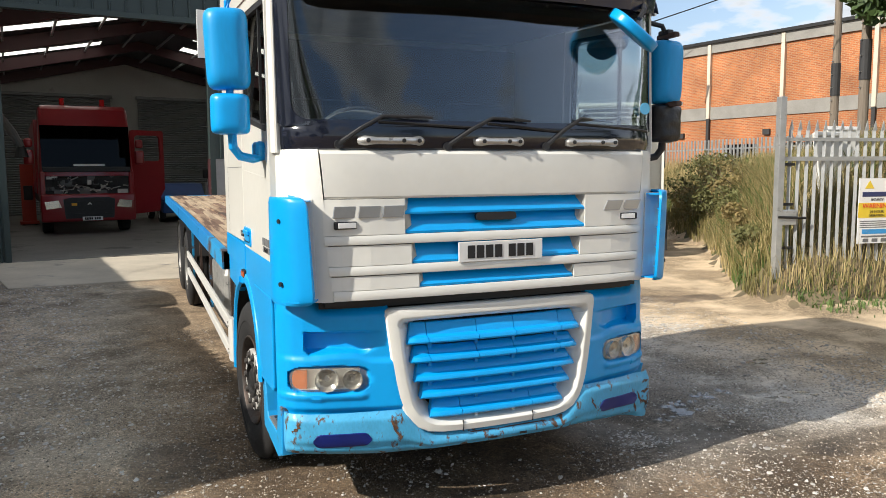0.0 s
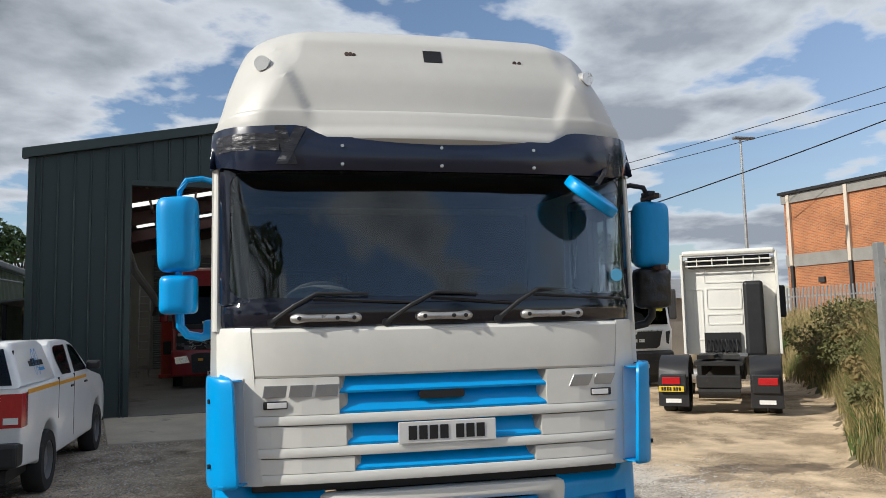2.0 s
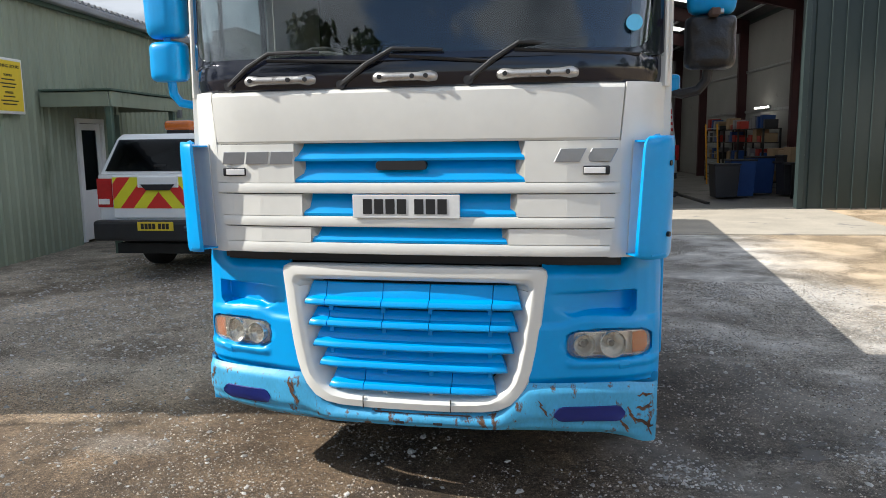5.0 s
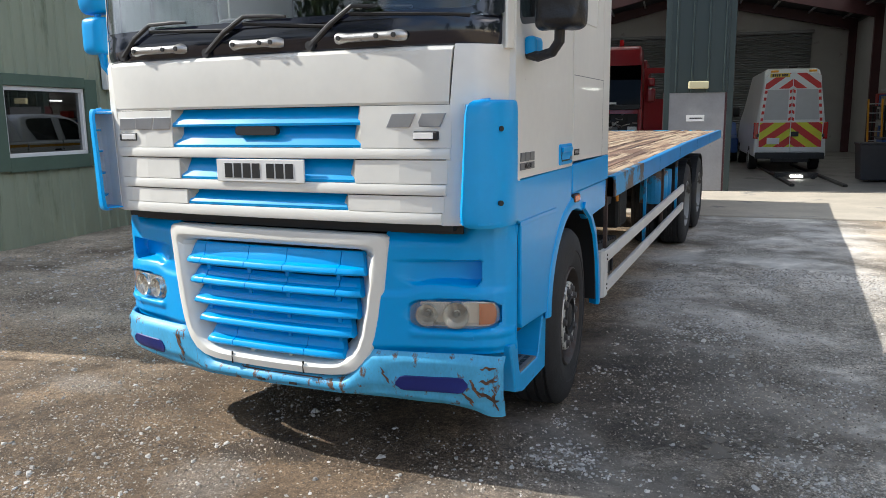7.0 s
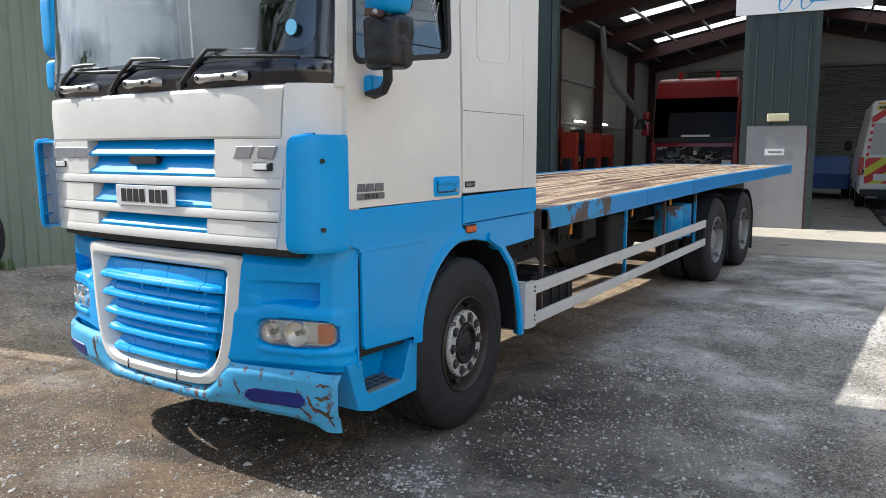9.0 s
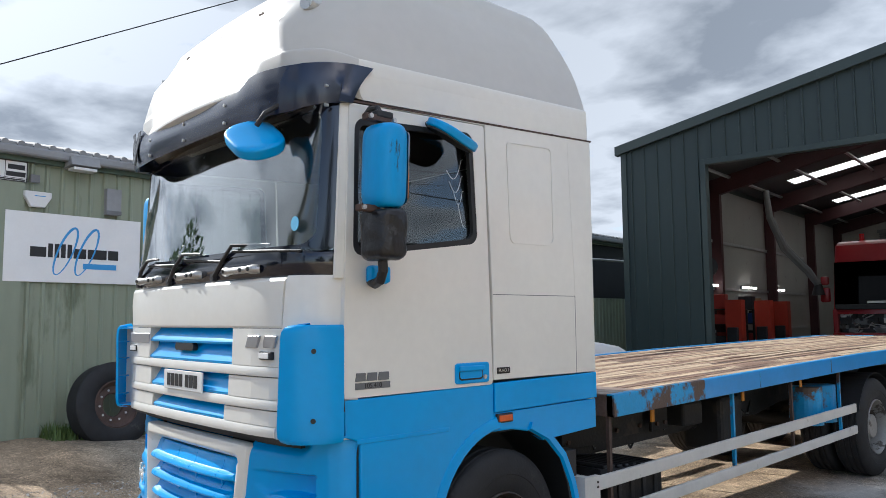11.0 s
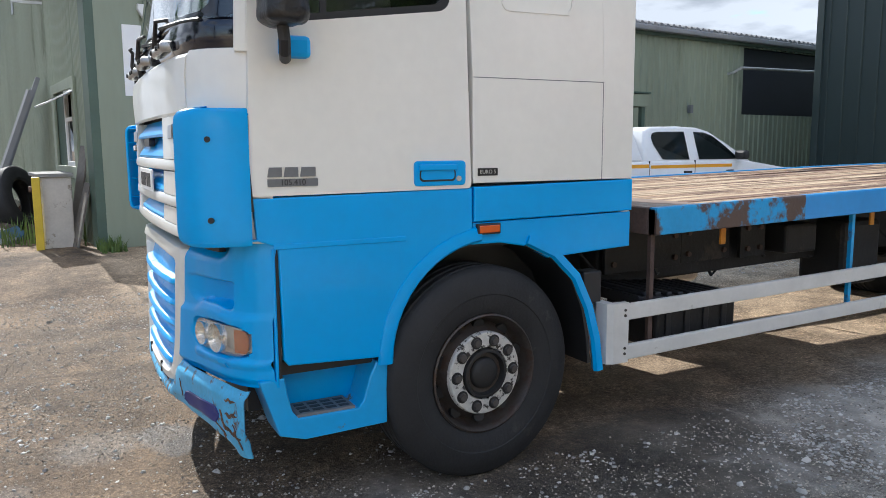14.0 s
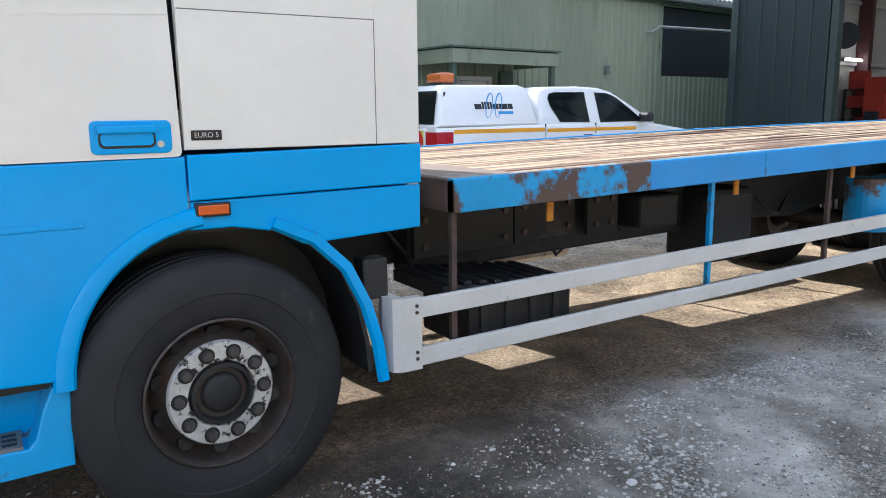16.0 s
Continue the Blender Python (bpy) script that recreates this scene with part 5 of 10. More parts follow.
    ring_frame(bm, quad_loop((1.860, 2.912), (1.430, 2.893), (1.452, 2.272), (1.866, 2.276), 0.10, 0.07), quad_loop((1.845, 2.897), (1.445, 2.879), (1.466, 2.287), (1.851, 2.291), 0.09, 0.06), *sx(1.216, 1.2225), axis="x")
    part("embossing", bm, CREAM, side)
    part("seam", boxed(*sx(1.2175, 1.2186), 1.30, 2.06, 1.962, 1.966), GREYP, side)
    part("seam", boxed(*sx(1.2175, 1.2186), 2.059, 2.063, 1.474, 1.966), GREYP, side)
    part("crease", prismed([(2.062, 1.98), (2.068, 1.98), (2.022, 2.97), (2.016, 2.97)], *sx(1.2165, 1.2195), axis="x"), CREAM, side)
    em = part("emblem", boxed(*sx(1.217, 1.222), 1.322, 1.432, 1.508, 1.544, 0.002), INKDARK, side)
    lettering("EURO 5", 0.026, pose(s * 1.2225, 1.377, 1.526, 90, 0, 90 if s > 0 else -90), SILVER, side, depth=0.0008)
    # blue lower side
    P("lower_side", prismed([(0.262, 1.438), (0.275, 1.262), (0.362, 1.23), (0.372, 0.74), (0.39, 0.715), (0.835, 0.695), (0.85, 0.72), (0.89, 0.92), (0.97, 1.07), (1.13, 1.195), (1.298, 1.255), (1.298, 1.452)], *sx(1.17, 1.214), axis="x", bevel=0.008), BLUE, "sky-blue lower door skin")
    P("side_crease", boxed(*sx(1.212, 1.2185), 0.34, 0.95, 1.222, 1.245, 0.003), BLUE)
    P("rear_skirt", prismed([(1.304, 1.456), (2.268, 1.470), (2.268, 1.305), (1.304, 1.29)], *sx(1.17, 1.219), axis="x", bevel=0.006), BLUE)
    P("rear_skirt", prismed([(1.304, 1.286), (2.27, 1.298), (2.27, 1.112), (1.74, 1.085), (1.62, 1.15), (1.46, 1.18), (1.304, 1.18)], *sx(1.16, 1.206), axis="x", bevel=0.008), BLUE)
    mk = P("side_marker", boxed(*sx(1.20, 1.226), 1.318, 1.448, 1.228, 1.280, 0.005), BLACKP)
    part("lens", boxed(*sx(1.222, 1.232), 1.328, 1.44, 1.236, 1.272, 0.004), MARKER, mk, "orange-red side marker lens")
    # wheel arch flare: front half raised rib, rear half a thin mudguard
    bm = bmesh.new()
    rings = []
    for k in range(13):
        a = radians(180 - 84 * k / 12)
        yy, zz = 1.40 + 0.545 * math.cos(a), 0.66 + 0.56 * math.sin(a)
        c, sn = math.cos(a), math.sin(a)
        rings.append([(s * x, yy + r * c, zz + r * sn) for x, r in ((1.16, -0.02), (1.212, -0.022), (1.224, -0.012), (1.226, 0.02), (1.219, 0.045), (1.208, 0.052))])
    loft(bm, rings)
    smooth(P("wheel_arch", bm, BLUE, "sky-blue wheel arch lip"), 40)
    bm = bmesh.new()
    rings = []
    for yy, zz, nx, nz in ((1.60, 1.16, 0.4, 0.9), (1.76, 1.085, 0.6, 0.8), (1.89, 0.96, 0.8, 0.6), (1.97, 0.80, 0.93, 0.35), (2.02, 0.63, 0.97, 0.2), (2.045, 0.45, 0.98, 0.1)):
        rings.append([(s * x, yy + r * nx, zz + r * nz) for x, r in ((1.196, 0.004), (1.205, 0.0), (1.222, 0.012), (1.222, 0.05), (1.19, 0.055), (1.15, 0.03))])
    loft(bm, rings)
    guard = smooth(P("mudguard", bm, BLUE), 40)
    bm = bmesh.new()
    rings = []
    for yy, zz, nx, nz in ((1.60, 1.16, 0.4, 0.9), (1.76, 1.085, 0.6, 0.8), (1.89, 0.96, 0.8, 0.6), (1.96, 0.80, 0.93, 0.35), (1.995, 0.63, 0.97, 0.2), (2.005, 0.50, 0.98, 0.1)):
        rings.append([(s * x, yy + r * nx, zz + r * nz) for x, r in ((0.84, -0.004), (1.205, -0.004), (1.205, 0.016), (0.84, 0.016))])
    loft(bm, rings)
    smooth(part("mudguard_liner", bm, INKDARK, guard, "black inner liner of the mudguard"), 40)
    P("arch_liner", boxed(*sx(0.80, 0.84), 0.86, 2.0, 0.5, 1.2), INKDARK)
    bm = bmesh.new()
    lathe(bm, [(0.60, s * 0.84), (0.60, s * 1.16)], 24, 0, 1.40, 0.62, 10, 180)
    P("arch_inner", bm, INKDARK)
    # entry step
    stp = P("entry_step", prismed([(0.262, 0.655), (0.345, 0.40) if s > 0 else (0.275, 0.385), (0.46, 0.365) if s > 0 else (0.40, 0.335), (0.85, 0.375), (0.858, 0.672), (0.80, 0.675), (0.765, 0.60), (0.735, 0.50), (0.71, 0.47), (0.43, 0.47), (0.405, 0.50), (0.385, 0.58), (0.375, 0.66)], *sx(0.98, 1.196), axis="x", bevel=0.008), BLUEWORN, "scuffed blue entry step")
    part("step_back", boxed(*sx(0.96, 1.02), 0.38, 0.86, 0.40, 0.68), BLUE, stp)
    pt = part("tread_plate", boxed(*sx(1.02, 1.19), 0.425, 0.695, 0.468, 0.482, 0.003), GREYP, stp, "grey slotted tread plate")
    for k in range(4):
        for j in range(3):
            part("slot", boxed(*sx(1.05 + 0.045 * j, 1.075 + 0.045 * j), 0.445 + 0.062 * k, 0.492 + 0.062 * k, 0.4815, 0.4835), INKDARK, pt)
    P("low_gap", boxed(*sx(1.05, 1.15), 0.30, 0.86, 0.66, 0.72), INKDARK)

# navy sun visor round the roof's brow
VX = 1.230


def visor_y(x):
    return float(np.interp(abs(x), (0, 0.5, 0.85, 1.0, 1.09, 1.15, 1.195, 1.222, VX), (-0.026, -0.024, 0.004, 0.044, 0.100, 0.172, 0.245, 0.315, 0.43)))


us = [VX * math.sin(radians(90) * i / 30) for i in range(31)]
us = [-u for u in us[:0:-1]] + us
rows = []
for k in range(7):
    t = k / 6
    row = []
    for u in us:
        a = abs(u)
        top = 3.035 + 0.062 * soft(a, 0.60, 0.76) + 0.012 * soft(a, 1.0, 1.2)
        bot = 2.858 + 0.045 * soft(a, 1.0, 1.2)
        z = top + (bot - top) * t
        y = visor_y(u) - 0.016 * math.sin(math.pi * t)
        if a > 1.2:
            y -= 0.13 * t * soft(a, 1.2, VX)
        row.append((u, y, z))
    rows.append(row)
visor = smooth(P("sun_visor", thick_sheet(rows, 0.008), NAVY, "navy plastic sun visor with taped corner"), 60)
tg = [[(-x, visor_y(x) - 0.016 * math.sin(math.pi * (3.15 - z) / 0.28) - 0.004, z + 0.05 * (x - 1.1)) for x in (0.86, 0.92, 0.98, 1.05, 1.1, 1.15, 1.19)] for z in (3.06, 3.02, 2.97)]
GREYTAPE = mat("grey_tape", (0.035, 0.035, 0.04), 0.2, var=0.4, scale=14, bump=0.5, bscale=18, dirt=(0.22, 0.22, 0.23), dirt_at=0.56, dirt_scale=7, stretch=(1, 1, 3))
part("tape_strip", thick_sheet(tg, 0.002), GREYTAPE, visor, "shiny grey tape over a crack")
for xa, lean in ((0.76, 0.05), (0.80, -0.03)):
    tg = [[(-(xa + dx + lean * (3.0 - z) / 0.1), visor_y(xa + dx) - 0.022, z) for dx in (0.0, 0.03, 0.06)] for z in (3.085, 3.04, 2.99, 2.94, 2.885)]
    part("tape_strip", thick_sheet(tg, 0.002), GREYTAPE, visor)
for x in (-0.535, -0.005, 0.515, 1.165):
    for z in (2.985, 2.887):
        part("bolt", cyled((x, visor_y(x) - 0.020, z), (x, visor_y(x) + 0.0, z), 0.009, n=10), SILVER, visor)

# high roof: brow bowed forward, a flatter centre panel between two wings
def roof_ring(z, w, yf, yr, bow, rf, rr, n=9):
    pts = []
    for cx, cy, a0, r in ((w - rr, yr - rr, 0, rr), (-(w - rr), yr - rr, 90, rr), (-(w - rf), yf + rf, 180, rf), (w - rf, yf + rf, 270, rf)):
        for i in range(n + 1):
            a = radians(a0 + 90 * i / n)
            px, py = cx + r * math.cos(a), cy + r * math.sin(a)
            if a0 >= 180:                    # front corners: flatter facets with a crease at each end
                q = i / n
                e0, e1 = radians(a0), radians(a0 + 90)
                fx, fy = cx + r * (math.cos(e0) * (1 - q) + math.cos(e1) * q), cy + r * (math.sin(e0) * (1 - q) + math.sin(e1) * q)
                px, py = px + (fx - px) * 0.5, py + (fy - py) * 0.5
            pts.append((px, py, z))
    out = []
    for k, p in enumerate(pts):
        out.append(p)
        if k == 3 * (n + 1) - 1:
            q = pts[k + 1]
            for i in range(1, 72):
                t = i / 72
                out.append((p[0] + (q[0] - p[0]) * t, p[1] - bow * math.sin(math.pi * t), p[2]))
    edge = 0.70 + 0.17 * soft(z, 3.05, 3.62)
    dip = 0.030 * soft(z, 3.08, 3.24) * (1 - soft(z, 3.56, 3.74))
    lip = 0.040 * (1 - soft(z, 3.03, 3.11))
    res = []
    for x, y, zz in out:
        if y < yf + rf:
            k = 1 - soft(abs(x), edge - 0.045, edge + 0.015)
            y += dip * k - lip * k
        res.append((x, y, zz))
    return res


ROOFS = [(2.99, 1.212, 0.12, 2.272, 0.10, 0.26, 0.05), (3.01, 1.212, 0.10, 2.272, 0.10, 0.26, 0.05), (3.03, 1.213, 0.085, 2.272, 0.10, 0.27, 0.05), (3.08, 1.214, 0.072, 2.272, 0.095, 0.27, 0.05), (3.13, 1.214, 0.07, 2.272, 0.085, 0.27, 0.05), (3.185, 1.213, 0.07, 2.272, 0.075, 0.28, 0.05), (3.20, 1.205, 0.072, 2.272, 0.07, 0.28, 0.06), (3.31, 1.172, 0.085, 2.272, 0.055, 0.30, 0.06),
         (3.40, 1.15, 0.10, 2.272, 0.045, 0.32, 0.07), (3.50, 1.115, 0.14, 2.271, 0.035, 0.34, 0.08), (3.58, 1.085, 0.18, 2.270, 0.03, 0.34, 0.10), (3.65, 1.055, 0.225, 2.268, 0.03, 0.32, 0.12), (3.71, 1.025, 0.30, 2.265, 0.03, 0.30, 0.14),
         (3.77, 1.00, 0.41, 2.26, 0.03, 0.30, 0.16), (3.84, 0.965, 0.58, 2.245, 0.03, 0.30, 0.18), (3.91, 0.91, 0.86, 2.21, 0.02, 0.30, 0.2), (3.965, 0.82, 1.2, 2.14, 0.0, 0.28, 0.24), (3.99, 0.66, 1.5, 2.0, 0.0, 0.2, 0.2)]
FINE = [[float(np.interp(k, range(len(ROOFS)), [r[c] for r in ROOFS])) for c in range(7)] for k in np.arange(0, len(ROOFS) - 0.99, 0.25)]
for c in range(1, 7):                      # ease the kinks between the rings
    for _ in range(2):
        col = [r[c] for r in FINE]
        for k in range(1, len(FINE) - 1):
            FINE[k][c] = (col[k - 1] + 2 * col[k] + col[k + 1]) / 4
bm = lofted([roof_ring(*r) for r in FINE])
for v in bm.verts:
    v.co.z += (roof_line(v.co.y) - 2.985) * soft(v.co.y, 0.16, 0.45) * (1 - soft(v.co.z, 3.22, 3.62))
high = P("high_roof", bm, ROOFW, "cream moulded high roof")
high.data.materials.append(CREAM)
for f in high.data.polygons:
    if f.center.y > 0.40 and f.center.z < 3.155 + 0.03 * f.center.y:
        f.material_index = 1
smooth(high, 24)
TAPE = mat("black_tape", (0.012, 0.012, 0.013), 0.35, var=0.2, scale=9)


def brow_y(x, z):
    """Depth of the roof's front at x, z."""
    zs = [r[0] for r in ROOFS]
    w, yf, bow, rf = (float(np.interp(z, zs, [r[k] for r in ROOFS])) for k in (1, 2, 4, 5))
    t = min(max((x + w - rf) / (2 * (w - rf)), 0), 1)
    return yf - bow * math.sin(math.pi * t) + 0.030 * soft(z, 3.08, 3.24) * (1 - soft(z, 3.56, 3.74))


tg = [[(x, brow_y(x, z) - 0.004, z) for x in (-0.055, -0.02, 0.02, 0.05)] for z in (3.525, 3.55, 3.575, 3.605)]
P("tape_patch", thick_sheet(tg, 0.003), TAPE, "torn black tape patch")
for x in (-0.49, -0.45, -0.47, 0.49, 0.52):
    yb = brow_y(x, 3.555)
    P("bracket_hole", cyled((x, yb - 0.004, 3.555 + 0.006 * (x < -0.46)), (x, yb + 0.03, 3.555), 0.012, n=8), RUST)
P("roof_seam", prismed([(0.30, roof_line(0.30) - 0.005), (2.275, roof_line(2.275) - 0.005), (2.275, roof_line(2.275) + 0.006), (0.30, roof_line(0.30) + 0.006)], -1.2195, 1.2195, "x"), RUST, "rusty seam under the roof")
for s in (-1, 1):
    P("roof_lamp", cyled((s * 0.93, 0.27, 3.49), (s * 0.955, 0.195, 3.492), 0.05, 0.042, 18), SILVER, "round roof marker lamp")

# mirrors
MIRBLUE = mat("scuffed_mirror_blue", (0.010, 0.325, 0.74), 0.42, var=0.10, scale=4, coat=0.1, spec=0.35, dirt=(0.03, 0.045, 0.06), dirt_at=0.645, dirt_scale=9, stretch=(1.5, 1.5, 0.35))
TORNTAPE = mat("torn_black_tape", (0.014, 0.014, 0.016), 0.35, var=0.3, scale=8, bump=0.6, bscale=26, dirt=(0.05, 0.05, 0.055), dirt_at=0.60, dirt_scale=12)


def mirror_shell(w, h, d, bm=None, r=0.05):
    """A rounded housing about its centre: width in x, depth in y, height in z."""
    bm = bm or bmesh.new()
    rings = []
    for k in range(17):
        t = math.sin(radians(90) * (k / 8 - 1))
        f = max(1 - abs(t) ** 10, 0.0) ** 0.45 * 0.42 + 0.58
        g = max(1 - abs(t) ** 7, 0.0) ** 0.45 * 0.62 + 0.38
        rings.append([(x * f, y * g, t * h / 2) for x, y in round_rect(-w / 2, w / 2, -d / 2, d / 2, min(w, d) * 0.42, 4)])
    loft(bm, rings)
    return bm


for s in (-1, 1):
    a = 0.32
    mir = smooth(P("wing_mirror", mirror_shell(0.222, 0.41, 0.175), MIRBLUE, "sky-blue mirror housing with scrapes"), 60)
    mir.matrix_local = pose(s * 1.40, 0.365, 2.562, 0, s * 2, s * 4)
    part("mirror_glass", prismed(round_rect(-0.088, 0.088, -0.18, 0.18, 0.03), 0.076, 0.084, "y"), MIRROR, mir)
    if s < 0:
        lo = smooth(P("wide_mirror", mirror_shell(0.20, 0.21, 0.165), BLUE, "blue wide-angle mirror"), 60)
    else:
        bm = mirror_shell(0.235, 0.245, 0.175)
        bmesh.ops.subdivide_edges(bm, edges=bm.edges[:], cuts=1, use_grid_fill=True)
        for v in bm.verts:
            q = v.co * 14
            v.co += Vector((noise.noise(q), noise.noise(q + Vector((7, 0, 0))), noise.noise(q + Vector((0, 9, 0))))) * 0.010
        lo = smooth(P("wide_mirror", bm, TORNTAPE, "wide-angle mirror wrapped in torn black tape"), 40)
    lo.matrix_local = pose(s * 1.395, 0.365, 2.232, 0, 0, s * 4)
    if s > 0:
        for z, y0, y1 in ((2.795, 0.25, 0.43), (2.352, 0.21, 0.36)):
            cl = P("mirror_clamp", boxed(1.375, 1.415, y0, y1, z - 0.016, z + 0.016, 0.005), RUST, "rusty mirror clamp")
            for y in (y0 + 0.02, y1 - 0.02):
                part("bolt", cyled((1.41, y, z), (1.43, y, z), 0.012, n=6), ALLOY, cl)
        P("mirror_clamp", boxed(1.37, 1.42, 0.31, 0.41, 2.80, 2.835, 0.008), BLACKP)
    pm = BLUE if s < 0 else BLACKP
    P("mirror_arm", tubed([(s * 1.20, 0.40, 2.86), (s * 1.28, 0.37, 2.875), (s * 1.36, 0.355, 2.86), (s * 1.395, 0.355, 2.80), (s * 1.395, 0.355, 2.75)], 0.016, 8), pm)
    P("mirror_arm", tubed([(s * 1.395, 0.355, 2.38), (s * 1.395, 0.355, 2.32)], 0.02, 8), pm)
    P("mirror_arm", tubed([(s * 1.39, 0.36, 2.14), (s * 1.385, 0.37, 2.06), (s * 1.35, 0.38, 2.015), (s * 1.28, 0.40, 2.0), (s * 1.21, 0.42, 2.02)], 0.024, 10), pm)
    P("mirror_foot", boxed(*sorted((s * 1.212, s * 1.27)), 0.385, 0.515, 2.005, 2.095, 0.02), BLUE)
km = smooth(P("kerb_mirror", mirror_shell(0.33, 0.070, 0.26), BLUE, "blue front proximity mirror"), 60)
km.matrix_local = pose(0.845, -0.03, 2.735, 25, 34, 0)
part("mirror_glass", prismed(round_rect(-0.125, 0.125, -0.09, 0.09, 0.085), -0.034, -0.028, "z"), MIRROR, km)
P("mirror_arm", tubed([(0.98, 0.06, 2.92), (0.93, -0.02, 2.86), (0.88, -0.04, 2.80)], 0.014, 8), BLACKP)
sm = smooth(P("side_mirror", mirror_shell(0.20, 0.055, 0.33), BLUE, "blue kerb mirror over the door"), 60)
sm.matrix_local = pose(1.315, 0.90, 2.822, -17, 24, 0)
part("underside", prismed(round_rect(-0.085, 0.085, -0.15, 0.15, 0.07), -0.034, -0.020, "z"), BLACKP, sm, "black underside")
P("mirror_arm", tubed([(1.21, 0.80, 2.885), (1.26, 0.82, 2.88), (1.32, 0.85, 2.85)], 0.016, 8), BLACKP)

# cab interior, seen dimly through the glass
DASH = mat("grey_dash_plastic", (0.13, 0.13, 0.125), 0.6, var=0.1, scale=5)
P("dashboard", boxed(-1.1, 1.1, 0.26, 0.66, 1.6, 2.15, 0.05, 3), DASH)
smooth(P("instrument_hood", lofted([[(-0.62 + (0.30 - 0.02 * k) * math.cos(a), 0.30 + 0.12 * k + 0.05 * math.sin(a), 2.13 + (0.10 + 0.03 * k) * max(math.sin(a), -0.2)) for a in [radians(20 * i) for i in range(18)]] for k in range(4)]), DASH), 50)
bm = bmesh.new()
tube(bm, [(-0.62 + 0.24 * math.cos(radians(a)), 0.70 - 0.10 * math.sin(radians(a)), 2.10 + 0.20 * math.sin(radians(a))) for a in range(0, 361, 20)], 0.016, 8)
P("steering_wheel", bm, DARKIN)
for xx in (-0.62, 0.62):
    st = P("seat", boxed(xx - 0.26, xx + 0.26, 1.15, 1.65, 1.62, 1.80, 0.05), DARKIN)
    part("backrest", boxed(xx - 0.25, xx + 0.25, 1.60, 1.75, 1.75, 2.45, 0.05), DARKIN, st)
P("bunk", boxed(-1.1, 1.1, 1.78, 2.2, 1.6, 1.95, 0.04), DARKIN)
P("curtain", boxed(-1.1, 1.1, 1.9, 1.92, 2.0, 2.9), DARKIN)
dt = cyled((1.035, 0.09, 2.30), (1.035, 0.094, 2.30), 0.036, n=24)
P("tax_disc", dt, mat("blue_disc", (0.12, 0.45, 0.72), 0.5))


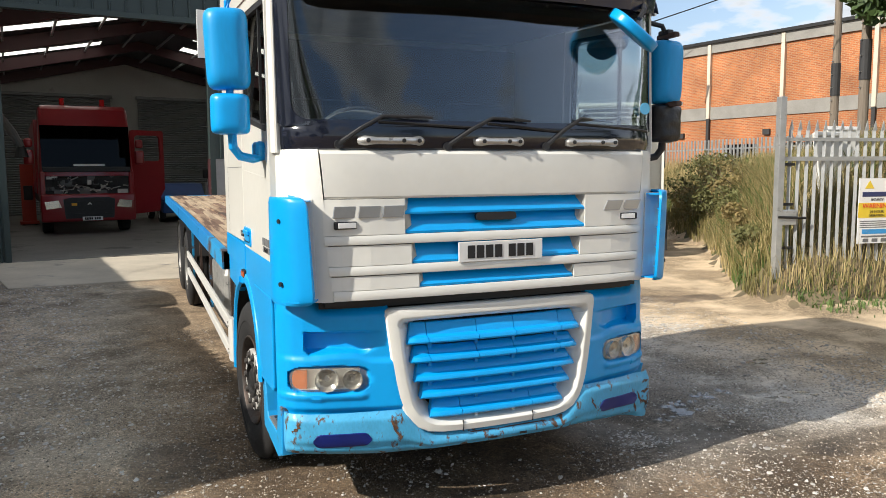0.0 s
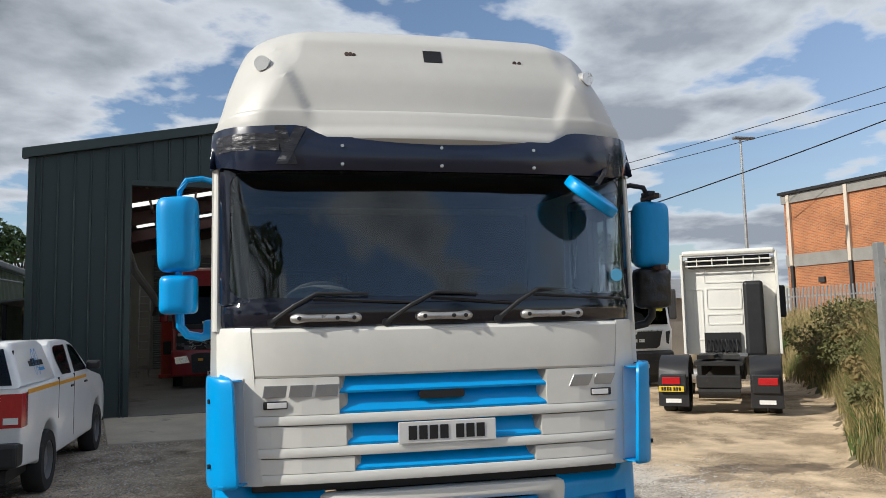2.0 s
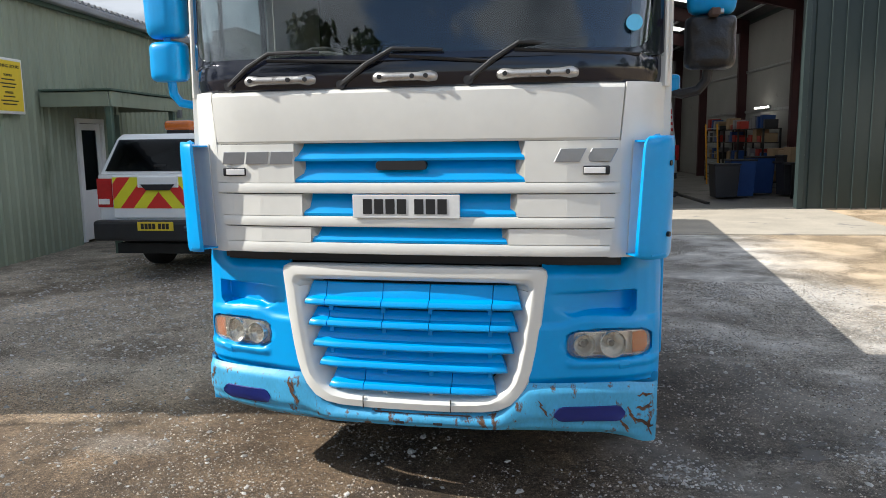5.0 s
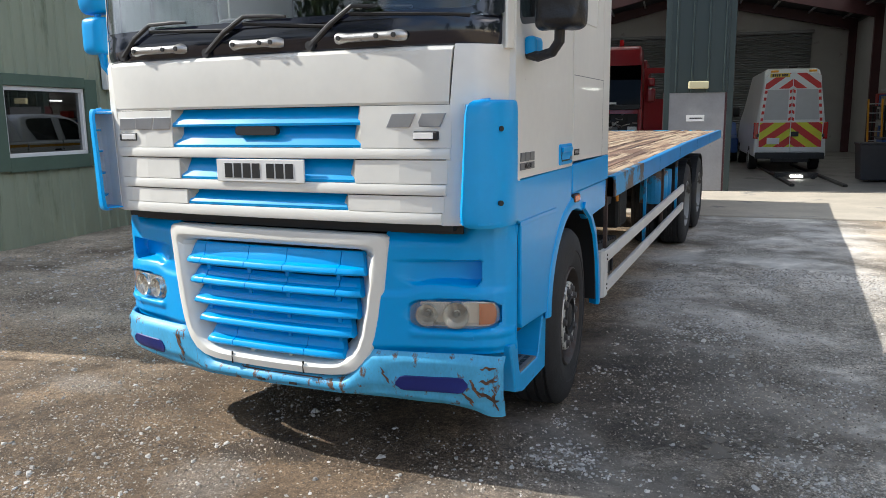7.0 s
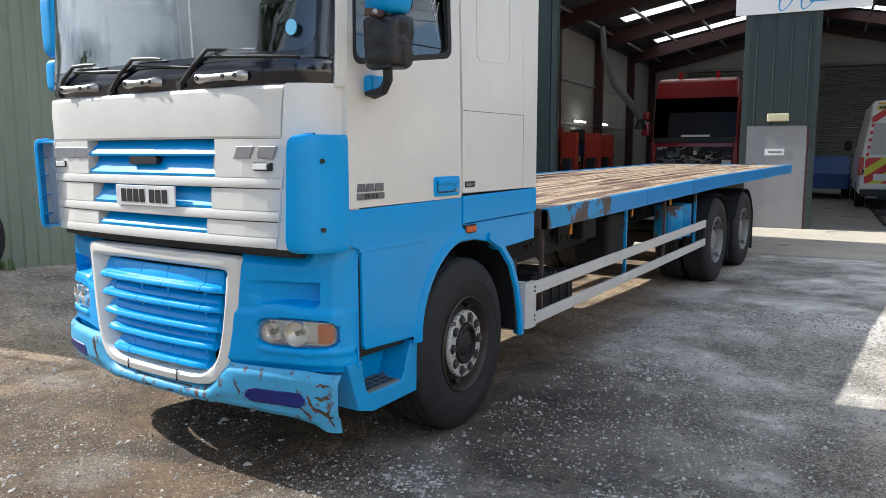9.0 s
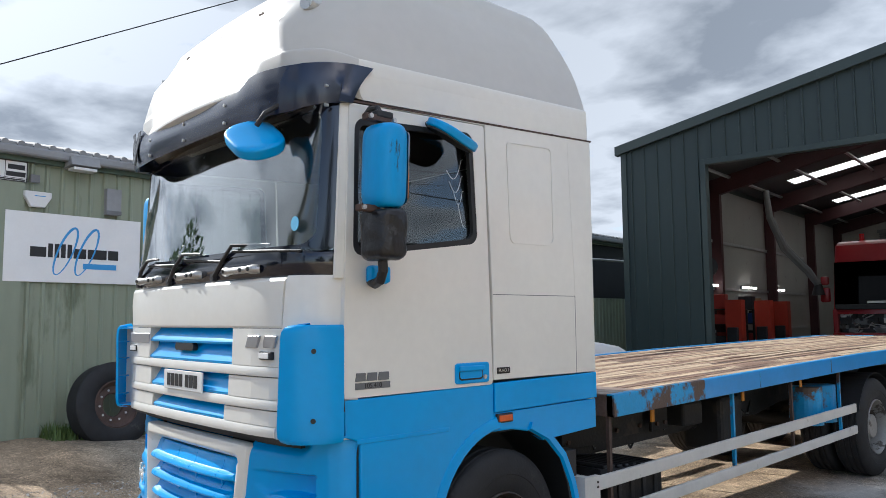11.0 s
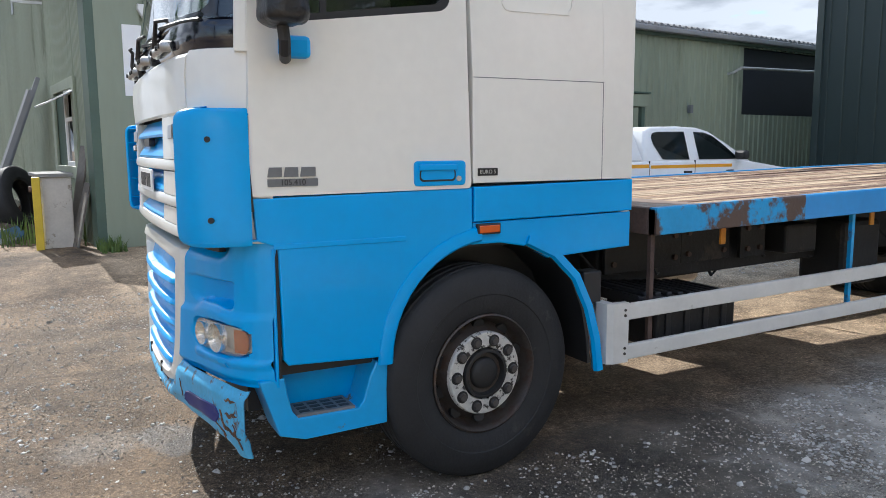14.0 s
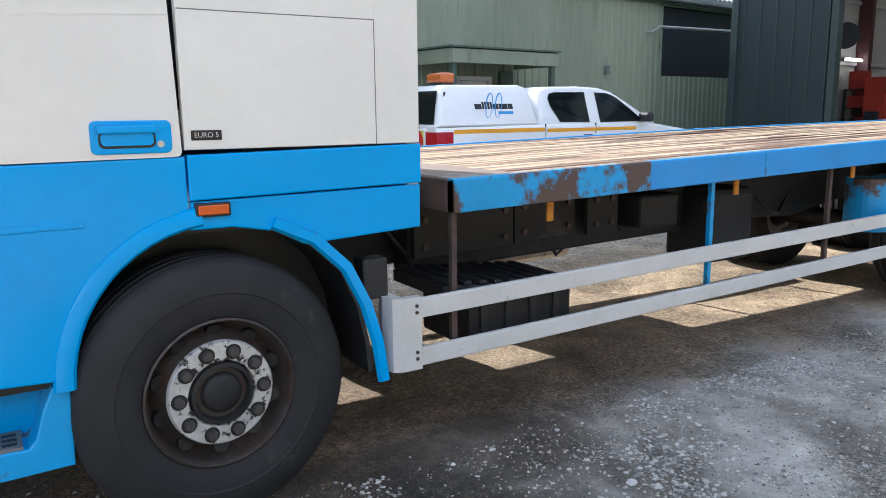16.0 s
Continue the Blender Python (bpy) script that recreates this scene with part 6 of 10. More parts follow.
# wheels
RINGW = mat("chipped_ring_paint", (0.58, 0.57, 0.54), 0.42, metal=0.3, var=0.2, scale=20, dirt=(0.03, 0.026, 0.023), dirt_at=0.545, dirt_scale=26, bump=0.15)
NUT = mat("greasy_nut", (0.06, 0.054, 0.05), 0.45, var=0.2, scale=20)
RIMGREY = mat("grey_rear_rim", (0.30, 0.295, 0.28), 0.5, metal=0.3, var=0.2, scale=6, dirt=(0.09, 0.08, 0.07), dirt_at=0.55, dirt_scale=6)
def wheel(x, y, z, s, front=True, r=0.535, name="wheel"):
    """A lorry wheel at the hub; s is the side on which its face shows."""
    wh = new(name)
    wh.parent = truck
    wh.matrix_local = pose(x, y, z)
    w = 0.31
    bm = bmesh.new()
    prof = [(0.30, -w / 2 + 0.02), (0.34, -w / 2), (0.43, -w / 2 - 0.004), (r - 0.03, -w / 2 + 0.012), (r - 0.006, -w / 2 + 0.035)]
    for g in (-0.09, -0.03, 0.03, 0.09):
        prof += [(r, g - 0.012), (r - 0.012, g - 0.006), (r - 0.012, g + 0.006), (r, g + 0.012)]
    prof += [(r - 0.006, w / 2 - 0.035), (r - 0.03, w / 2 - 0.012), (0.43, w / 2 + 0.004), (0.40, w / 2 + 0.006), (0.395, w / 2 + 0.002), (0.34, w / 2), (0.30, w / 2 - 0.02)]
    lathe(bm, [(a, s * b) for a, b in prof], 64)
    smooth(part("tyre", bm, RUBBER, wh, "worn black tyre"), 35)
    bm = bmesh.new()
    if front:
        prof = [(0.298, -0.12), (0.298, 0.10), (0.30, 0.145), (0.292, 0.15), (0.282, 0.135), (0.275, 0.10), (0.262, 0.06), (0.25, 0.05), (0.215, 0.10), (0.205, 0.118), (0.195, 0.125), (0.0, 0.12)]
    else:
        prof = [(0.298, -0.12), (0.298, 0.10), (0.30, 0.145), (0.292, 0.15), (0.280, 0.13), (0.27, 0.05), (0.262, -0.02), (0.23, -0.05), (0.19, -0.055), (0.15, -0.055), (0.14, -0.02), (0.13, 0.09), (0.12, 0.10), (0.0, 0.10)]
    lathe(bm, [(a, s * b) for a, b in prof], 48)
    smooth(part("rim", bm, STEELD if front else RIMGREY, wh, "dirty steel rim"), 35)
    for k in range(10):
        a = radians(36 * k + 18)
        if front:
            part("rim_hole", cyled((s * 0.062, 0.238 * math.cos(a), 0.238 * math.sin(a)), (s * 0.082, 0.232 * math.cos(a), 0.232 * math.sin(a)), 0.033, n=14), INKDARK, wh)
        b = radians(36 * k)
        px = 0.128 if front else -0.03
        cy, cz = 0.1675 * math.cos(b), 0.1675 * math.sin(b)
        if front:
            nut = part("wheel_nut", cyled((s * (px - 0.01), cy, cz), (s * 0.1425, cy, cz), 0.031, n=16), INKDARK, wh)
            part("nut_head", cyled((s * 0.138, cy, cz), (s * 0.158, cy, cz), 0.0225, 0.018, 10), NUT, nut)
        else:
            part("wheel_nut", cyled((s * (px - 0.01), cy, cz), (s * (px + 0.040), cy, cz), 0.026, 0.022, 10), NUT, wh)
    if front:
        bm = bmesh.new()
        lathe(bm, [(0.126, s * 0.116), (0.130, s * 0.136), (0.134, s * 0.140), (0.202, s * 0.140), (0.208, s * 0.134), (0.210, s * 0.116)], 48)
        smooth(part("nut_ring", bm, RINGW, wh, "silver wheel nut ring with chipped paint"), 40)
        bm = bmesh.new()
        lathe(bm, [(0.128, s * 0.118), (0.122, s * 0.150), (0.108, s * 0.152), (0.100, s * 0.122), (0.082, s * 0.118), (0.078, s * 0.136), (0.066, s * 0.146), (0.03, s * 0.150), (0.0, s * 0.151)], 36)
        smooth(part("hub", bm, CHASSIS, wh), 40)
    return wh


def bed_z(y):
    return 0.0225 * (min(y, 7.0) - 2.45) + 0.012 * max(y - 7.0, 0.0)


for s in (-1, 1):
    wheel(s * 1.05, 1.372, 0.532, s, True).matrix_local = pose(s * 1.05, 1.372, 0.532, 0, 0, 4)
    for y in (7.45, 8.95):
        wheel(s * 1.05, y, 0.525 + 0.0105 * (y - 1.5), s, False)
        wheel(s * 0.70, y, 0.525 + 0.0105 * (y - 1.5), s, False)

# flat bed
BLUEEDGE = mat("blue_bed_edge", (0.022, 0.27, 0.66), 0.36, var=0.08, scale=2.5, coat=0.2, dirt=(0.10, 0.07, 0.06), dirt_at=0.70, dirt_scale=5)
PLATEBROWN = mat("worn_brown_plate", (0.22, 0.16, 0.125), 0.55, var=0.25, scale=4, dirt=(0.33, 0.29, 0.25), dirt_at=0.58, dirt_scale=3)
B0, B1, BW = 2.42, 12.3, 1.245


def sloped(bm, lift=0.0):
    for v in bm.verts:
        v.co.z += bed_z(v.co.y) + lift
    return bm


DECK = 0.04             # the deck sits this much higher on its bearers


PLANK = mat("worn_bed_boards", (0.34, 0.235, 0.15), 0.78, var=0.45, scale=2.2, stretch=(7.0, 0.55, 1), bump=0.5, bscale=26, dirt=(0.12, 0.07, 0.048), dirt_at=0.50, dirt_scale=1.3)
PLANKB = mat("bleached_bed_boards", (0.42, 0.32, 0.215), 0.8, var=0.35, scale=2.2, stretch=(7.0, 0.5, 1), bump=0.5, bscale=26, dirt=(0.17, 0.10, 0.065), dirt_at=0.53, dirt_scale=1.3)
PLANKD = mat("oily_bed_boards", (0.20, 0.12, 0.08), 0.75, var=0.45, scale=2.2, stretch=(7.0, 0.55, 1), bump=0.5, bscale=26, dirt=(0.07, 0.045, 0.035), dirt_at=0.52, dirt_scale=1.3)
bed = new("bed")
bed.parent = truck
prng = random.Random(3)
nb_ = 26
bw = (2 * BW - 0.12) / nb_
for k in range(nb_):
    x0 = -BW + 0.06 + k * bw
    cuts = [B0 + 0.36 + prng.uniform(0, 0.05), *sorted(prng.uniform(B0 + 1.5, B1 - 1.5) for _ in range(3)), B1]
    for a, b in zip(cuts, cuts[1:]):
        if b - a < 0.5:
            b = a + 0.5
        lift = prng.uniform(0, 0.006)
        part("plank", sloped(boxed(x0 + 0.002, x0 + bw - 0.002, a, b - 0.004, 1.225, 1.258 + lift, 0.003, 1), DECK), prng.choice((PLANK, PLANK, PLANKB, PLANKB, PLANKD)), bed)
for s in (-1, 1):
    for ya, yb, mt, lb in ((B0, 3.62, BLUERUST, "flaking blue bed edge showing brown steel"), (3.62, B1, BLUEEDGE, "sky-blue steel bed edge")):
        bm = bmesh.new()
        m = max(6, int((yb - ya) * 4))
        rings = [[(s * x, ya + (yb - ya) * k / m, z) for x, z in ((BW - 0.06, 1.122), (BW - 0.004, 1.122), (BW, 1.127), (BW, 1.262), (BW - 0.004, 1.272), (BW - 0.055, 1.272), (BW - 0.06, 1.26))] for k in range(m + 1)]
        loft(bm, rings)
        part("side_rave", sloped(bm, DECK), mt, bed, lb)
    for y in (4.55, 6.1, 8.0, 9.9):
        part("weld_seam", sloped(boxed(*sorted((s * BW, s * (BW + 0.002))), y, y + 0.012, 1.135, 1.262), DECK), BLUERUST, bed)
part("front_plate", sloped(boxed(-BW + 0.06, BW - 0.06, B0 + 0.04, B0 + 0.40, 1.235, 1.268, 0.004), DECK), PLATEBROWN, bed, "bare brown steel plate at the head of the bed")
part("headboard_sill", sloped(boxed(-BW + 0.01, BW - 0.01, B0, B0 + 0.04, 1.12, 1.266, 0.004), DECK), RUST, bed)
part("tail_sill", sloped(boxed(-BW, BW, B1, B1 + 0.05, 1.12, 1.27, 0.004), DECK), BLUERUST, bed)
for k in range(22):
    y = B0 + 0.3 + k * 0.45
    part("cross_bearer", sloped(boxed(-BW + 0.07, BW - 0.07, y, y + 0.06, 1.13, 1.22), DECK), CHASSIS, bed)
for s in (-1, 1):
    P("chassis_rail", sloped(boxed(*sorted((s * 0.37, s * 0.45)), 1.2, B1 - 0.1, 0.80, 1.12)), CHASSIS)
    for y in (2.44, 4.17, 5.3, 6.45):
        P("guard_post", boxed(*sorted((s * 1.158, s * 1.184)), y, y + 0.028, 0.56, 1.17 + bed_z(y)), BLUERUST if y in (4.17, 6.45) else RUST)
    gd = P("side_guard", sloped(boxed(*sorted((s * 1.205, s * 1.235)), 2.245, 6.75, 0.715, 0.805, 0.008)), ALRAIL, "pale grey side under-run rails")
    part("rail", sloped(boxed(*sorted((s * 1.205, s * 1.235)), 2.245, 6.75, 0.495, 0.58, 0.008)), ALRAIL, gd)
    part("end_cap", prismed([(s * 1.09, 2.115), (s * 1.15, 2.10), (s * 1.22, 2.115), (s * 1.238, 2.15), (s * 1.238, 2.25), (s * 1.20, 2.25), (s * 1.20, 2.17), (s * 1.09, 2.16)], 0.48, 0.81, "z"), ALRAIL, gd)
    for z in (0.53, 0.56, 0.74, 0.77):
        part("rivet", cyled((s * 1.236, 2.225, z), (s * 1.243, 2.225, z), 0.008, n=8), STEELD, gd)
P("front_axle", cyled((-1.0, 1.365, 0.5), (1.0, 1.365, 0.5), 0.07), CHASSIS)
for y in (7.45, 8.95):
    P("rear_axle", cyled((-0.9, y, 0.58), (0.9, y, 0.58), 0.09), CHASSIS)
P("engine_block", boxed(-0.36, 0.36, 0.5, 2.3, 0.65, 1.15, 0.05), CHASSIS)
bt = P("battery_box", boxed(0.62, 1.08, 2.60, 3.24, 0.46, 0.70, 0.02), CHASSIS, "black battery box")
lid = part("lid", prismed([(2.44, 0.74), (3.26, 0.70), (3.26, 0.74), (2.44, 0.80)], 0.60, 1.10, "x", bevel=0.008), BLACKP, bt, "ribbed black plastic lid")
for k in range(9):
    y = 2.47 + 0.087 * k
    part("rib", boxed(0.60, 1.11, y, y + 0.045, 0.795 - 0.0075 * k, 0.822 - 0.0075 * k, 0.010), BLACKP, lid)
for k in range(4):
    part("rib", boxed(1.076, 1.094, 2.66 + 0.15 * k, 2.70 + 0.15 * k, 0.48, 0.69, 0.005), BLACKP, bt)
P("air_box", boxed(1.04, 1.14, 2.02, 2.14, 0.80, 0.98, 0.01), BLACKP)
P("fuel_tank", boxed(-1.12, -0.6, 3.52, 4.72, 0.42, 1.04, 0.08, 3), ALLOY)
# unseen left-side box, placed to cut off low sun under the bed
P("unseen_side_box", boxed(-1.10, -0.6, 2.30, 3.02, 0.45, 1.02, 0.05), CHASSIS)
for y in (6.18, 6.52):
    P("air_tank", cyled((0.95, y, 0.72), (0.95, y, 1.1), 0.16, n=24), BLUERUST, "blue painted air tank")
for y0, y1, x in ((2.50, 3.12, 0.70), (3.16, 3.60, 0.66), (3.64, 3.88, 0.72)):
    pl = P("chassis_plate", sloped(boxed(x, x + 0.03, y0, y1, 0.86, 1.13, 0.004)), CHASSIS, "bolted dark chassis plate")
    for y in (y0 + 0.06, y1 - 0.06):
        for z in (0.92, 1.06):
            part("bolt", sloped(cyled((x + 0.028, y, z), (x + 0.05, y, z), 0.018, n=8)), RUST, pl)
P("chassis_box", sloped(boxed(0.44, 0.62, 2.52, 4.95, 0.76, 1.10, 0.02)), CHASSIS, "dark box along the chassis rail")
P("mud_box", boxed(0.48, 0.86, 4.58, 5.0, 0.62, 1.10, 0.04), CHASSIS)
P("lift_frame", prismed([(4.0, 1.12), (6.7, 1.12), (6.7, 0.92), (5.9, 0.80), (4.4, 0.86)], 0.46, 0.54, "x", bevel=0.01), CHASSIS)
for k in range(7):
    y = 2.40 + 0.5 * k
    P("air_hose", tubed([(0.50 + 0.05 * (k % 2), y, 1.05), (0.62, y + 0.12, 0.86 - 0.05 * (k % 3)), (0.56, y + 0.30, 0.84), (0.52, y + 0.48, 1.02)], 0.012, 6), BLACKP)
STRAP = mat("orange_strap", (0.55, 0.21, 0.015), 0.7, var=0.2, scale=20)
for y, z in ((3.02, 0.10), (4.42, 0.09), (5.6, 0.08)):
    P("ratchet_strap", boxed(1.13, 1.145, y, y + 0.04, 1.15 - z + bed_z(y), 1.17 + bed_z(y), 0.003), STRAP, "orange strap end hanging under the bed")
P("valve_box", boxed(0.56, 0.84, 3.98, 4.30, 0.90, 1.10, 0.02), CHASSIS)
for y in (7.45, 8.95):
    for s in (-1, 1):
        bm = bmesh.new()
        lathe(bm, [(0.58, s * 0.60), (0.585, s * 0.60), (0.585, s * 1.2), (0.58, s * 1.2)], 16, 0, y, 0.6, 20, 160)
        P("rear_mudguard", bm, BLACKP)
    P("mud_flap", boxed(0.62, 1.18, y + 0.66, y + 0.675, 0.25, 0.85), BLACKP)


# ---- the other vehicles ----
def side_body(bm, outline, half, z_tuck=None, tuck=0.0, bevel=0.04, shape=None):
    """A body from a side outline (y, z), drawn across; shape(y, z) narrows the half width."""
    sides = []
    for s in (-1, 1):
        sides.append([bm.verts.new((s * half * (shape(y, z) if shape else 1.0), y, z)) for y, z in outline])
    fs = [bm.faces.new(sides[0]), bm.faces.new(sides[1][::-1])]
    n = len(outline)
    for k in range(n):
        j = (k + 1) % n
        fs.append(bm.faces.new((sides[0][k], sides[0][j], sides[1][j], sides[1][k])))
    bmesh.ops.recalc_face_normals(bm, faces=fs)
    if bevel:
        es = list({e for f in fs[:2] for e in f.edges})
        bmesh.ops.bevel(bm, geom=es, offset=bevel, segments=3, affect="EDGES", profile=0.5)
    bmesh.ops.triangulate(bm, faces=[f for f in bm.faces if len(f.verts) > 4])
    return bm


def road_wheel(par, x, y, z, s, r=0.38, w=0.25, rim=SILVER, spokes=6):
    wh = new("wheel")
    wh.parent = par
    wh.matrix_local = pose(x, y, z)
    bm = bmesh.new()
    lathe(bm, [(r * 0.62, s * -w / 2), (r * 0.95, s * -w / 2), (r, s * -w * 0.38), (r, s * w * 0.38), (r * 0.95, s * w / 2), (r * 0.64, s * w / 2), (r * 0.62, s * w * 0.42)], 32)
    smooth(part("tyre", bm, RUBBER, wh), 35)
    bm = bmesh.new()
    lathe(bm, [(r * 0.63, s * -w * 0.3), (r * 0.63, s * w * 0.45), (r * 0.58, s * w * 0.46), (r * 0.55, s * w * 0.2), (r * 0.3, s * w * 0.22), (r * 0.18, s * w * 0.36), (0.0, s * w * 0.36)], 28)
    smooth(part("rim", bm, rim, wh), 40)
    return wh


def clip_poly(poly, a, b, c):
    """Keep the part of a polygon where a*u + b*v >= c."""
    out = []
    for i, p in enumerate(poly):
        q = poly[(i + 1) % len(poly)]
        dp, dq = a * p[0] + b * p[1] - c, a * q[0] + b * q[1] - c
        if dp >= 0:
            out.append(p)
        if dp * dq < 0:
            t = dp / (dp - dq)
            out.append((p[0] + (q[0] - p[0]) * t, p[1] + (q[1] - p[1]) * t))
    return out


def chevrons(par, outline, y, pitch, slope=0.9, base=None, start=0.0, cx=0.0):
    """Red stripes over a half outline (u from the middle, z), mirrored about cx and falling outwards; faces -y."""
    zt = max(z for u, z in outline)
    zb = min(z for u, z in outline)
    wide = max(u for u, z in outline)
    for s in (-1, 1):
        if base:
            part("base_panel", prismed([(cx + s * u, z) for u, z in outline], y, y + 0.004, "y"), base, par)
        k, c = 0, zb + start
        while c < zt + slope * wide:
            q = clip_poly(clip_poly(outline, slope, 1, c), -slope, -1, -(c + pitch / 2))
            if len(q) > 2:
                part("red_stripe", prismed([(cx + s * u, z) for u, z in q], y - 0.003, y - 0.001, "y"), REDHI, par)
            c += pitch


LOGOBLUE = mat("logo_blue", (0.05, 0.30, 0.65), 0.45)


def logo(par, m, w, name="logo"):
    """A plain stand-in: a row of dark bars with two blue loops, in the local xz plane facing -y."""
    lg = new(name)
    lg.parent = par
    lg.matrix_local = m
    h = w * 0.155
    x = -w / 2
    for k, (bw, bh) in enumerate(((0.17, 0.72), (0.05, 1.0), (0.05, 1.0), (0.05, 1.0), (0.05, 1.0), (0.14, 0.72), (0.22, 0.72), (0.12, 0.72))):
        part("bar", boxed(x, x + bw * w, -0.004, 0.001, -h / 2, -h / 2 + h * bh), INKDARK, lg)
        x += (bw + 0.02) * w
    part("bar", boxed(w * 0.08, w * 0.47, -0.004, 0.001, -h * 1.25, -h * 0.85), LOGOBLUE, lg)
    for cx, tilt in ((-0.12, 0.30), (0.12, 0.30)):
        pts = []
        for i in range(25):
            a = 2 * math.pi * i / 24
            u, v = 0.085 * math.cos(a), 0.33 * math.sin(a)
            pts.append(((cx * w + w * (u + tilt * v)), -0.005, w * v * 0.82))
        bm = bmesh.new()
        tube(bm, pts, [w * (0.005 + 0.009 * abs(math.sin(math.pi * i / 24 + 0.6))) for i in range(25)], 6)
        for vtx in bm.verts:
            vtx.co.y = -0.004 + (vtx.co.y + 0.005) * 0.1
        part("loop", bm, LOGOBLUE, lg)
    return lg


PICKGLASS = glass_mat("pickup_glass", (0.24, 0.27, 0.27))


def build_pickup():
    t = thing("pickup_truck", "white pickup with canopy, orange beacon and red and yellow chevrons", "pickup", pose(-4.53, 5.22, 0.055, 0, 0, 2.6) @ Matrix.Diagonal((0.93, 1, 1, 1)))
    # lower body with wheel arches cut into the outline; rear at y = 0
    def arch(cy, r=0.45, n=8):
        return [(cy - r * math.cos(math.pi * i / n), 0.42 + r * math.sin(math.pi * i / n)) for i in range(n + 1)]
    out = [(0.0, 0.74), (0.0, 1.36), (1.6, 1.375), (2.5, 1.38), (3.7, 1.37), (4.7, 1.24), (5.18, 1.08), (5.30, 0.80), (5.28, 0.45), (4.90, 0.42)]
    out += arch(4.40)[::-1] + [(3.9, 0.40), (1.75, 0.40)] + arch(1.27)[::-1] + [(0.75, 0.45), (0.1, 0.5)]
    bm = side_body(bmesh.new(), out, 0.925, bevel=0.05, shape=lambda y, z: 1.0 if y < 4.6 else 1.0 - 0.10 * (y - 4.6))
    smooth(part("body", bm, WHITEV, t, "white painted body"), 40)
    # cabin
    def green(y, z):
        return 1.0 - 0.16 * max(z - 1.36, 0) / 0.49
    bm = side_body(bmesh.new(), [(1.64, 1.34), (1.66, 1.6), (1.72, 1.80), (1.86, 1.86), (2.4, 1.87), (2.80, 1.855), (3.05, 1.80), (3.40, 1.62), (3.88, 1.35)], 0.90, bevel=0.05, shape=green)
    cabn = smooth(part("cabin", bm, WHITEV, t), 40)
    for s in (-1, 1):
        for pts in ([(1.98, 1.40), (1.85, 1.60), (1.82, 1.71), (1.86, 1.77), (1.96, 1.79), (2.50, 1.795), (2.52, 1.39)], [(2.72, 1.39), (2.69, 1.79), (2.92, 1.782), (3.08, 1.735), (3.32, 1.585), (3.55, 1.42), (3.55, 1.39)]):
            bm = bmesh.new()
            vs = [bm.verts.new((s * (0.90 * green(y, z) + 0.004), y, z)) for y, z in pts]
            bm.faces.new(vs)
            bmesh.ops.solidify(bm, geom=bm.faces[:], thickness=0.004)
            part("side_window", bm, PICKGLASS, cabn)
        part("door_seam", boxed(*sorted((s * 0.905, s * 0.929)), 2.605, 2.613, 0.52, 1.38), INKDARK, t)
        part("door_seam", boxed(*sorted((s * 0.905, s * 0.929)), 1.70, 1.708, 0.85, 1.38), INKDARK, t)
        for y in (2.38, 3.28):
            part("door_handle", boxed(*sorted((s * 0.92, s * 0.945)), y, y + 0.16, 1.20, 1.23, 0.008), BLACKP, t)
        mi = part("door_mirror", boxed(*sorted((s * 0.90, s * 1.12)), 3.46, 3.58, 1.38, 1.52, 0.04), BLACKP, t)
        part("line", boxed(*sorted((s * 0.924, s * 0.929)), 0.25, 1.69, 1.285, 1.335), ORANGE, t, "orange reflective line")
        part("line", boxed(*sorted((s * 0.924, s * 0.929)), 1.73, 3.4, 1.275, 1.32), ORANGE, t)
        for y in (1.27, 4.40):
            # alloy rims in dark grey: the shade on them put into the colour
            road_wheel(t, s * 0.80, y, 0.385, s, rim=GREYP)
        # tail lamp wraps the corner
        tl = part("tail_lamp", prismed([(s * 0.70, -0.02), (s * 0.93, 0.0), (s * 0.94, 0.12), (s * 0.93, 0.24), (s * 0.91, 0.24), (s * 0.70, 0.02)], 0.94, 1.31, "z"), REDLENS, t, "red tail lamp")
        part("lens", boxed(*sorted((s * 0.74, s * 0.90)), -0.03, -0.02, 0.98, 1.05), PLATEW, tl)
    part("windscreen", prismed([(3.12, 1.765), (3.84, 1.38), (3.86, 1.38), (3.14, 1.785)], -0.70, 0.70, "x"), DARKGLASS, cabn)
    # canopy
    def can(y, z):
        return 1.0 - 0.23 * max(z - 1.36, 0) / 0.52
    bm = side_body(bmesh.new(), [(0.03, 1.365), (0.20, 1.82), (0.28, 1.87), (1.42, 1.88), (1.55, 1.84), (1.62, 1.365)], 0.915, bevel=0.06, shape=can)
    cn = smooth(part("canopy", bm, WHITEV, t, "white hardtop canopy"), 40)
    bm = bmesh.new()
    vs = [bm.verts.new(p) for p in ((-0.81, 0.030, 1.40), (0.81, 0.030, 1.40), (0.66, 0.175, 1.80), (-0.66, 0.175, 1.80))]
    bm.faces.new(vs)
    bmesh.ops.solidify(bm, geom=bm.faces[:], thickness=0.015)
    part("rear_window", bm, DARKGLASS, cn, "dark rear window")
    # black sheet stands for the dark inside of the canopy
    part("rear_window_backing", prismed([(0.09, 1.41), (0.22, 1.78), (0.24, 1.78), (0.11, 1.41)], -0.76, 0.76, "x"), INKDARK, cn)
    part("handle", boxed(-0.09, 0.09, 0.035, 0.08, 1.45, 1.48, 0.008), BLACKP, cn)
    for s, rz in ((1, 90), (-1, -90)):
        logo(cn, pose(s * 0.812, 0.93, 1.62, 0, 0, rz) @ pose(0, 0, 0, -22, 0, 0), 0.60)
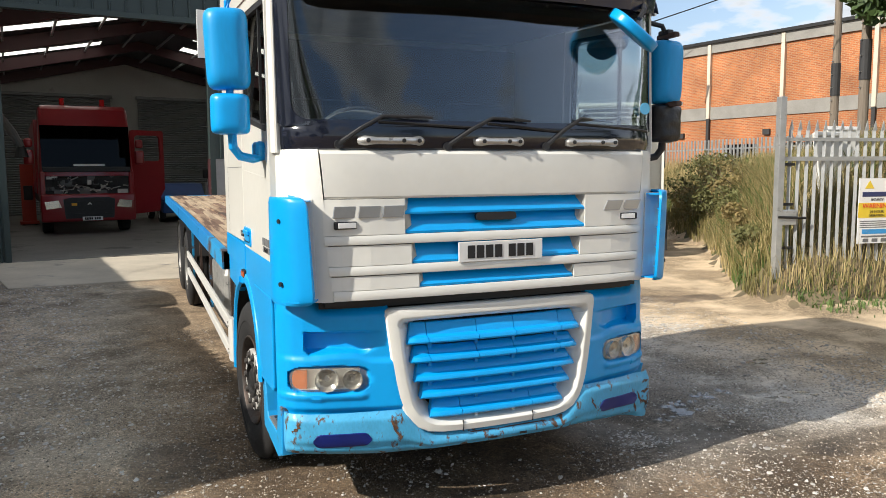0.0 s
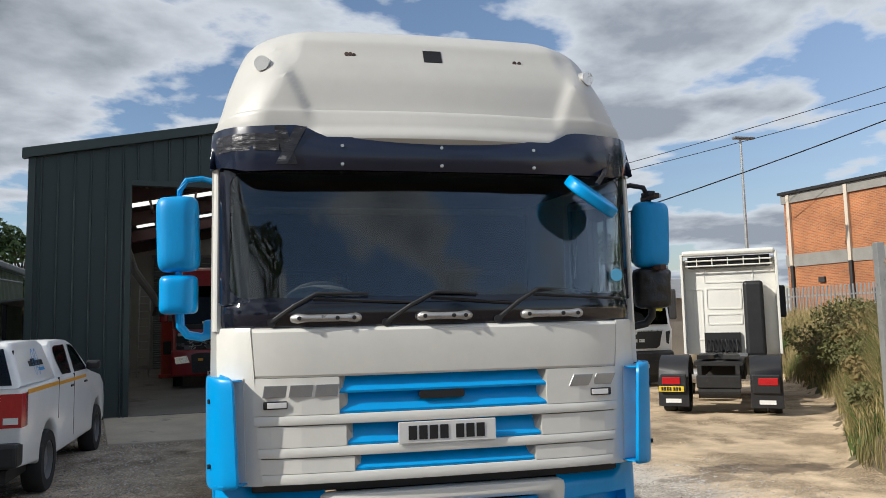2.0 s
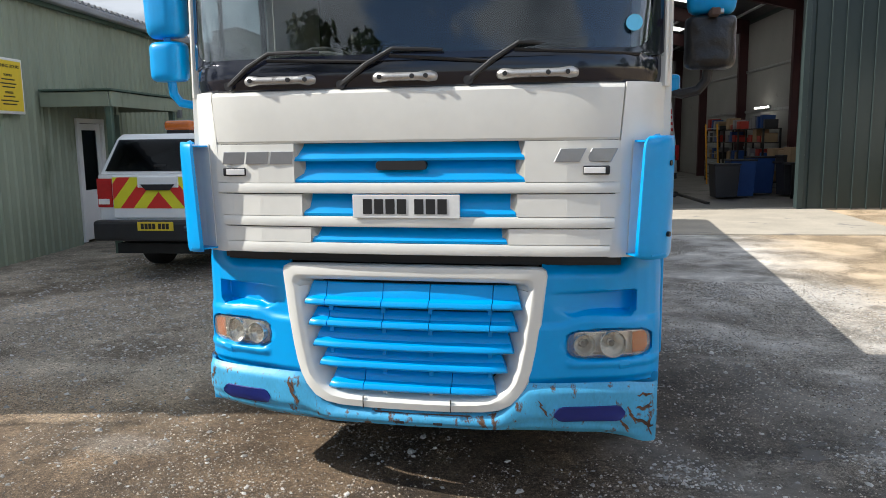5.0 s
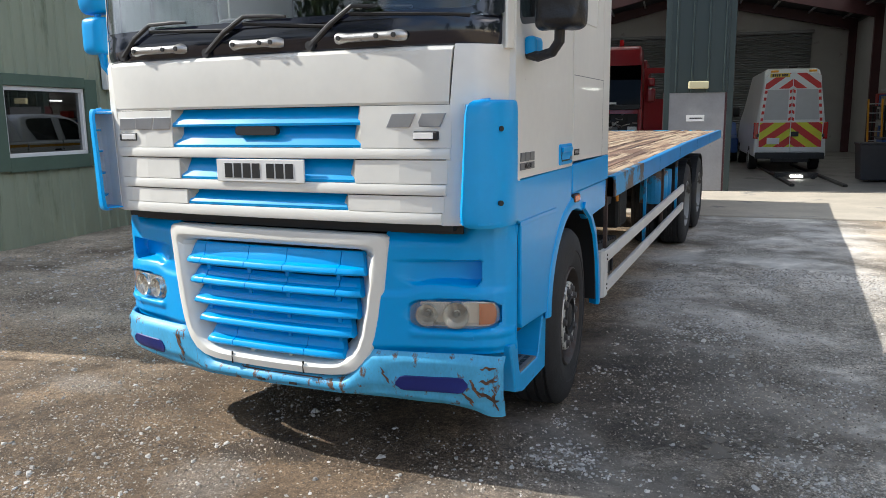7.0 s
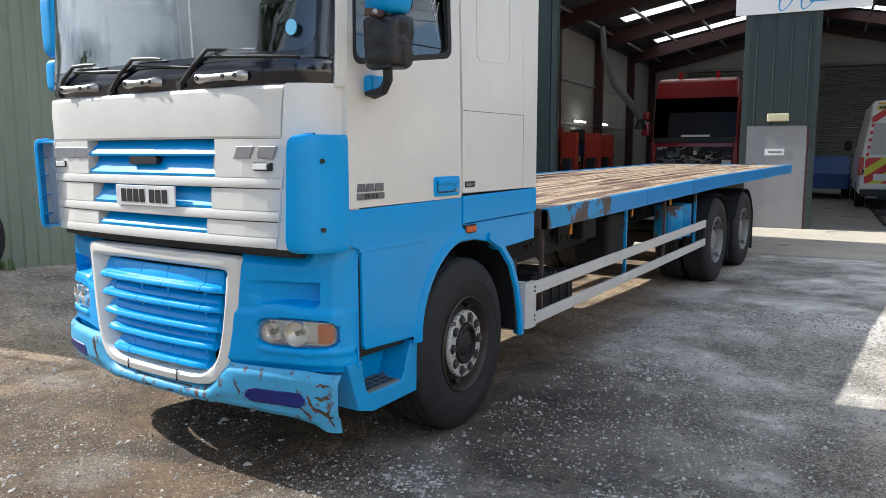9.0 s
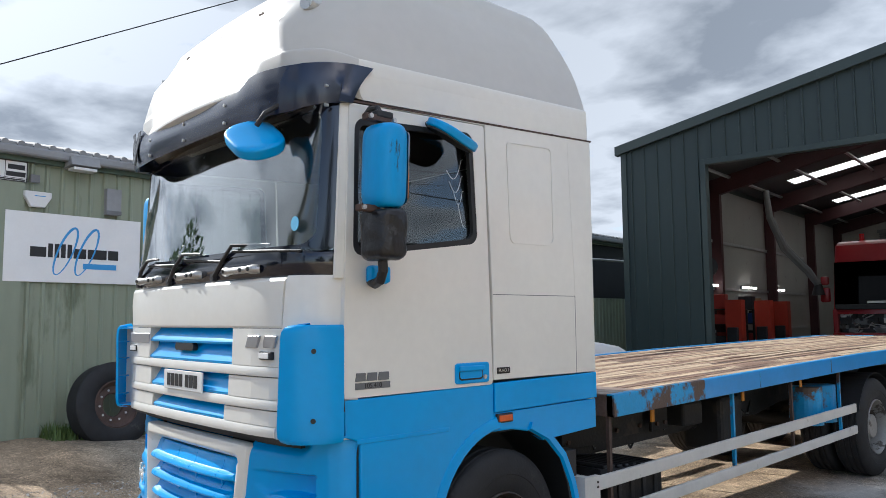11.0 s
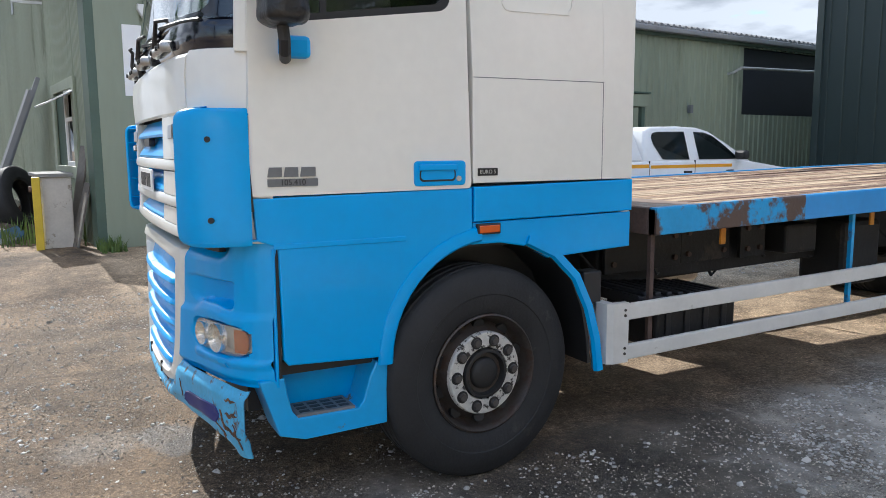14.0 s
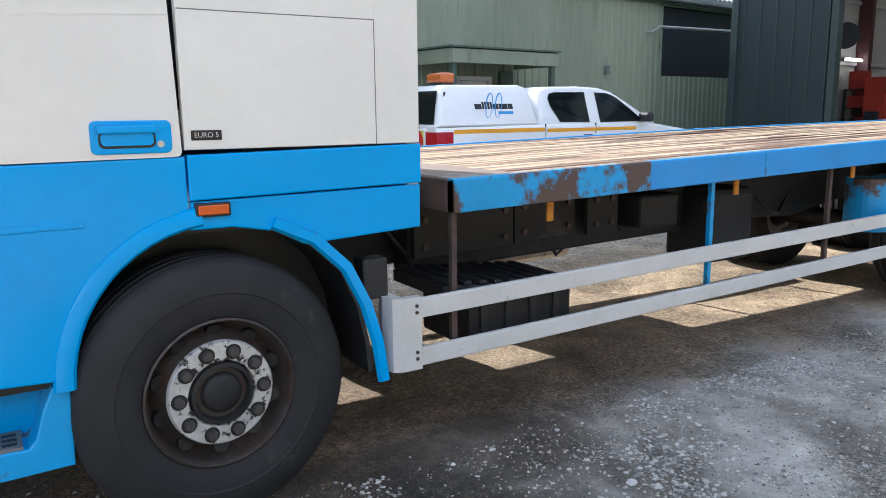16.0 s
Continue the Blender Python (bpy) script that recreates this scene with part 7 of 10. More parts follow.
    bc = smooth(part("beacon", boxed(-0.20, 0.22, 0.52, 0.74, 1.91, 2.045, 0.05, 3), AMBER, t, "orange beacon lamp"), 50)
    part("base", boxed(-0.16, 0.18, 0.54, 0.72, 1.86, 1.92), BLACKP, bc)
    # tailgate
    tg = part("tailgate", boxed(-0.69, 0.69, -0.03, 0.03, 0.80, 1.355, 0.02), WHITEV, t)
    chevrons(tg, [(0.0, 0.93), (0.67, 0.93), (0.67, 1.325), (0.0, 1.325)], -0.036, 0.42, 1.1, YELHI, 0.0)
    part("handle_plate", boxed(-0.30, 0.30, -0.05, -0.02, 1.19, 1.335, 0.015), WHITEV, tg)
    part("handle", prismed([(-0.25, 1.235), (-0.17, 1.16), (0.17, 1.16), (0.25, 1.235)], -0.06, -0.03, "y"), BLACKP, tg)
    bp = part("rear_bumper", boxed(-0.93, 0.93, -0.16, 0.12, 0.52, 0.78, 0.04), BLACKP, t, "black plastic rear bumper")
    number_plate(pose(0.0, -0.165, 0.715), bp, PLATEY)
    part("underside", boxed(-0.75, 0.75, 0.1, 5.1, 0.33, 0.46), CHASSIS, t)
    part("spare_wheel", cyled((0, 0.55, 0.36), (0, 0.55, 0.46), 0.33), RUBBER, t)


build_pickup()


def build_red_lorry():
    t = thing("red_lorry", "red lorry with bare engine and open cab door in the workshop", "truck", pose(-3.02, 21.2, 0.12, 0, 0, 7.3) @ Matrix.Scale(1.07, 4))
    w = 1.20
    def sh(y, z):
        return 1.0 - 0.05 * max(z - 2.2, 0)
    bm = side_body(bmesh.new(), [(0.12, 1.62), (0.30, 3.05), (0.36, 3.48), (0.60, 3.60), (2.1, 3.62), (2.1, 1.0), (0.9, 0.95), (0.9, 1.62)], w, bevel=0.08, shape=sh)
    body = smooth(part("cab", bm, REDV, t, "red painted cab"), 40)
    part("windscreen", prismed([(0.08, 1.80), (0.245, 3.02), (0.27, 3.02), (0.11, 1.80)], -1.13, 1.13, "x"), SHADEGLASS, body)
    # black behind the pane, in place of an unlit cab
    part("windscreen_backing", prismed([(0.13, 1.80), (0.285, 3.02), (0.30, 3.02), (0.15, 1.80)], -1.13, 1.13, "x"), INKDARK, body)
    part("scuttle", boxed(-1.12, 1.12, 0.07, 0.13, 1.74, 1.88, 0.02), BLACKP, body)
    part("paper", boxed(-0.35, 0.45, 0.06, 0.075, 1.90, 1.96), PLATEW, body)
    # black box as the shaded depth behind the engine parts
    eng = part("engine_bay", boxed(-1.10, 1.10, 0.30, 0.8, 1.10, 1.74), INKDARK, t)
    rng = random.Random(4)
    for k in range(46):
        x, z = rng.uniform(-1.0, 1.0), rng.uniform(1.14, 1.62)
        if rng.random() < 0.5:
            part("engine_pipe", tubed([(x, 0.24, z), (x + rng.uniform(-0.2, 0.2), 0.20, z + rng.uniform(-0.1, 0.1)), (x + rng.uniform(-0.35, 0.35), 0.26, z + rng.uniform(-0.15, 0.12))], rng.uniform(0.012, 0.03), 6), rng.choice((ALLOY, CHASSIS, SILVER, GREYP)), eng)
        else:
            a, b = rng.uniform(0.04, 0.14), rng.uniform(0.03, 0.09)
            part("engine_unit", boxed(x - a, x + a, 0.20, 0.32, z - b, z + b, 0.01), rng.choice((ALLOY, CHASSIS, GREYP, CHASSIS, GREYP)), eng)
    for s in (-1, 1):
        part("side_post", boxed(*sorted((s * 1.07, s * 1.2)), 0.10, 0.9, 1.0, 1.75, 0.03), REDV, t)
    fr = smooth(part("lower_front", boxed(-1.21, 1.21, -0.02, 0.75, 0.36, 1.13, 0.06, 3), REDV, t), 40)
    part("grille", prismed([(-0.62, 0.45), (0.62, 0.45), (0.66, 0.98), (0.50, 1.03), (-0.50, 1.03), (-0.66, 0.98)], -0.045, -0.01, "y"), BLACKP, fr, "black lower grille")
    for k in range(4):
        part("slat", boxed(-0.6, 0.6, -0.06, -0.04, 0.55 + 0.11 * k, 0.585 + 0.11 * k), INKDARK, fr)
    part("emblem", prismed([(-0.06, 0.83), (0.0, 0.90), (0.06, 0.83), (0.03, 0.83), (0.0, 0.865), (-0.03, 0.83)], -0.07, -0.04, "y"), SILVER, fr)
    part("label_square", boxed(-0.46, -0.32, -0.055, -0.04, 0.80, 0.90), ORANGE, fr)
    number_plate(pose(0.06, -0.05, 0.44), fr)
    for s in (-1, 1):
        hl = part("headlamp", prismed([(s * 0.70, 0.76), (s * 1.08, 0.72), (s * 1.12, 0.92), (s * 0.78, 0.96)], -0.05, -0.01, "y"), LAMPIN, fr, "clear headlamp")
        part("step", boxed(*sorted((s * 0.98, s * 1.2)), 0.75, 1.2, 0.4, 0.9), BLACKP, t)
        road_wheel(t, s * 1.02, 1.25, 0.48, s, 0.48, 0.28)
        mr = smooth(part("mirror", boxed(*sorted((s * 1.30, s * 1.55)), 0.35, 0.5, 1.95, 2.35, 0.05), REDV, t), 50)
        smooth(part("mirror", boxed(*sorted((s * 1.32, s * 1.53)), 0.35, 0.5, 2.42, 2.66, 0.05), REDV, t), 50)
        bcn = part("beacon", cyled((s * 0.52, 0.75, 3.60), (s * 0.52, 0.75, 3.80), 0.07, 0.06, 14), REDLENS, t, "red roof beacon")
        part("foot", boxed(s * 0.52 - 0.1, s * 0.52 + 0.1, 0.7, 0.8, 3.57, 3.62), INKDARK, bcn)
    # door swung open on one side
    dr = new("open_door")
    dr.parent = t
    dr.matrix_local = pose(1.20, 0.55, 0, 0, 0, -68)
    bm = bmesh.new()
    ring_frame(bm, round_rect(0.0, 1.05, 1.55, 2.95, 0.06), round_rect(0.12, 0.93, 2.05, 2.80, 0.10), -0.03, 0.04, "x")
    part("door_frame", bm, REDV, dr)
    part("door_skin", prismed([(0.0, 1.56), (1.05, 1.56), (1.05, 1.2), (0.92, 1.0), (0.86, 0.55), (0.1, 0.5), (0.0, 0.7)], -0.03, 0.04, "x", bevel=0.015), REDV, dr)
    bm = boxed(-1.15, 1.15, 2.2, 7.5, 0.85, 1.1)
    part("chassis", bm, CHASSIS, t)
    part("load_body", boxed(-1.22, 1.22, 2.4, 7.5, 1.1, 3.3, 0.02), REDV, t)


build_red_lorry()


def build_van():
    t = thing("white_van", "white high-roof van with red and yellow rear chevrons", "van", pose(2.50, 21.2, 0.12, 0, 0, 7.3))
    def sh(y, z):
        return 1.0 - 0.13 * max(z - 1.3, 0) / 1.5 - 0.05 * max(2.75 - 2.9 + z, 0)
    bm = side_body(bmesh.new(), [(0.0, 0.42), (0.02, 1.4), (0.10, 2.75), (0.22, 2.93), (0.5, 2.97), (4.2, 2.95), (5.0, 1.9), (5.9, 1.5), (6.0, 0.4)], 1.0, bevel=0.10, shape=sh)
    smooth(part("body", bm, WHITEV, t, "white van body"), 40)
    for s in (-1, 1):
        d = part("rear_door", prismed([(s * 0.008, 0.58), (s * 0.86, 0.58), (s * 0.86, 1.4), (s * 0.72, 2.74), (s * 0.60, 2.82), (s * 0.008, 2.82)], -0.03, 0.02, "y", bevel=0.01), WHITEV, t)
        part("blank_window", prismed([(s * 0.10, 1.50), (s * 0.74, 1.50), (s * 0.66, 2.35), (s * 0.10, 2.35)], -0.036, -0.028, "y"), mat("grey_window_panel", (0.52, 0.53, 0.54), 0.4, var=0.04), d)
        for k in range(10):
            z = 1.46 + 0.098 * k
            xo = 0.83 - 0.10 * max(z - 1.4, 0)
            part("edge_stripe", prismed([(s * xo, z), (s * (xo - 0.07), z), (s * (xo - 0.08), z + 0.09), (s * (xo - 0.01), z + 0.09)], -0.04, -0.03, "y"), WHITEP if k % 2 else REDHI, d)
            part("centre_stripe", prismed([(s * 0.012, z + 0.03), (s * 0.075, z), (s * 0.075, z + 0.085), (s * 0.012, z + 0.115)], -0.04, -0.03, "y"), WHITEP if k % 2 else REDHI, d)
        part("hinge", boxed(*sorted((s * 0.84, s * 0.9)), -0.035, 0.0, 1.0, 1.1), BLACKP, d)
        part("tail_lamp", boxed(*sorted((s * 0.84, s * 0.985)), -0.02, 0.1, 0.95, 1.42, 0.02), REDLENS, t, "red tail lamp")
        part("light_bar", boxed(*sorted((s * 0.40, s * 0.60)), -0.0, 0.05, 2.84, 2.90, 0.01), ORANGE, t)
        road_wheel(t, s * 0.86, 1.3, 0.36, s, 0.36, 0.24)
        road_wheel(t, s * 0.86, 4.8, 0.36, s, 0.36, 0.24)
        smooth(part("door_mirror", boxed(*sorted((s * 1.02, s * 1.25)), 4.7, 4.85, 1.6, 1.95, 0.05), BLACKP, t), 50)
    pan = part("chevron_panel", boxed(-0.80, 0.80, -0.036, -0.031, 0.68, 1.40), WHITEV, t)
    chevrons(pan, [(0.01, 0.72), (0.83, 0.72), (0.83, 1.42), (0.01, 1.42)], -0.042, 0.46, 0.75, YELHI, 0.1)
    top = part("top_panel", boxed(-0.60, 0.60, -0.036, -0.031, 2.40, 2.80), WHITEV, t)
    chevrons(top, [(0.01, 2.38), (0.74, 2.38), (0.70, 2.74), (0.60, 2.81), (0.01, 2.81)], -0.040, 0.40, 0.75, None, 0.08)
    part("door_lock", boxed(0.02, 0.22, -0.06, -0.03, 1.02, 1.16, 0.01), BLACKP, t)
    part("letter_square", boxed(-0.62, -0.28, -0.052, -0.045, 0.80, 0.98), WHITEP, t)
    number_plate(pose(-0.36, -0.050, 2.755), t, PLATEY)
    part("rear_step", boxed(-0.92, 0.92, -0.14, 0.1, 0.38, 0.56, 0.02), BLACKP, t, "black rear step")
    part("tow_bar", boxed(-0.5, 0.5, -0.22, -0.06, 0.30, 0.40), CHASSIS, t)
    part("roof_lamp", boxed(-0.12, 0.12, 0.2, 0.35, 2.97, 3.04, 0.02), BLACKP, t)


build_van()


def build_tractor():
    t = thing("tractor_unit", "cream tractor unit seen from behind, bare fifth wheel and black mudguards", "truck", pose(7.55, 9.67, ground_z(6, 9.6) - 0.02, 0, 0, -35) @ Matrix.Diagonal((0.93, 1, 1, 1)))
    # tail frame at y = 0, cab further on
    for s in (-1, 1):
        part("chassis_rail", boxed(*sorted((s * 0.34, s * 0.43)), 0.1, 5.2, 0.72, 0.98), CHASSIS, t)
        bm = bmesh.new()
        rings = []
        for k in range(15):
            a = radians(8 + 164 * k / 14)
            yy, zz = 0.72 - 0.62 * math.cos(a), 0.58 + 0.56 * math.sin(a) ** 0.7
            rings.append([(s * x, yy, zz + dz) for x, dz in ((0.62, 0), (0.62, 0.03), (1.24, 0.03), (1.25, 0.0), (1.25, -0.12), (1.23, -0.12), (1.23, 0))])
        loft(bm, rings)
        mg = smooth(part("mudguard", bm, BLACKP, t, "black plastic mudguard"), 40)
        part("flap", boxed(*sorted((s * 0.62, s * 1.25)), 0.03, 0.06, 0.18, 0.72), BLACKP, mg)
        part("flap_mark", boxed(*sorted((s * 0.78, s * 1.10)), 0.022, 0.03, 0.25, 0.33), PLATEW, mg)
        part("lamp_box", boxed(*sorted((s * 0.66, s * 1.2)), -0.02, 0.06, 0.46, 0.82, 0.02), BLACKP, mg)
        part("tail_lamp", boxed(*sorted((s * 0.78, s * 1.16)), -0.035, -0.015, 0.62, 0.76, 0.01), REDLENS, mg, "red tail lamp")
        for x in (0.78, 1.08):
            road_wheel(t, s * x, 0.72, 0.50, s, 0.50, 0.27, STEELD)
        road_wheel(t, s * 1.05, 4.35, 0.50, s, 0.50, 0.28, STEELD)
        part("air_tank", cyled((s * 0.6, 2.3, 0.62), (s * 1.15, 2.3, 0.62), 0.16), ALLOY, t)
    number_plate(pose(-0.97, -0.04, 0.53), t, PLATEY)
    part("cross_member", boxed(-0.45, 0.45, 0.0, 0.12, 0.55, 0.80, 0.02), CHASSIS, t)
    part("tail_tank", cyled((-0.42, 0.16, 0.48), (0.42, 0.16, 0.48), 0.14), CHASSIS, t)
    bm = bmesh.new()
    prism(bm, [(-0.44, 0.30), (-0.40, 1.05), (-0.20, 1.35), (0.20, 1.35), (0.40, 1.05), (0.44, 0.30), (0.10, 0.40), (0.06, 0.95), (-0.06, 0.95), (-0.10, 0.40)], 1.10, 1.18, "z")
    part("fifth_wheel", bm, CHASSIS, t, "greasy fifth wheel plate")
    part("deck", boxed(-0.5, 0.5, 0.2, 2.5, 0.98, 1.06), CHASSIS, t)
    part("catwalk", boxed(-0.55, 0.55, 2.2, 2.7, 1.06, 1.12), GREYP, t)
    # cab
    def sh(y, z):
        return 1.0 - 0.04 * max(z - 2.6, 0)
    bm = side_body(bmesh.new(), [(2.9, 1.08), (2.9, 3.30), (3.4, 3.42), (4.6, 3.30), (5.2, 2.0), (5.25, 0.5), (4.95, 0.45), (3.7, 0.95), (3.6, 1.08)], 1.23, bevel=0.06, shape=sh)
    cb = smooth(part("cab", bm, CREAM, t, "cream cab"), 40)
    cb.matrix_local = pose(0.20, 0, 0) @ Matrix.Diagonal((0.92, 1, 1, 1))
    for x0, x1, z0, z1 in ((-0.62, 0.30, 2.12, 2.62), (-0.62, 0.30, 1.76, 2.02), (-0.98, -0.70, 1.40, 2.62), (-0.66, 0.62, 2.74, 3.08)):
        bm = bmesh.new()
        ring_frame(bm, round_rect(x0, x1, z0, z1, 0.05), round_rect(x0 + 0.03, x1 - 0.03, z0 + 0.03, z1 - 0.03, 0.04), 2.885, 2.90, "y")
        part("pressing", bm, CREAM, cb)
    # open roof fairing edges
    part("fairing_top", boxed(-1.18, 1.18, 2.58, 3.0, 3.38, 3.50, 0.05), CREAM, cb)
    for s in (-1, 1):
        part("fairing_side", prismed([(2.60, 1.1), (2.9, 1.1), (2.9, 3.42), (2.62, 3.42)], *sorted((s * 1.17, s * 1.235)), axis="x", bevel=0.01), CREAM, cb)
        part("mirror", boxed(*sorted((s * 1.32, s * 1.52)), 4.7, 4.85, 1.9, 2.7, 0.05), BLACKP, t)
    part("roof_deck", boxed(-1.05, 1.05, 2.80, 2.89, 3.10, 3.36), INKDARK, cb)
    for z in (3.14, 3.26):
        part("frame_bar", cyled((-1.1, 2.70, z), (1.1, 2.70, z), 0.018, n=8), CREAM, cb)
    for x in (-0.8, -0.4, 0.0, 0.4, 0.8):
        part("frame_bar", cyled((x, 2.70, 3.12), (x, 2.70, 3.32), 0.015, n=8), CREAM, cb)
    part("exhaust_box", boxed(0.52, 0.98, 2.45, 2.86, 1.05, 2.75, 0.08, 3), BLACKP, t, "tall black exhaust and intake stack")
    part("hose_panel", boxed(-0.45, 0.40, 2.82, 2.90, 1.12, 1.58), INKDARK, t)
    rng = random.Random(8)
    for k in range(9):
        x = -0.38 + 0.085 * k
        part("air_hose", tubed([(x, 2.80, 1.42), (x + rng.uniform(-0.05, 0.05), 2.6, 1.16), (x + rng.uniform(-0.1, 0.1), 2.72, 1.08), (x, 2.84, 1.2)], 0.016, 6), rng.choice((INKDARK, CHASSIS, CHASSIS, BLACKP, REDSTEEL)), t)
    part("engine", boxed(-0.45, 0.45, 2.9, 5.0, 0.5, 1.1), CHASSIS, t)


build_tractor()


def build_white_lorry():
    t = thing("white_lorry", "white lorry cab with black grille beside the workshop corner", "truck", pose(8.82, 15.85, 0.06, 0, 0, 2))
    def sh(y, z):
        return 1.0 - 0.03 * max(z - 2.4, 0)
    bm = side_body(bmesh.new(), [(0.04, 0.98), (0.0, 1.62), (0.08, 1.74), (0.28, 2.84), (0.40, 3.06), (0.7, 3.16), (2.0, 3.22), (2.1, 1.0), (0.9, 0.98)], 1.22, bevel=0.09, shape=sh)
    cb = smooth(part("cab", bm, WHITEV, t, "white cab"), 40)
    smooth(part("roof_deflector", side_body(bmesh.new(), [(0.75, 3.12), (1.3, 3.48), (1.9, 3.60), (2.0, 3.16)], 1.0, bevel=0.08), WHITEV, cb), 40)
    part("windscreen", prismed([(0.035, 1.76), (0.215, 2.74), (0.24, 2.74), (0.06, 1.76)], -1.08, 1.08, "x"), DARKGLASS, cb)
    # the cab's dark inside, painted as a black sheet
    part("windscreen_backing", prismed([(0.10, 1.76), (0.28, 2.74), (0.30, 2.74), (0.12, 1.76)], -1.08, 1.08, "x"), INKDARK, cb)
    nt = part("notice", prismed([(0.086, 2.14), (0.148, 2.48), (0.152, 2.48), (0.090, 2.14)], 0.62, 0.96, "x"), YELHI, cb, "yellow notice in the windscreen")
    part("bar", prismed([(0.100, 2.24), (0.107, 2.28), (0.109, 2.28), (0.102, 2.24)], 0.66, 0.92, "x"), INKDARK, nt)
    part("grille", prismed([(-0.86, 1.58), (0.86, 1.58), (0.76, 1.16), (0.66, 1.09), (-0.66, 1.09), (-0.76, 1.16)], -0.03, 0.02, "y"), INKDARK, cb, "black grille")
    part("chrome_lip", prismed([(-0.88, 1.61), (0.88, 1.61), (0.86, 1.57), (-0.86, 1.57)], -0.04, 0.0, "y"), SILVER, cb)
    part("emblem", cyled((0, -0.05, 1.55), (0, 0.0, 1.55), 0.065, n=16), SILVER, cb)
    for k in range(3):
        part("badge", boxed(-0.34 + 0.23 * k, -0.17 + 0.23 * k, -0.045, -0.03, 1.27, 1.36), SILVER, cb)
    for s in (-1, 1):
        part("air_slot", prismed([(s * 0.98, 1.55), (s * 1.12, 1.58), (s * 1.06, 1.20), (s * 1.0, 1.24)], -0.01, 0.05, "y"), INKDARK, cb)
    lf = smooth(part("bumper", boxed(-1.22, 1.22, -0.06, 0.8, 0.30, 1.03, 0.10, 3), BLACKP, t, "dark grey bumper"), 40)
    part("skirt", boxed(-1.1, 1.1, 0.1, 0.7, 0.12, 0.32), INKDARK, lf)
    for k in range(3):
        part("slat", boxed(-0.66, 0.66, -0.075, -0.055, 0.72 + 0.10 * k, 0.75 + 0.10 * k), INKDARK, lf)
    number_plate(pose(0.12, -0.075, 0.60), lf)
    for s in (-1, 1):
        part("headlamp", prismed([(s * 0.72, 0.68), (s * 1.10, 0.72), (s * 1.14, 0.90), (s * 0.76, 0.88)], -0.08, -0.04, "y"), LAMPIN, lf)
        part("mirror", boxed(*sorted((s * 1.28, s * 1.48)), 0.25, 0.4, 1.95, 2.7, 0.05), BLACKP, t)
        road_wheel(t, s * 1.02, 1.35, 0.48, s, 0.48, 0.28)
    part("load_body", boxed(-1.2, 1.2, 2.4, 7.0, 0.9, 3.2, 0.02), WHITEV, t)


build_white_lorry()


# ---- shed: roof, gable, window, door, porch and what hangs on it ----
TRIMG = mat("dark_green_trim", (0.075, 0.115, 0.085), 0.55, var=0.12, scale=2)
GREYROOF = mat("grey_roof_sheet", (0.26, 0.265, 0.27), 0.6, var=0.15, scale=1.2)
UPVC = mat("white_upvc", (0.72, 0.72, 0.71), 0.35, var=0.04, scale=4)
GABLE_W = 18.0
bm = bmesh.new()
# gable wall: built facing -y
ribbed(bm, -GABLE_W / 2, -3.15, 0, 9, 0.10, 0.022, 0.05, top=lambda u: SZ - 0.2 * u)
ribbed(bm, -3.15, -1.15, 0, 1.35, 0.10, 0.022, 0.05)
ribbed(bm, -3.15, -1.15, 2.60, 9, 0.10, 0.022, 0.05, top=lambda u: SZ - 0.2 * u)
ribbed(bm, -1.15, -0.0, 0, 9, 0.10, 0.022, 0.05, top=lambda u: SZ - 0.2 * u)
ribbed(bm, -GABLE_W, -GABLE_W / 2, 0, 9, 0.10, 0.022, 0.05, top=lambda u: SZ + 0.2 * (u + GABLE_W))
bmesh.ops.translate(bm, vec=(0, -0.22, 0), verts=bm.verts[:])
part("gable_sheet", bm, GRNCLAD, shed, "pale green corrugated gable end")
part("corner_trim", boxed(-0.36, 0.045, -0.265, -0.15, 0.0, SZ + 0.03), TRIMG, shed)
part("corner_trim", boxed(-0.03, 0.05, -0.15, 0.42, 0.0, SZ - 0.02), GRNCLAD, shed)
for u0, u1, za, zb in ((0.16, -GABLE_W / 2, SZ - 0.03, SZ + 1.8), (-GABLE_W / 2, -GABLE_W - 0.16, SZ + 1.8, SZ - 0.03)):
    bm = bmesh.new()
    prism(bm, [(u0, za), (u1, zb), (u1, zb + 0.10), (u0, za + 0.10)], -0.34, 26.2, "y")
    part("roof_sheet", bm, GREYROOF, shed, "grey corrugated roof")
bm = bmesh.new()
for k in range(130):
    y = -0.3 + 0.2 * k
    cyl(bm, (-1.2, y, SZ + 0.32), (0.20, y, SZ + 0.04), 0.05, n=8)
part("roof_corrugation", bm, GREYROOF, shed)
part("gutter", boxed(0.10, 0.24, -0.30, 26.1, SZ - 0.10, SZ + 0.02, 0.03), GREYROOF, shed, "grey eaves gutter")
part("fascia", boxed(0.035, 0.10, -0.24, 26.0, SZ - 0.16, SZ + 0.02), TRIMG, shed)
part("wall_end", boxed(-GABLE_W, 0.0, 25.9, 26.0, 0, SZ), GRNCLAD, shed)
part("wall_far", boxed(-GABLE_W - 0.05, -GABLE_W, -0.2, 26.0, 0, SZ), GRNCLAD, shed)

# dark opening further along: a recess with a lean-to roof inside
# black recess and the dark sheet across it stand for unlit depth
part("recess_back", boxed(-3.0, -2.9, 13.5, 21.0, 0.0, SZ), INKDARK, shed)
part("recess_floor", boxed(-3.0, -0.1, 13.5, 21.0, 2.28, 2.37), INKDARK, shed)
part("recess_roof", boxed(-3.0, -0.1, 13.5, 21.0, 3.97, 4.05), INKDARK, shed)
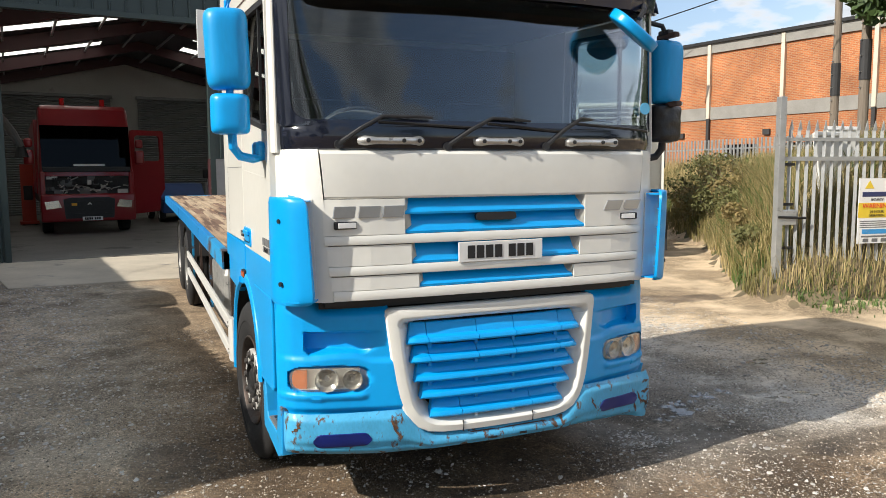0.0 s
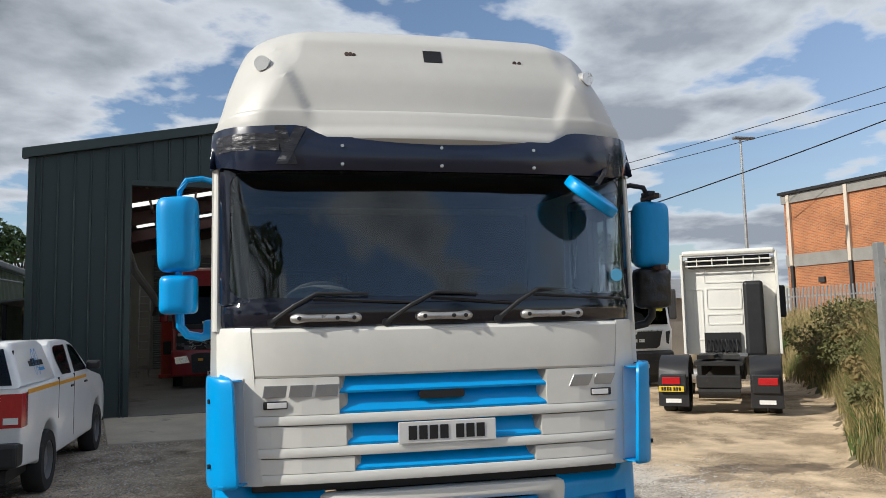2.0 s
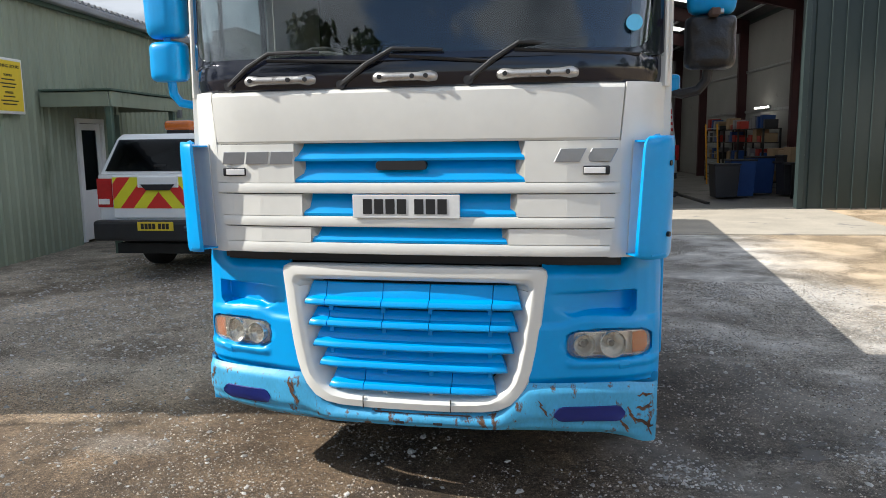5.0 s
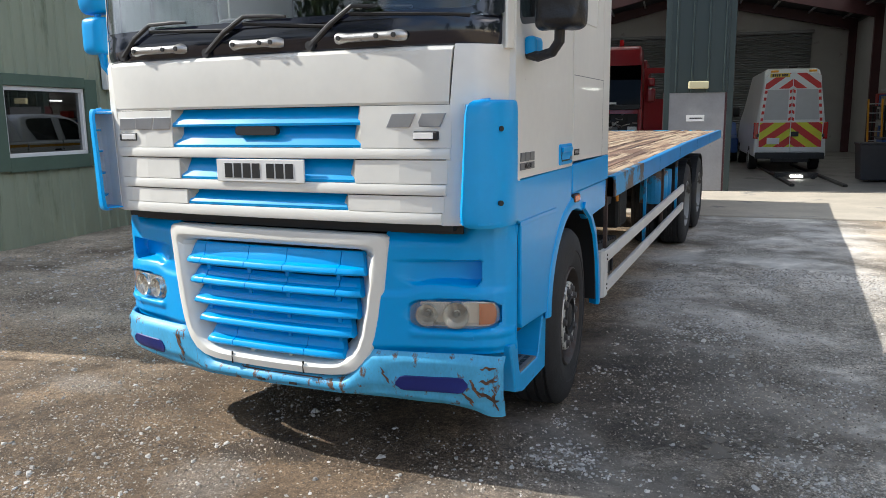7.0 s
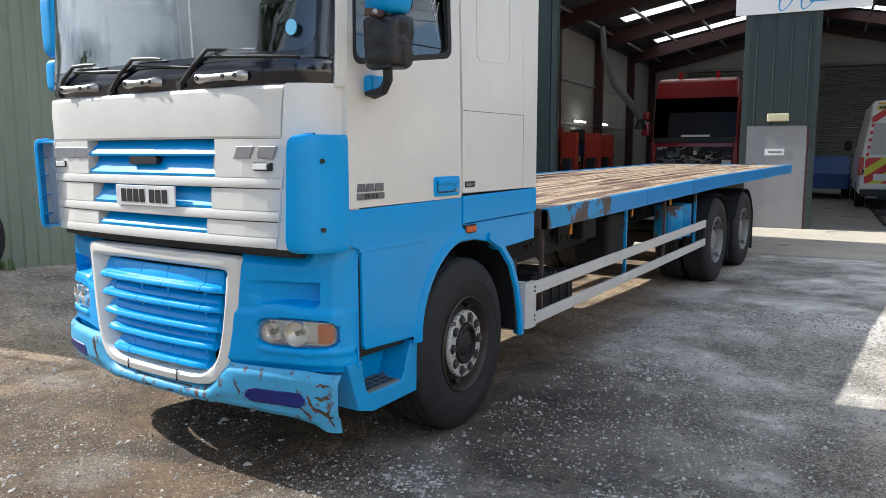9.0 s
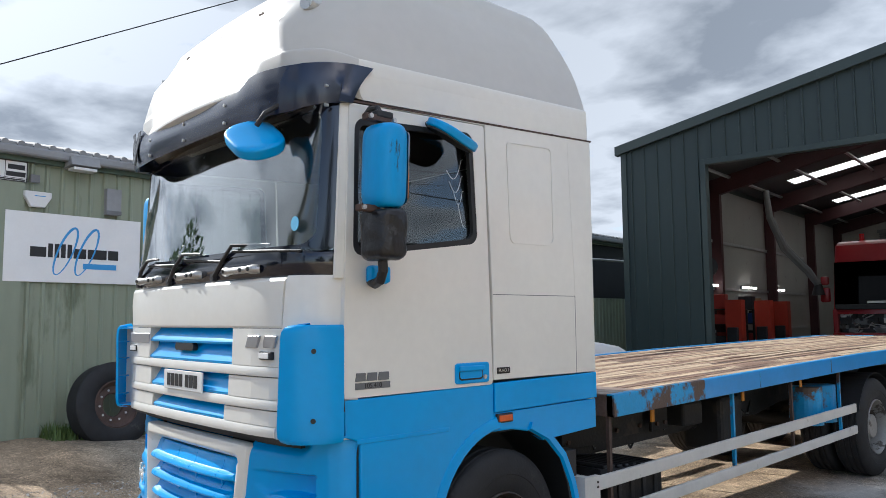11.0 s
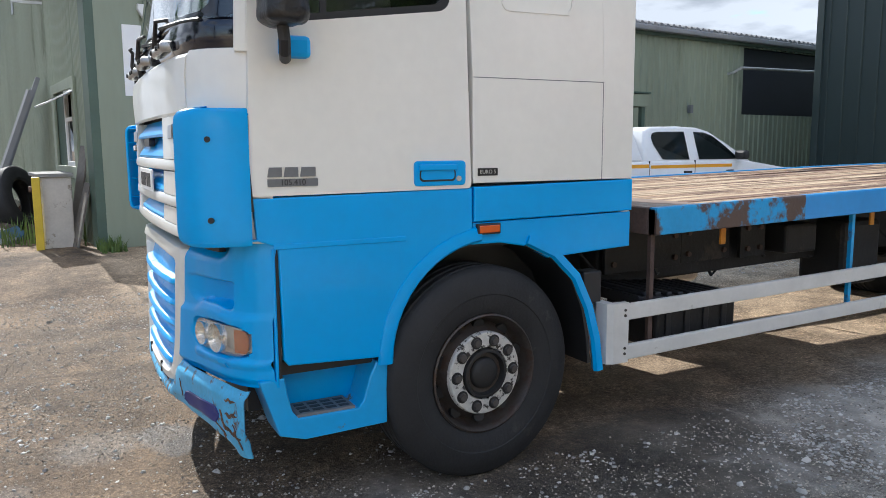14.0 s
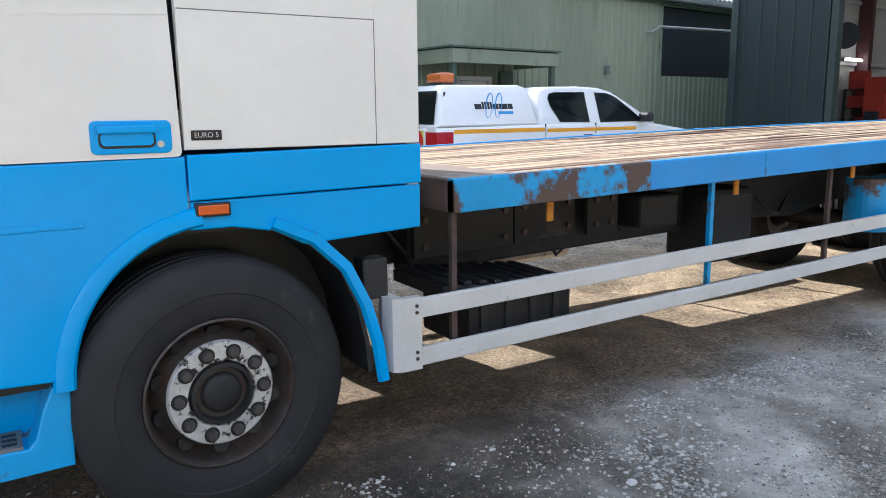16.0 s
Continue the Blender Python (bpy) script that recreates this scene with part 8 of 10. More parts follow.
part("opening_dark", boxed(-0.16, -0.10, 14.16, 20.5, 2.39, 3.94), mat("dark_opening", (0.012, 0.014, 0.022), 0.55, var=0.3, scale=1.0), shed, "dark sheet across the high opening")
bracket = thing("pole_bracket", "thin grey pole on a bracket along the shed wall", "pole", SHED)
part("pole", cyled((0.30, 13.6, 3.42), (0.85, 21.0, 3.50), 0.035, n=10), GALV, bracket)
part("arm", tubed([(0.03, 13.5, 3.30), (0.18, 13.5, 3.32), (0.30, 13.62, 3.42)], 0.03, 8), GALV, bracket)

# window on the long wall
win = tagged(new("window_1"), "wide office window in a dark green frame with drawn blind", "window", kind="structure")
win.matrix_world = SHED


def wall_rect(par, name, s0, s1, z0, z1, x0, x1, material, bevel=0.0, label=""):
    return part(name, boxed(x0, x1, s0, s1, z0, z1, bevel), material, par, label)


for s0, s1, z0, z1 in ((3.52, 3.72, 1.10, 2.40), (5.22, 5.46, 1.10, 2.40), (3.72, 5.22, 2.26, 2.42), (3.72, 5.22, 1.08, 1.28)):
    wall_rect(win, "window_surround", s0, s1, z0, z1, 0.035, 0.075, TRIMG, 0.006)
for s0, s1, z0, z1 in ((3.72, 3.77, 1.30, 2.24), (5.17, 5.22, 1.30, 2.24), (3.72, 5.22, 2.20, 2.26), (3.72, 5.22, 1.28, 1.335)):
    wall_rect(win, "window_frame", s0, s1, z0, z1, -0.05, 0.03, UPVC, 0.006)
g = wall_rect(win, "pane", 3.76, 5.18, 1.33, 2.21, -0.03, -0.024, OFFICEGLASS)
g.visible_shadow = False
wall_rect(win, "blind", 3.9, 4.9, 1.3, 2.25, -0.30, -0.29, mat("beige_blind", (0.42, 0.38, 0.31), 0.8, var=0.12, scale=2, stretch=(1, 6, 1)))
wall_rect(win, "room_back", 3.4, 5.6, 0.8, 2.8, -1.6, -1.55, mat("room_wall", (0.35, 0.31, 0.26), 0.8, var=0.1))
for s0, s1 in ((3.35, 3.4), (5.6, 5.65)):
    wall_rect(win, "room_side", s0, s1, 0.8, 2.8, -1.6, -0.08, DARKIN)

# door and porch
door = tagged(new("door_1"), "white glazed office door under the porch", "door", kind="structure")
door.matrix_world = SHED
for s0, s1, z0, z1 in ((7.9, 7.98, 0.1, 2.25), (8.72, 8.8, 0.1, 2.25), (7.98, 8.72, 2.17, 2.25)):
    wall_rect(door, "door_frame", s0, s1, z0, z1, -0.06, 0.045, UPVC, 0.006)
wall_rect(door, "door_leaf", 7.99, 8.71, 0.12, 1.0, -0.04, 0.0, UPVC, 0.01)
for s0, s1, z0, z1 in ((7.99, 8.10, 1.0, 2.16), (8.60, 8.71, 1.0, 2.16), (8.10, 8.60, 2.05, 2.16)):
    wall_rect(door, "door_rail", s0, s1, z0, z1, -0.04, 0.0, UPVC)
wall_rect(door, "pane", 8.10, 8.60, 1.0, 2.06, -0.025, -0.02, DARKGLASS)
wall_rect(door, "door_handle", 8.62, 8.66, 1.0, 1.16, 0.0, 0.05, SILVER, 0.008)
# black sheet in place of the unlit room behind the door
wall_rect(door, "door_back", 7.8, 8.9, 0.0, 2.4, -0.5, -0.45, INKDARK)
porch = thing("porch", "green timber porch canopy on posts over the office door", "porch", SHED)
wall_rect(porch, "roof", 6.93, 9.34, 2.52, 2.63, 0.05, 1.16, TRIMG, 0.02)
wall_rect(porch, "fascia", 6.90, 9.38, 2.39, 2.62, 1.165, 1.20, GRNCLAD, 0.006)
for s in (6.88, 9.36):
    wall_rect(porch, "fascia", s, s + 0.03, 2.39, 2.62, 0.05, 1.163, GRNCLAD, 0.006)
bm = bmesh.new()
prism(bm, [(6.85, 2.635), (6.85, 2.665), (9.42, 2.665), (9.42, 2.635)], 0.05, 1.23, "x")
part("cap", bm, TRIMG, porch)
for s in (6.93, 9.25):
    wall_rect(porch, "post", s, s + 0.09, 0.05, 2.5, 1.07, 1.16, TRIMG, 0.008)
wall_rect(porch, "side_board", 9.0, 9.33, 0.05, 2.35, 0.045, 0.07, TRIMG)
box_l = thing("vent_box", "small grey vent box on the green wall", "vent", SHED)
wall_rect(box_l, "housing", 12.07, 12.17, 2.37, 2.55, 0.03, 0.12, GREYP, 0.01)

# company board, with plain marks
board = thing("company_board", "white board with a dark and blue company mark on the shed", "sign", SHED @ pose(0.045, 1.12, 2.84, 0, 0, 90))
part("panel", boxed(-0.93, 0.93, -0.012, 0.03, -0.475, 0.465, 0.004), WHITEP, board)
logo(board, pose(0.0, -0.013, -0.04), 1.22)
nb = thing("name_board", "small white name board with black bars under the eaves", "sign", SHED @ pose(0.045, 0.235, 3.83, 0, 0, 90))
part("panel", boxed(-0.205, 0.205, -0.012, 0.01, -0.14, 0.14, 0.003), WHITEP, nb)
for x0, x1, z0, z1 in ((-0.04, 0.17, 0.02, 0.085), (-0.06, 0.18, -0.075, -0.012)):
    part("bar", boxed(x0, x1, -0.015, -0.011, z0, z1), INKDARK, nb)
part("bar", boxed(-0.18, 0.18, -0.015, -0.011, -0.122, -0.105), INKDARK, nb)
bm = bmesh.new()
ring_frame(bm, round_rect(-0.205, 0.205, -0.14, 0.14, 0.004), round_rect(-0.192, 0.192, -0.127, 0.127, 0.003), -0.016, -0.010, "y")
part("border", bm, INKDARK, nb)
part("divider", boxed(-0.075, -0.068, -0.015, -0.011, -0.09, 0.127), INKDARK, nb)
part("line", boxed(-0.19, 0.19, -0.015, -0.011, -0.097, -0.091), INKDARK, nb)
bell = thing("alarm_box", "white hexagonal alarm bell box on the green wall", "alarm", SHED @ pose(0.045, 0.57, 3.48, 0, 0, 90))
part("housing", prismed([(-0.17, 0.10), (0.17, 0.10), (0.175, 0.03), (0.09, -0.11), (-0.09, -0.11), (-0.175, 0.03)], -0.07, 0.01, "y", bevel=0.012), UPVC, bell)
part("bar", boxed(-0.05, 0.09, -0.074, -0.068, 0.035, 0.045), LOGOBLUE, bell)
vent = thing("vent_box", "small grey vent box on the green wall", "vent", SHED @ pose(0.045, 0.53, 3.76, 0, 0, 90))
part("housing", boxed(-0.06, 0.06, -0.05, 0.01, -0.06, 0.05, 0.008), GREYP, vent)
box2 = thing("vent_box", "grey cable box on the green wall", "vent", SHED @ pose(0.045, 1.60, 3.55, 0, 0, 90))
part("housing", boxed(-0.11, 0.11, -0.09, 0.01, -0.19, 0.19, 0.012), GREYROOF, box2)
part("lid", boxed(-0.11, 0.11, -0.098, -0.088, -0.19, -0.13, 0.004), GREYP, box2)
fl = thing("floodlight", "grey floodlight under the eaves of the shed", "lamp", SHED @ pose(0.05, 1.10, 4.0, 0, 0, 90))
part("housing", prismed([(0.0, 0.12), (-0.24, 0.10), (-0.28, -0.02), (0.0, -0.06)], -0.20, 0.20, "x", bevel=0.012), GREYROOF, fl)
part("lens", boxed(-0.16, 0.16, -0.26, -0.06, -0.085, -0.045, 0.006), UPVC, fl)
for sx, zz in ((-0.45, 3.85),):
    cm = thing("camera_dome", "small white security camera at the shed corner", "camera", SHED @ pose(-0.40, -0.27, zz))
    part("bracket", boxed(-0.04, 0.04, -0.06, 0.02, -0.01, 0.07, 0.008), UPVC, cm)
    part("dome", cyled((0, -0.05, -0.08), (0, -0.05, -0.01), 0.04, 0.055, 16), DARKIN, cm)
cm = thing("camera_dome", "small white security camera on the green wall", "camera", SHED @ pose(0.05, 0.02, 3.85, 0, 0, 90))
part("bracket", boxed(-0.07, 0.02, -0.06, 0.0, -0.03, 0.07, 0.008), UPVC, cm)
part("dome", cyled((-0.01, -0.06, -0.08), (-0.01, -0.06, -0.01), 0.04, 0.05, 16), DARKIN, cm)
oh = thing("hours_sign", "yellow opening hours sign in a white box frame", "sign", SHED @ pose(0.045, 5.98, 2.66, 0, 0, 90))
part("frame", boxed(-0.36, 0.36, -0.10, 0.0, -0.40, 0.40, 0.01), UPVC, oh)
part("panel", boxed(-0.32, 0.32, -0.108, -0.098, -0.36, 0.36), PLATEY, oh)
lettering("OPENING HOURS", 0.068, pose(0, -0.110, 0.28, 90, 0, 0), INKDARK, oh)
lettering("SUMMER", 0.05, pose(0, -0.110, 0.15, 90, 0, 0), INKDARK, oh)
lettering("WINTER", 0.05, pose(0, -0.110, -0.10, 90, 0, 0), INKDARK, oh)
for z, ws in ((0.09, 0.30), (0.03, 0.36), (-0.02, 0.28), (-0.155, 0.26), (-0.215, 0.40), (-0.265, 0.32)):
    part("bar", boxed(-ws / 2, ws / 2, -0.111, -0.107, z - 0.009, z + 0.009), INKDARK, oh)

# window in the gable with a tilted top light
gw = tagged(new("window_2"), "small weathered gable window with its top light propped open", "window", kind="structure")
gw.matrix_world = SHED @ pose(1.6, -0.22, 0)
for u0, u1, z0, z1 in ((-4.85, -4.60, 1.25, 2.70), (-2.90, -2.65, 1.25, 2.70), (-4.60, -2.90, 2.55, 2.70), (-4.60, -2.90, 1.22, 1.40)):
    part("window_surround", boxed(u0, u1, -0.06, -0.02, z0, z1, 0.006), GRNCLAD, gw)
for u0, u1, z0, z1 in ((-3.78, -3.70, 1.40, 2.55), (-2.98, -2.90, 1.40, 2.55), (-3.70, -2.98, 1.40, 1.47), (-3.70, -2.98, 2.08, 2.14), (-3.70, -2.98, 2.49, 2.55)):
    part("window_frame", boxed(u0, u1, -0.03, 0.03, z0, z1, 0.006), UPVC, gw)
part("boarding", boxed(-4.60, -3.78, -0.012, 0.0, 1.40, 2.55), TRIMG, gw)
part("pane", boxed(-3.70, -2.98, 0.0, 0.006, 1.47, 2.10), DARKGLASS, gw)
tl = part("top_light", boxed(-3.9, -2.75, -0.012, 0.012, -0.42, 0.0, 0.004), UPVC, gw)
tl.matrix_local = pose(0, -0.05, 2.50, -62, 0, 0)
part("pane", boxed(-3.82, -2.83, -0.016, 0.016, -0.36, -0.06), DARKGLASS, tl)
# room left dark: its shade is this black sheet
part("room_back", boxed(-5.0, -2.5, 0.5, 0.55, 1.0, 3.0), INKDARK, gw)
mast = thing("aerial_mast", "thin steel mast with a television aerial on the shed gable", "aerial", pose(-10.55, -0.86, 0))
part("pole", cyled((0, 0, 3.9), (0, 0, 6.05), 0.02, n=8), GALV, mast)
for z in (4.1, 4.55):
    part("bracket", boxed(-0.02, 0.02, -0.02, 0.45, z, z + 0.04), GALV, mast)
boom = part("boom", tubed([(0, -0.7, 5.87), (0.16, 0.56, 5.88)], 0.011, 6), GALV, mast)
for k in range(9):
    y = -0.6 + 0.13 * k
    part("rod", cyled((0.06 + y * 0.12 - 0.10, y, 5.875), (0.06 + y * 0.12 + 0.10, y, 5.875), 0.006, n=6), GALV, boom)
for z in (5.80, 5.84, 5.92, 5.96):
    part("rod", cyled((0.05, 0.55, z), (0.28, 0.55, z), 0.006, n=6), GALV, boom)
part("rod", boxed(0.155, 0.165, 0.545, 0.555, 5.79, 5.97), GALV, boom)

# ---- garage front fittings and interior ----
for name_x in (0.05,):
    gb = thing("company_board", "white company board high on the dark green gable", "sign", GAR @ pose(0.35, -0.075, 5.02))
    part("panel", boxed(-1.25, 1.25, -0.015, 0.02, -0.50, 0.56, 0.004), WHITEP, gb)
    logo(gb, pose(0, -0.016, 0.0), 1.7)
lamp = thing("bulkhead_lamp", "cream bulkhead lamp on the pier between the doors", "lamp", GAR @ pose(0.02, -0.10, 2.41))
part("housing", boxed(-0.21, 0.21, -0.07, 0.02, -0.08, 0.08, 0.02), mat("cream_lamp", (0.68, 0.62, 0.38), 0.4), lamp)
nt = thing("notice_plate", "small white notice on the grey pier plate", "sign", GAR @ pose(-0.02, -0.024, 1.70))
part("plate", boxed(-0.19, 0.19, -0.006, 0.0, -0.07, 0.07), WHITEP, nt)
part("bar", boxed(-0.12, 0.15, -0.009, -0.005, -0.012, 0.012), INKDARK, nt)


def local(at, x, y, z=0.12, rz=0):
    return GAR @ pose(x, y, z, 0, 0, rz)


# red mobile column lifts along the side wall
LIFTRED = mat("lift_red", (0.42, 0.04, 0.02), 0.4, var=0.12, scale=4)
for x, y in ((-5.75, 4.2), (-5.55, 6.0), (-5.7, 8.2), (-4.2, 12.8)):
    lf = thing("column_lift", "red mobile column lift standing by the workshop wall", "lift", local(GAR, x, y), group="column lifts")
    part("column", prismed([(-0.22, -0.16), (0.22, -0.16), (0.22, 0.16), (0.12, 0.16), (0.12, -0.06), (-0.12, -0.06), (-0.12, 0.16), (-0.22, 0.16)], 0.1, 2.15, "z"), LIFTRED, lf)
    part("base", boxed(-0.3, 0.3, -0.25, 0.75, 0.03, 0.14, 0.01), LIFTRED, lf)
    part("control_box", boxed(-0.14, 0.14, -0.30, -0.16, 0.9, 1.4, 0.02), BLACKP, lf)
    for sx in (-0.2, 0.2):
        part("castor", cyled((sx - 0.03, -0.15, 0.07), (sx + 0.03, -0.15, 0.07), 0.07), RUBBER, lf)
for k, (x, y) in enumerate(((-6.3, 5.2), (-6.3, 7.4), (6.4, 9.0), (6.4, 11.2), (6.4, 6.6))):
    rk = thing("tool_rack", "cluttered steel rack with boxes and tins", "shelf", local(GAR, x, y), group="workshop racks")
    for sx in (-0.25, 0.25):
        for sy in (-0.8, 0.8):
            part("upright", boxed(sx - 0.025, sx + 0.025, sy - 0.025, sy + 0.025, 0, 1.9), CHASSIS, rk)
    for z in (0.25, 0.85, 1.45, 1.88):
        part("shelf", boxed(-0.28, 0.28, -0.82, 0.82, z, z + 0.03), CHASSIS, rk)
rng = random.Random(11)
BINS = [mat("bin_red", (0.35, 0.03, 0.02), 0.5, var=0.1), mat("bin_blue", (0.02, 0.07, 0.25), 0.5, var=0.1), mat("card_box", (0.33, 0.23, 0.13), 0.8, var=0.1), mat("tin_grey", (0.25, 0.25, 0.26), 0.4, var=0.1), mat("black_bin", (0.025, 0.025, 0.03), 0.5, var=0.1)]
for k, (x, y) in enumerate(((-6.3, 5.2), (-6.3, 7.4), (6.4, 9.0), (6.4, 11.2), (6.4, 6.6))):
    for z in (0.28, 0.88, 1.48, 1.91):
        v = -0.75
        while v < 0.6:
            w, h = rng.uniform(0.14, 0.36), rng.uniform(0.14, 0.42)
            b = thing("storage_box", "small storage box or tin on a workshop rack", "box", local(GAR, x, y + v + w / 2, 0.12 + z), group="boxes on the racks")
            part("body", boxed(-0.2, 0.2, -w / 2, w / 2, 0.001, h, 0.01), rng.choice(BINS), b)
            v += w + rng.uniform(0.03, 0.2)
for x, y, h in ((4.2, 3.0, 0.9), (4.75, 3.4, 1.0), (5.6, 4.4, 1.05), (6.2, 3.6, 1.1)):
    b = thing("waste_bin", "dark wheeled bin on the workshop floor", "bin", local(GAR, x, y), group="workshop bins")
    part("body", prismed([(-0.28, 0.05), (0.28, 0.05), (0.34, h), (-0.34, h)], -0.3, 0.3, "y", bevel=0.02), rng.choice(BINS[1:2] + BINS[4:]), b)
    part("lid", boxed(-0.36, 0.36, -0.33, 0.33, h, h + 0.05, 0.015), BINS[4], b)
bench = thing("workbench", "long steel workbench under the wall rail", "bench", local(GAR, 6.3, 3.9))
part("top", boxed(-0.45, 0.5, -1.2, 1.4, 0.9, 0.96, 0.01), CHASSIS, bench)
for sy in (-1.1, 1.3):
    part("leg", boxed(-0.4, -0.34, sy - 0.03, sy + 0.03, 0, 0.9), CHASSIS, bench)
    part("leg", boxed(0.4, 0.46, sy - 0.03, sy + 0.03, 0, 0.9), CHASSIS, bench)
for x, y, z, h in ((6.2, 3.3, 1.08, 0.4), (6.25, 3.9, 1.08, 0.3), (6.2, 4.6, 1.08, 0.35)):
    b = thing("carton", "brown carton on the workbench", "box", local(GAR, x, y, z), group="cartons")
    part("body", boxed(-0.25, 0.25, -0.25, 0.25, 0.0, h, 0.005), BINS[2], b)
for x, y in ((-6.58, 5.0), (-6.58, 8.0), (-6.58, 11.0), (6.8, 4.0), (6.8, 8.0)):
    lp = thing("tube_lamp", "lit fluorescent tube on the side wall", "lamp", local(GAR, x, y, 2.72), group="wall tubes")
    part("tube", boxed(-0.03, 0.03, -0.6, 0.6, -0.03, 0.03, 0.012), TUBE, lp)
    part("batten", boxed(*((-0.10, -0.03) if x < 0 else (0.03, 0.10)), -0.62, 0.62, -0.04, 0.04), GREYP, lp)
for x in (GW + 0.10, GE - 0.14):
    for z in (1.35, 2.6, 4.0):
        part("sheeting_rail", boxed(x, x + 0.05, 0.3, 14.7, z, z + 0.08), GALV, garage)
fan = thing("wall_fan", "black round fan on a wall bracket", "fan", local(GAR, -6.1, 3.2, 3.15, 20))
part("cage", cyled((0, -0.06, 0), (0, 0.06, 0), 0.28, n=24), INKDARK, fan)
part("arm", boxed(-0.6, 0.0, 0.05, 0.10, -0.03, 0.03), CHASSIS, fan)
duct = thing("extraction_arm", "hanging extraction hose arm in the workshop", "duct", local(GAR, -5.4, 6.2, 0.12))
part("hose", tubed([(0, 0, 5.4), (0.05, 0.1, 4.6), (0.3, 0.5, 3.7), (0.8, 1.0, 3.0), (1.0, 1.2, 2.6)], [0.08, 0.1, 0.13, 0.12, 0.1], 10), GREYP, duct)
part("hood", cyled((1.0, 1.2, 2.3), (1.0, 1.2, 2.62), 0.2, 0.1, 16), BLACKP, duct)
lad = thing("ladder", "aluminium ladder leaning by the back roller door", "ladder", local(GAR, -5.1, 13.6, 0.12))
for sx in (-0.2, 0.2):
    part("stile", cyled((sx, 0, 0), (sx, 0.9, 3.6), 0.03, n=8), GALV, lad)
for k in range(12):
    part("rung", cyled((-0.2, 0.075 * (k + 0.6), 0.3 * (k + 0.6)), (0.2, 0.075 * (k + 0.6), 0.3 * (k + 0.6)), 0.016, n=8), GALV, lad)
lad2 = thing("ladder", "orange step ladder by the racks", "ladder", local(GAR, 5.7, 9.4, 0.12))
for sx in (-0.2, 0.2):
    part("stile", cyled((sx, 0, 0), (sx, 0.4, 2.1), 0.03, n=8), ORANGE, lad2)
for k in range(7):
    part("rung", boxed(-0.2, 0.2, 0.057 * k + 0.03, 0.057 * k + 0.12, 0.29 * k + 0.2, 0.29 * k + 0.23), GALV, lad2)
jack = thing("trolley_jack", "low trolley with a lit inspection lamp on the floor", "tool", local(GAR, 2.6, 3.6, 0.12))
part("frame", boxed(-0.5, 0.5, -0.12, 0.12, 0.04, 0.16, 0.01), CHASSIS, jack)
part("lamp", boxed(-0.15, 0.15, -0.2, -0.14, 0.05, 0.11, 0.01), TUBE, jack)
for sx in (-0.4, 0.4):
    part("castor", cyled((sx, -0.14, 0.05), (sx, 0.14, 0.05), 0.05), RUBBER, jack)
for x in (2.2, 3.3):
    pr = thing("pit_rail", "steel edge rail of the inspection pit", "rail", local(GAR, x, 0, 0.12), group="pit rails")
    part("rail", boxed(-0.05, 0.05, 1.2, 9.5, 0.0, 0.06, 0.008), CHASSIS, pr)
bc = thing("blue_car", "dark blue car far back in the workshop", "car", local(GAR, 0.9, 11.0, 0.12))
part("body", side_body(bmesh.new(), [(0, 0.35), (0, 0.85), (0.8, 0.95), (1.3, 1.4), (2.6, 1.42), (3.3, 0.95), (4.0, 0.85), (4.05, 0.35)], 0.85, bevel=0.06), BINS[1], bc)
for s in (-1, 1):
    for y in (0.75, 3.2):
        road_wheel(bc, s * 0.78, y, 0.31, s, 0.31, 0.2)


# ---- bank, gate and the brick works on the east side ----
SOIL = mat("dry_soil", (0.16, 0.125, 0.075), 0.95, var=0.3, scale=1.4, bump=0.5, bscale=25, dirt=(0.085, 0.10, 0.035), dirt_at=0.52, dirt_scale=0.9)
DRYGRASS = mat("dry_grass", (0.40, 0.315, 0.15), 0.8, var=0.3, scale=1.2)
GREENGRASS = mat("green_weed", (0.085, 0.135, 0.030), 0.7, var=0.35, scale=1.5)
LEAF = mat("leaf_green", (0.055, 0.095, 0.025), 0.6, var=0.4, scale=1.0)
CONIFER = mat("conifer_green", (0.022, 0.042, 0.020), 0.7, var=0.35, scale=1.0)
BARK = mat("bark", (0.11, 0.085, 0.06), 0.9, var=0.3, scale=4, bump=0.4)
bm = bmesh.new()
bx, by = [5.8 + 0.4 * i for i in range(44)], [3.2 + 0.4 * i for i in range(58)]
bv = [[bm.verts.new((x, y, ground_z(x, y) - 0.05 + 0.09 * min(bank_rise(x, y) / 0.3, 1.0) + 0.03 * noise.noise((x, y, 1)))) for x in bx] for y in by]
for j in range(len(by) - 1):
    for k in range(len(bx) - 1):
        x, y = bx[k] + 0.2, by[j] + 0.2
        if bank_rise(x, y) > 0.02:
            bm.faces.new((bv[j][k], bv[j][k + 1], bv[j + 1][k + 1], bv[j + 1][k]))
for v in [v for v in bm.verts if not v.link_faces]:
    bm.verts.remove(v)
tagged(smooth(part("ground_bank", bm, SOIL), 80), "earth bank overgrown with dry grass", "ground", kind="structure")


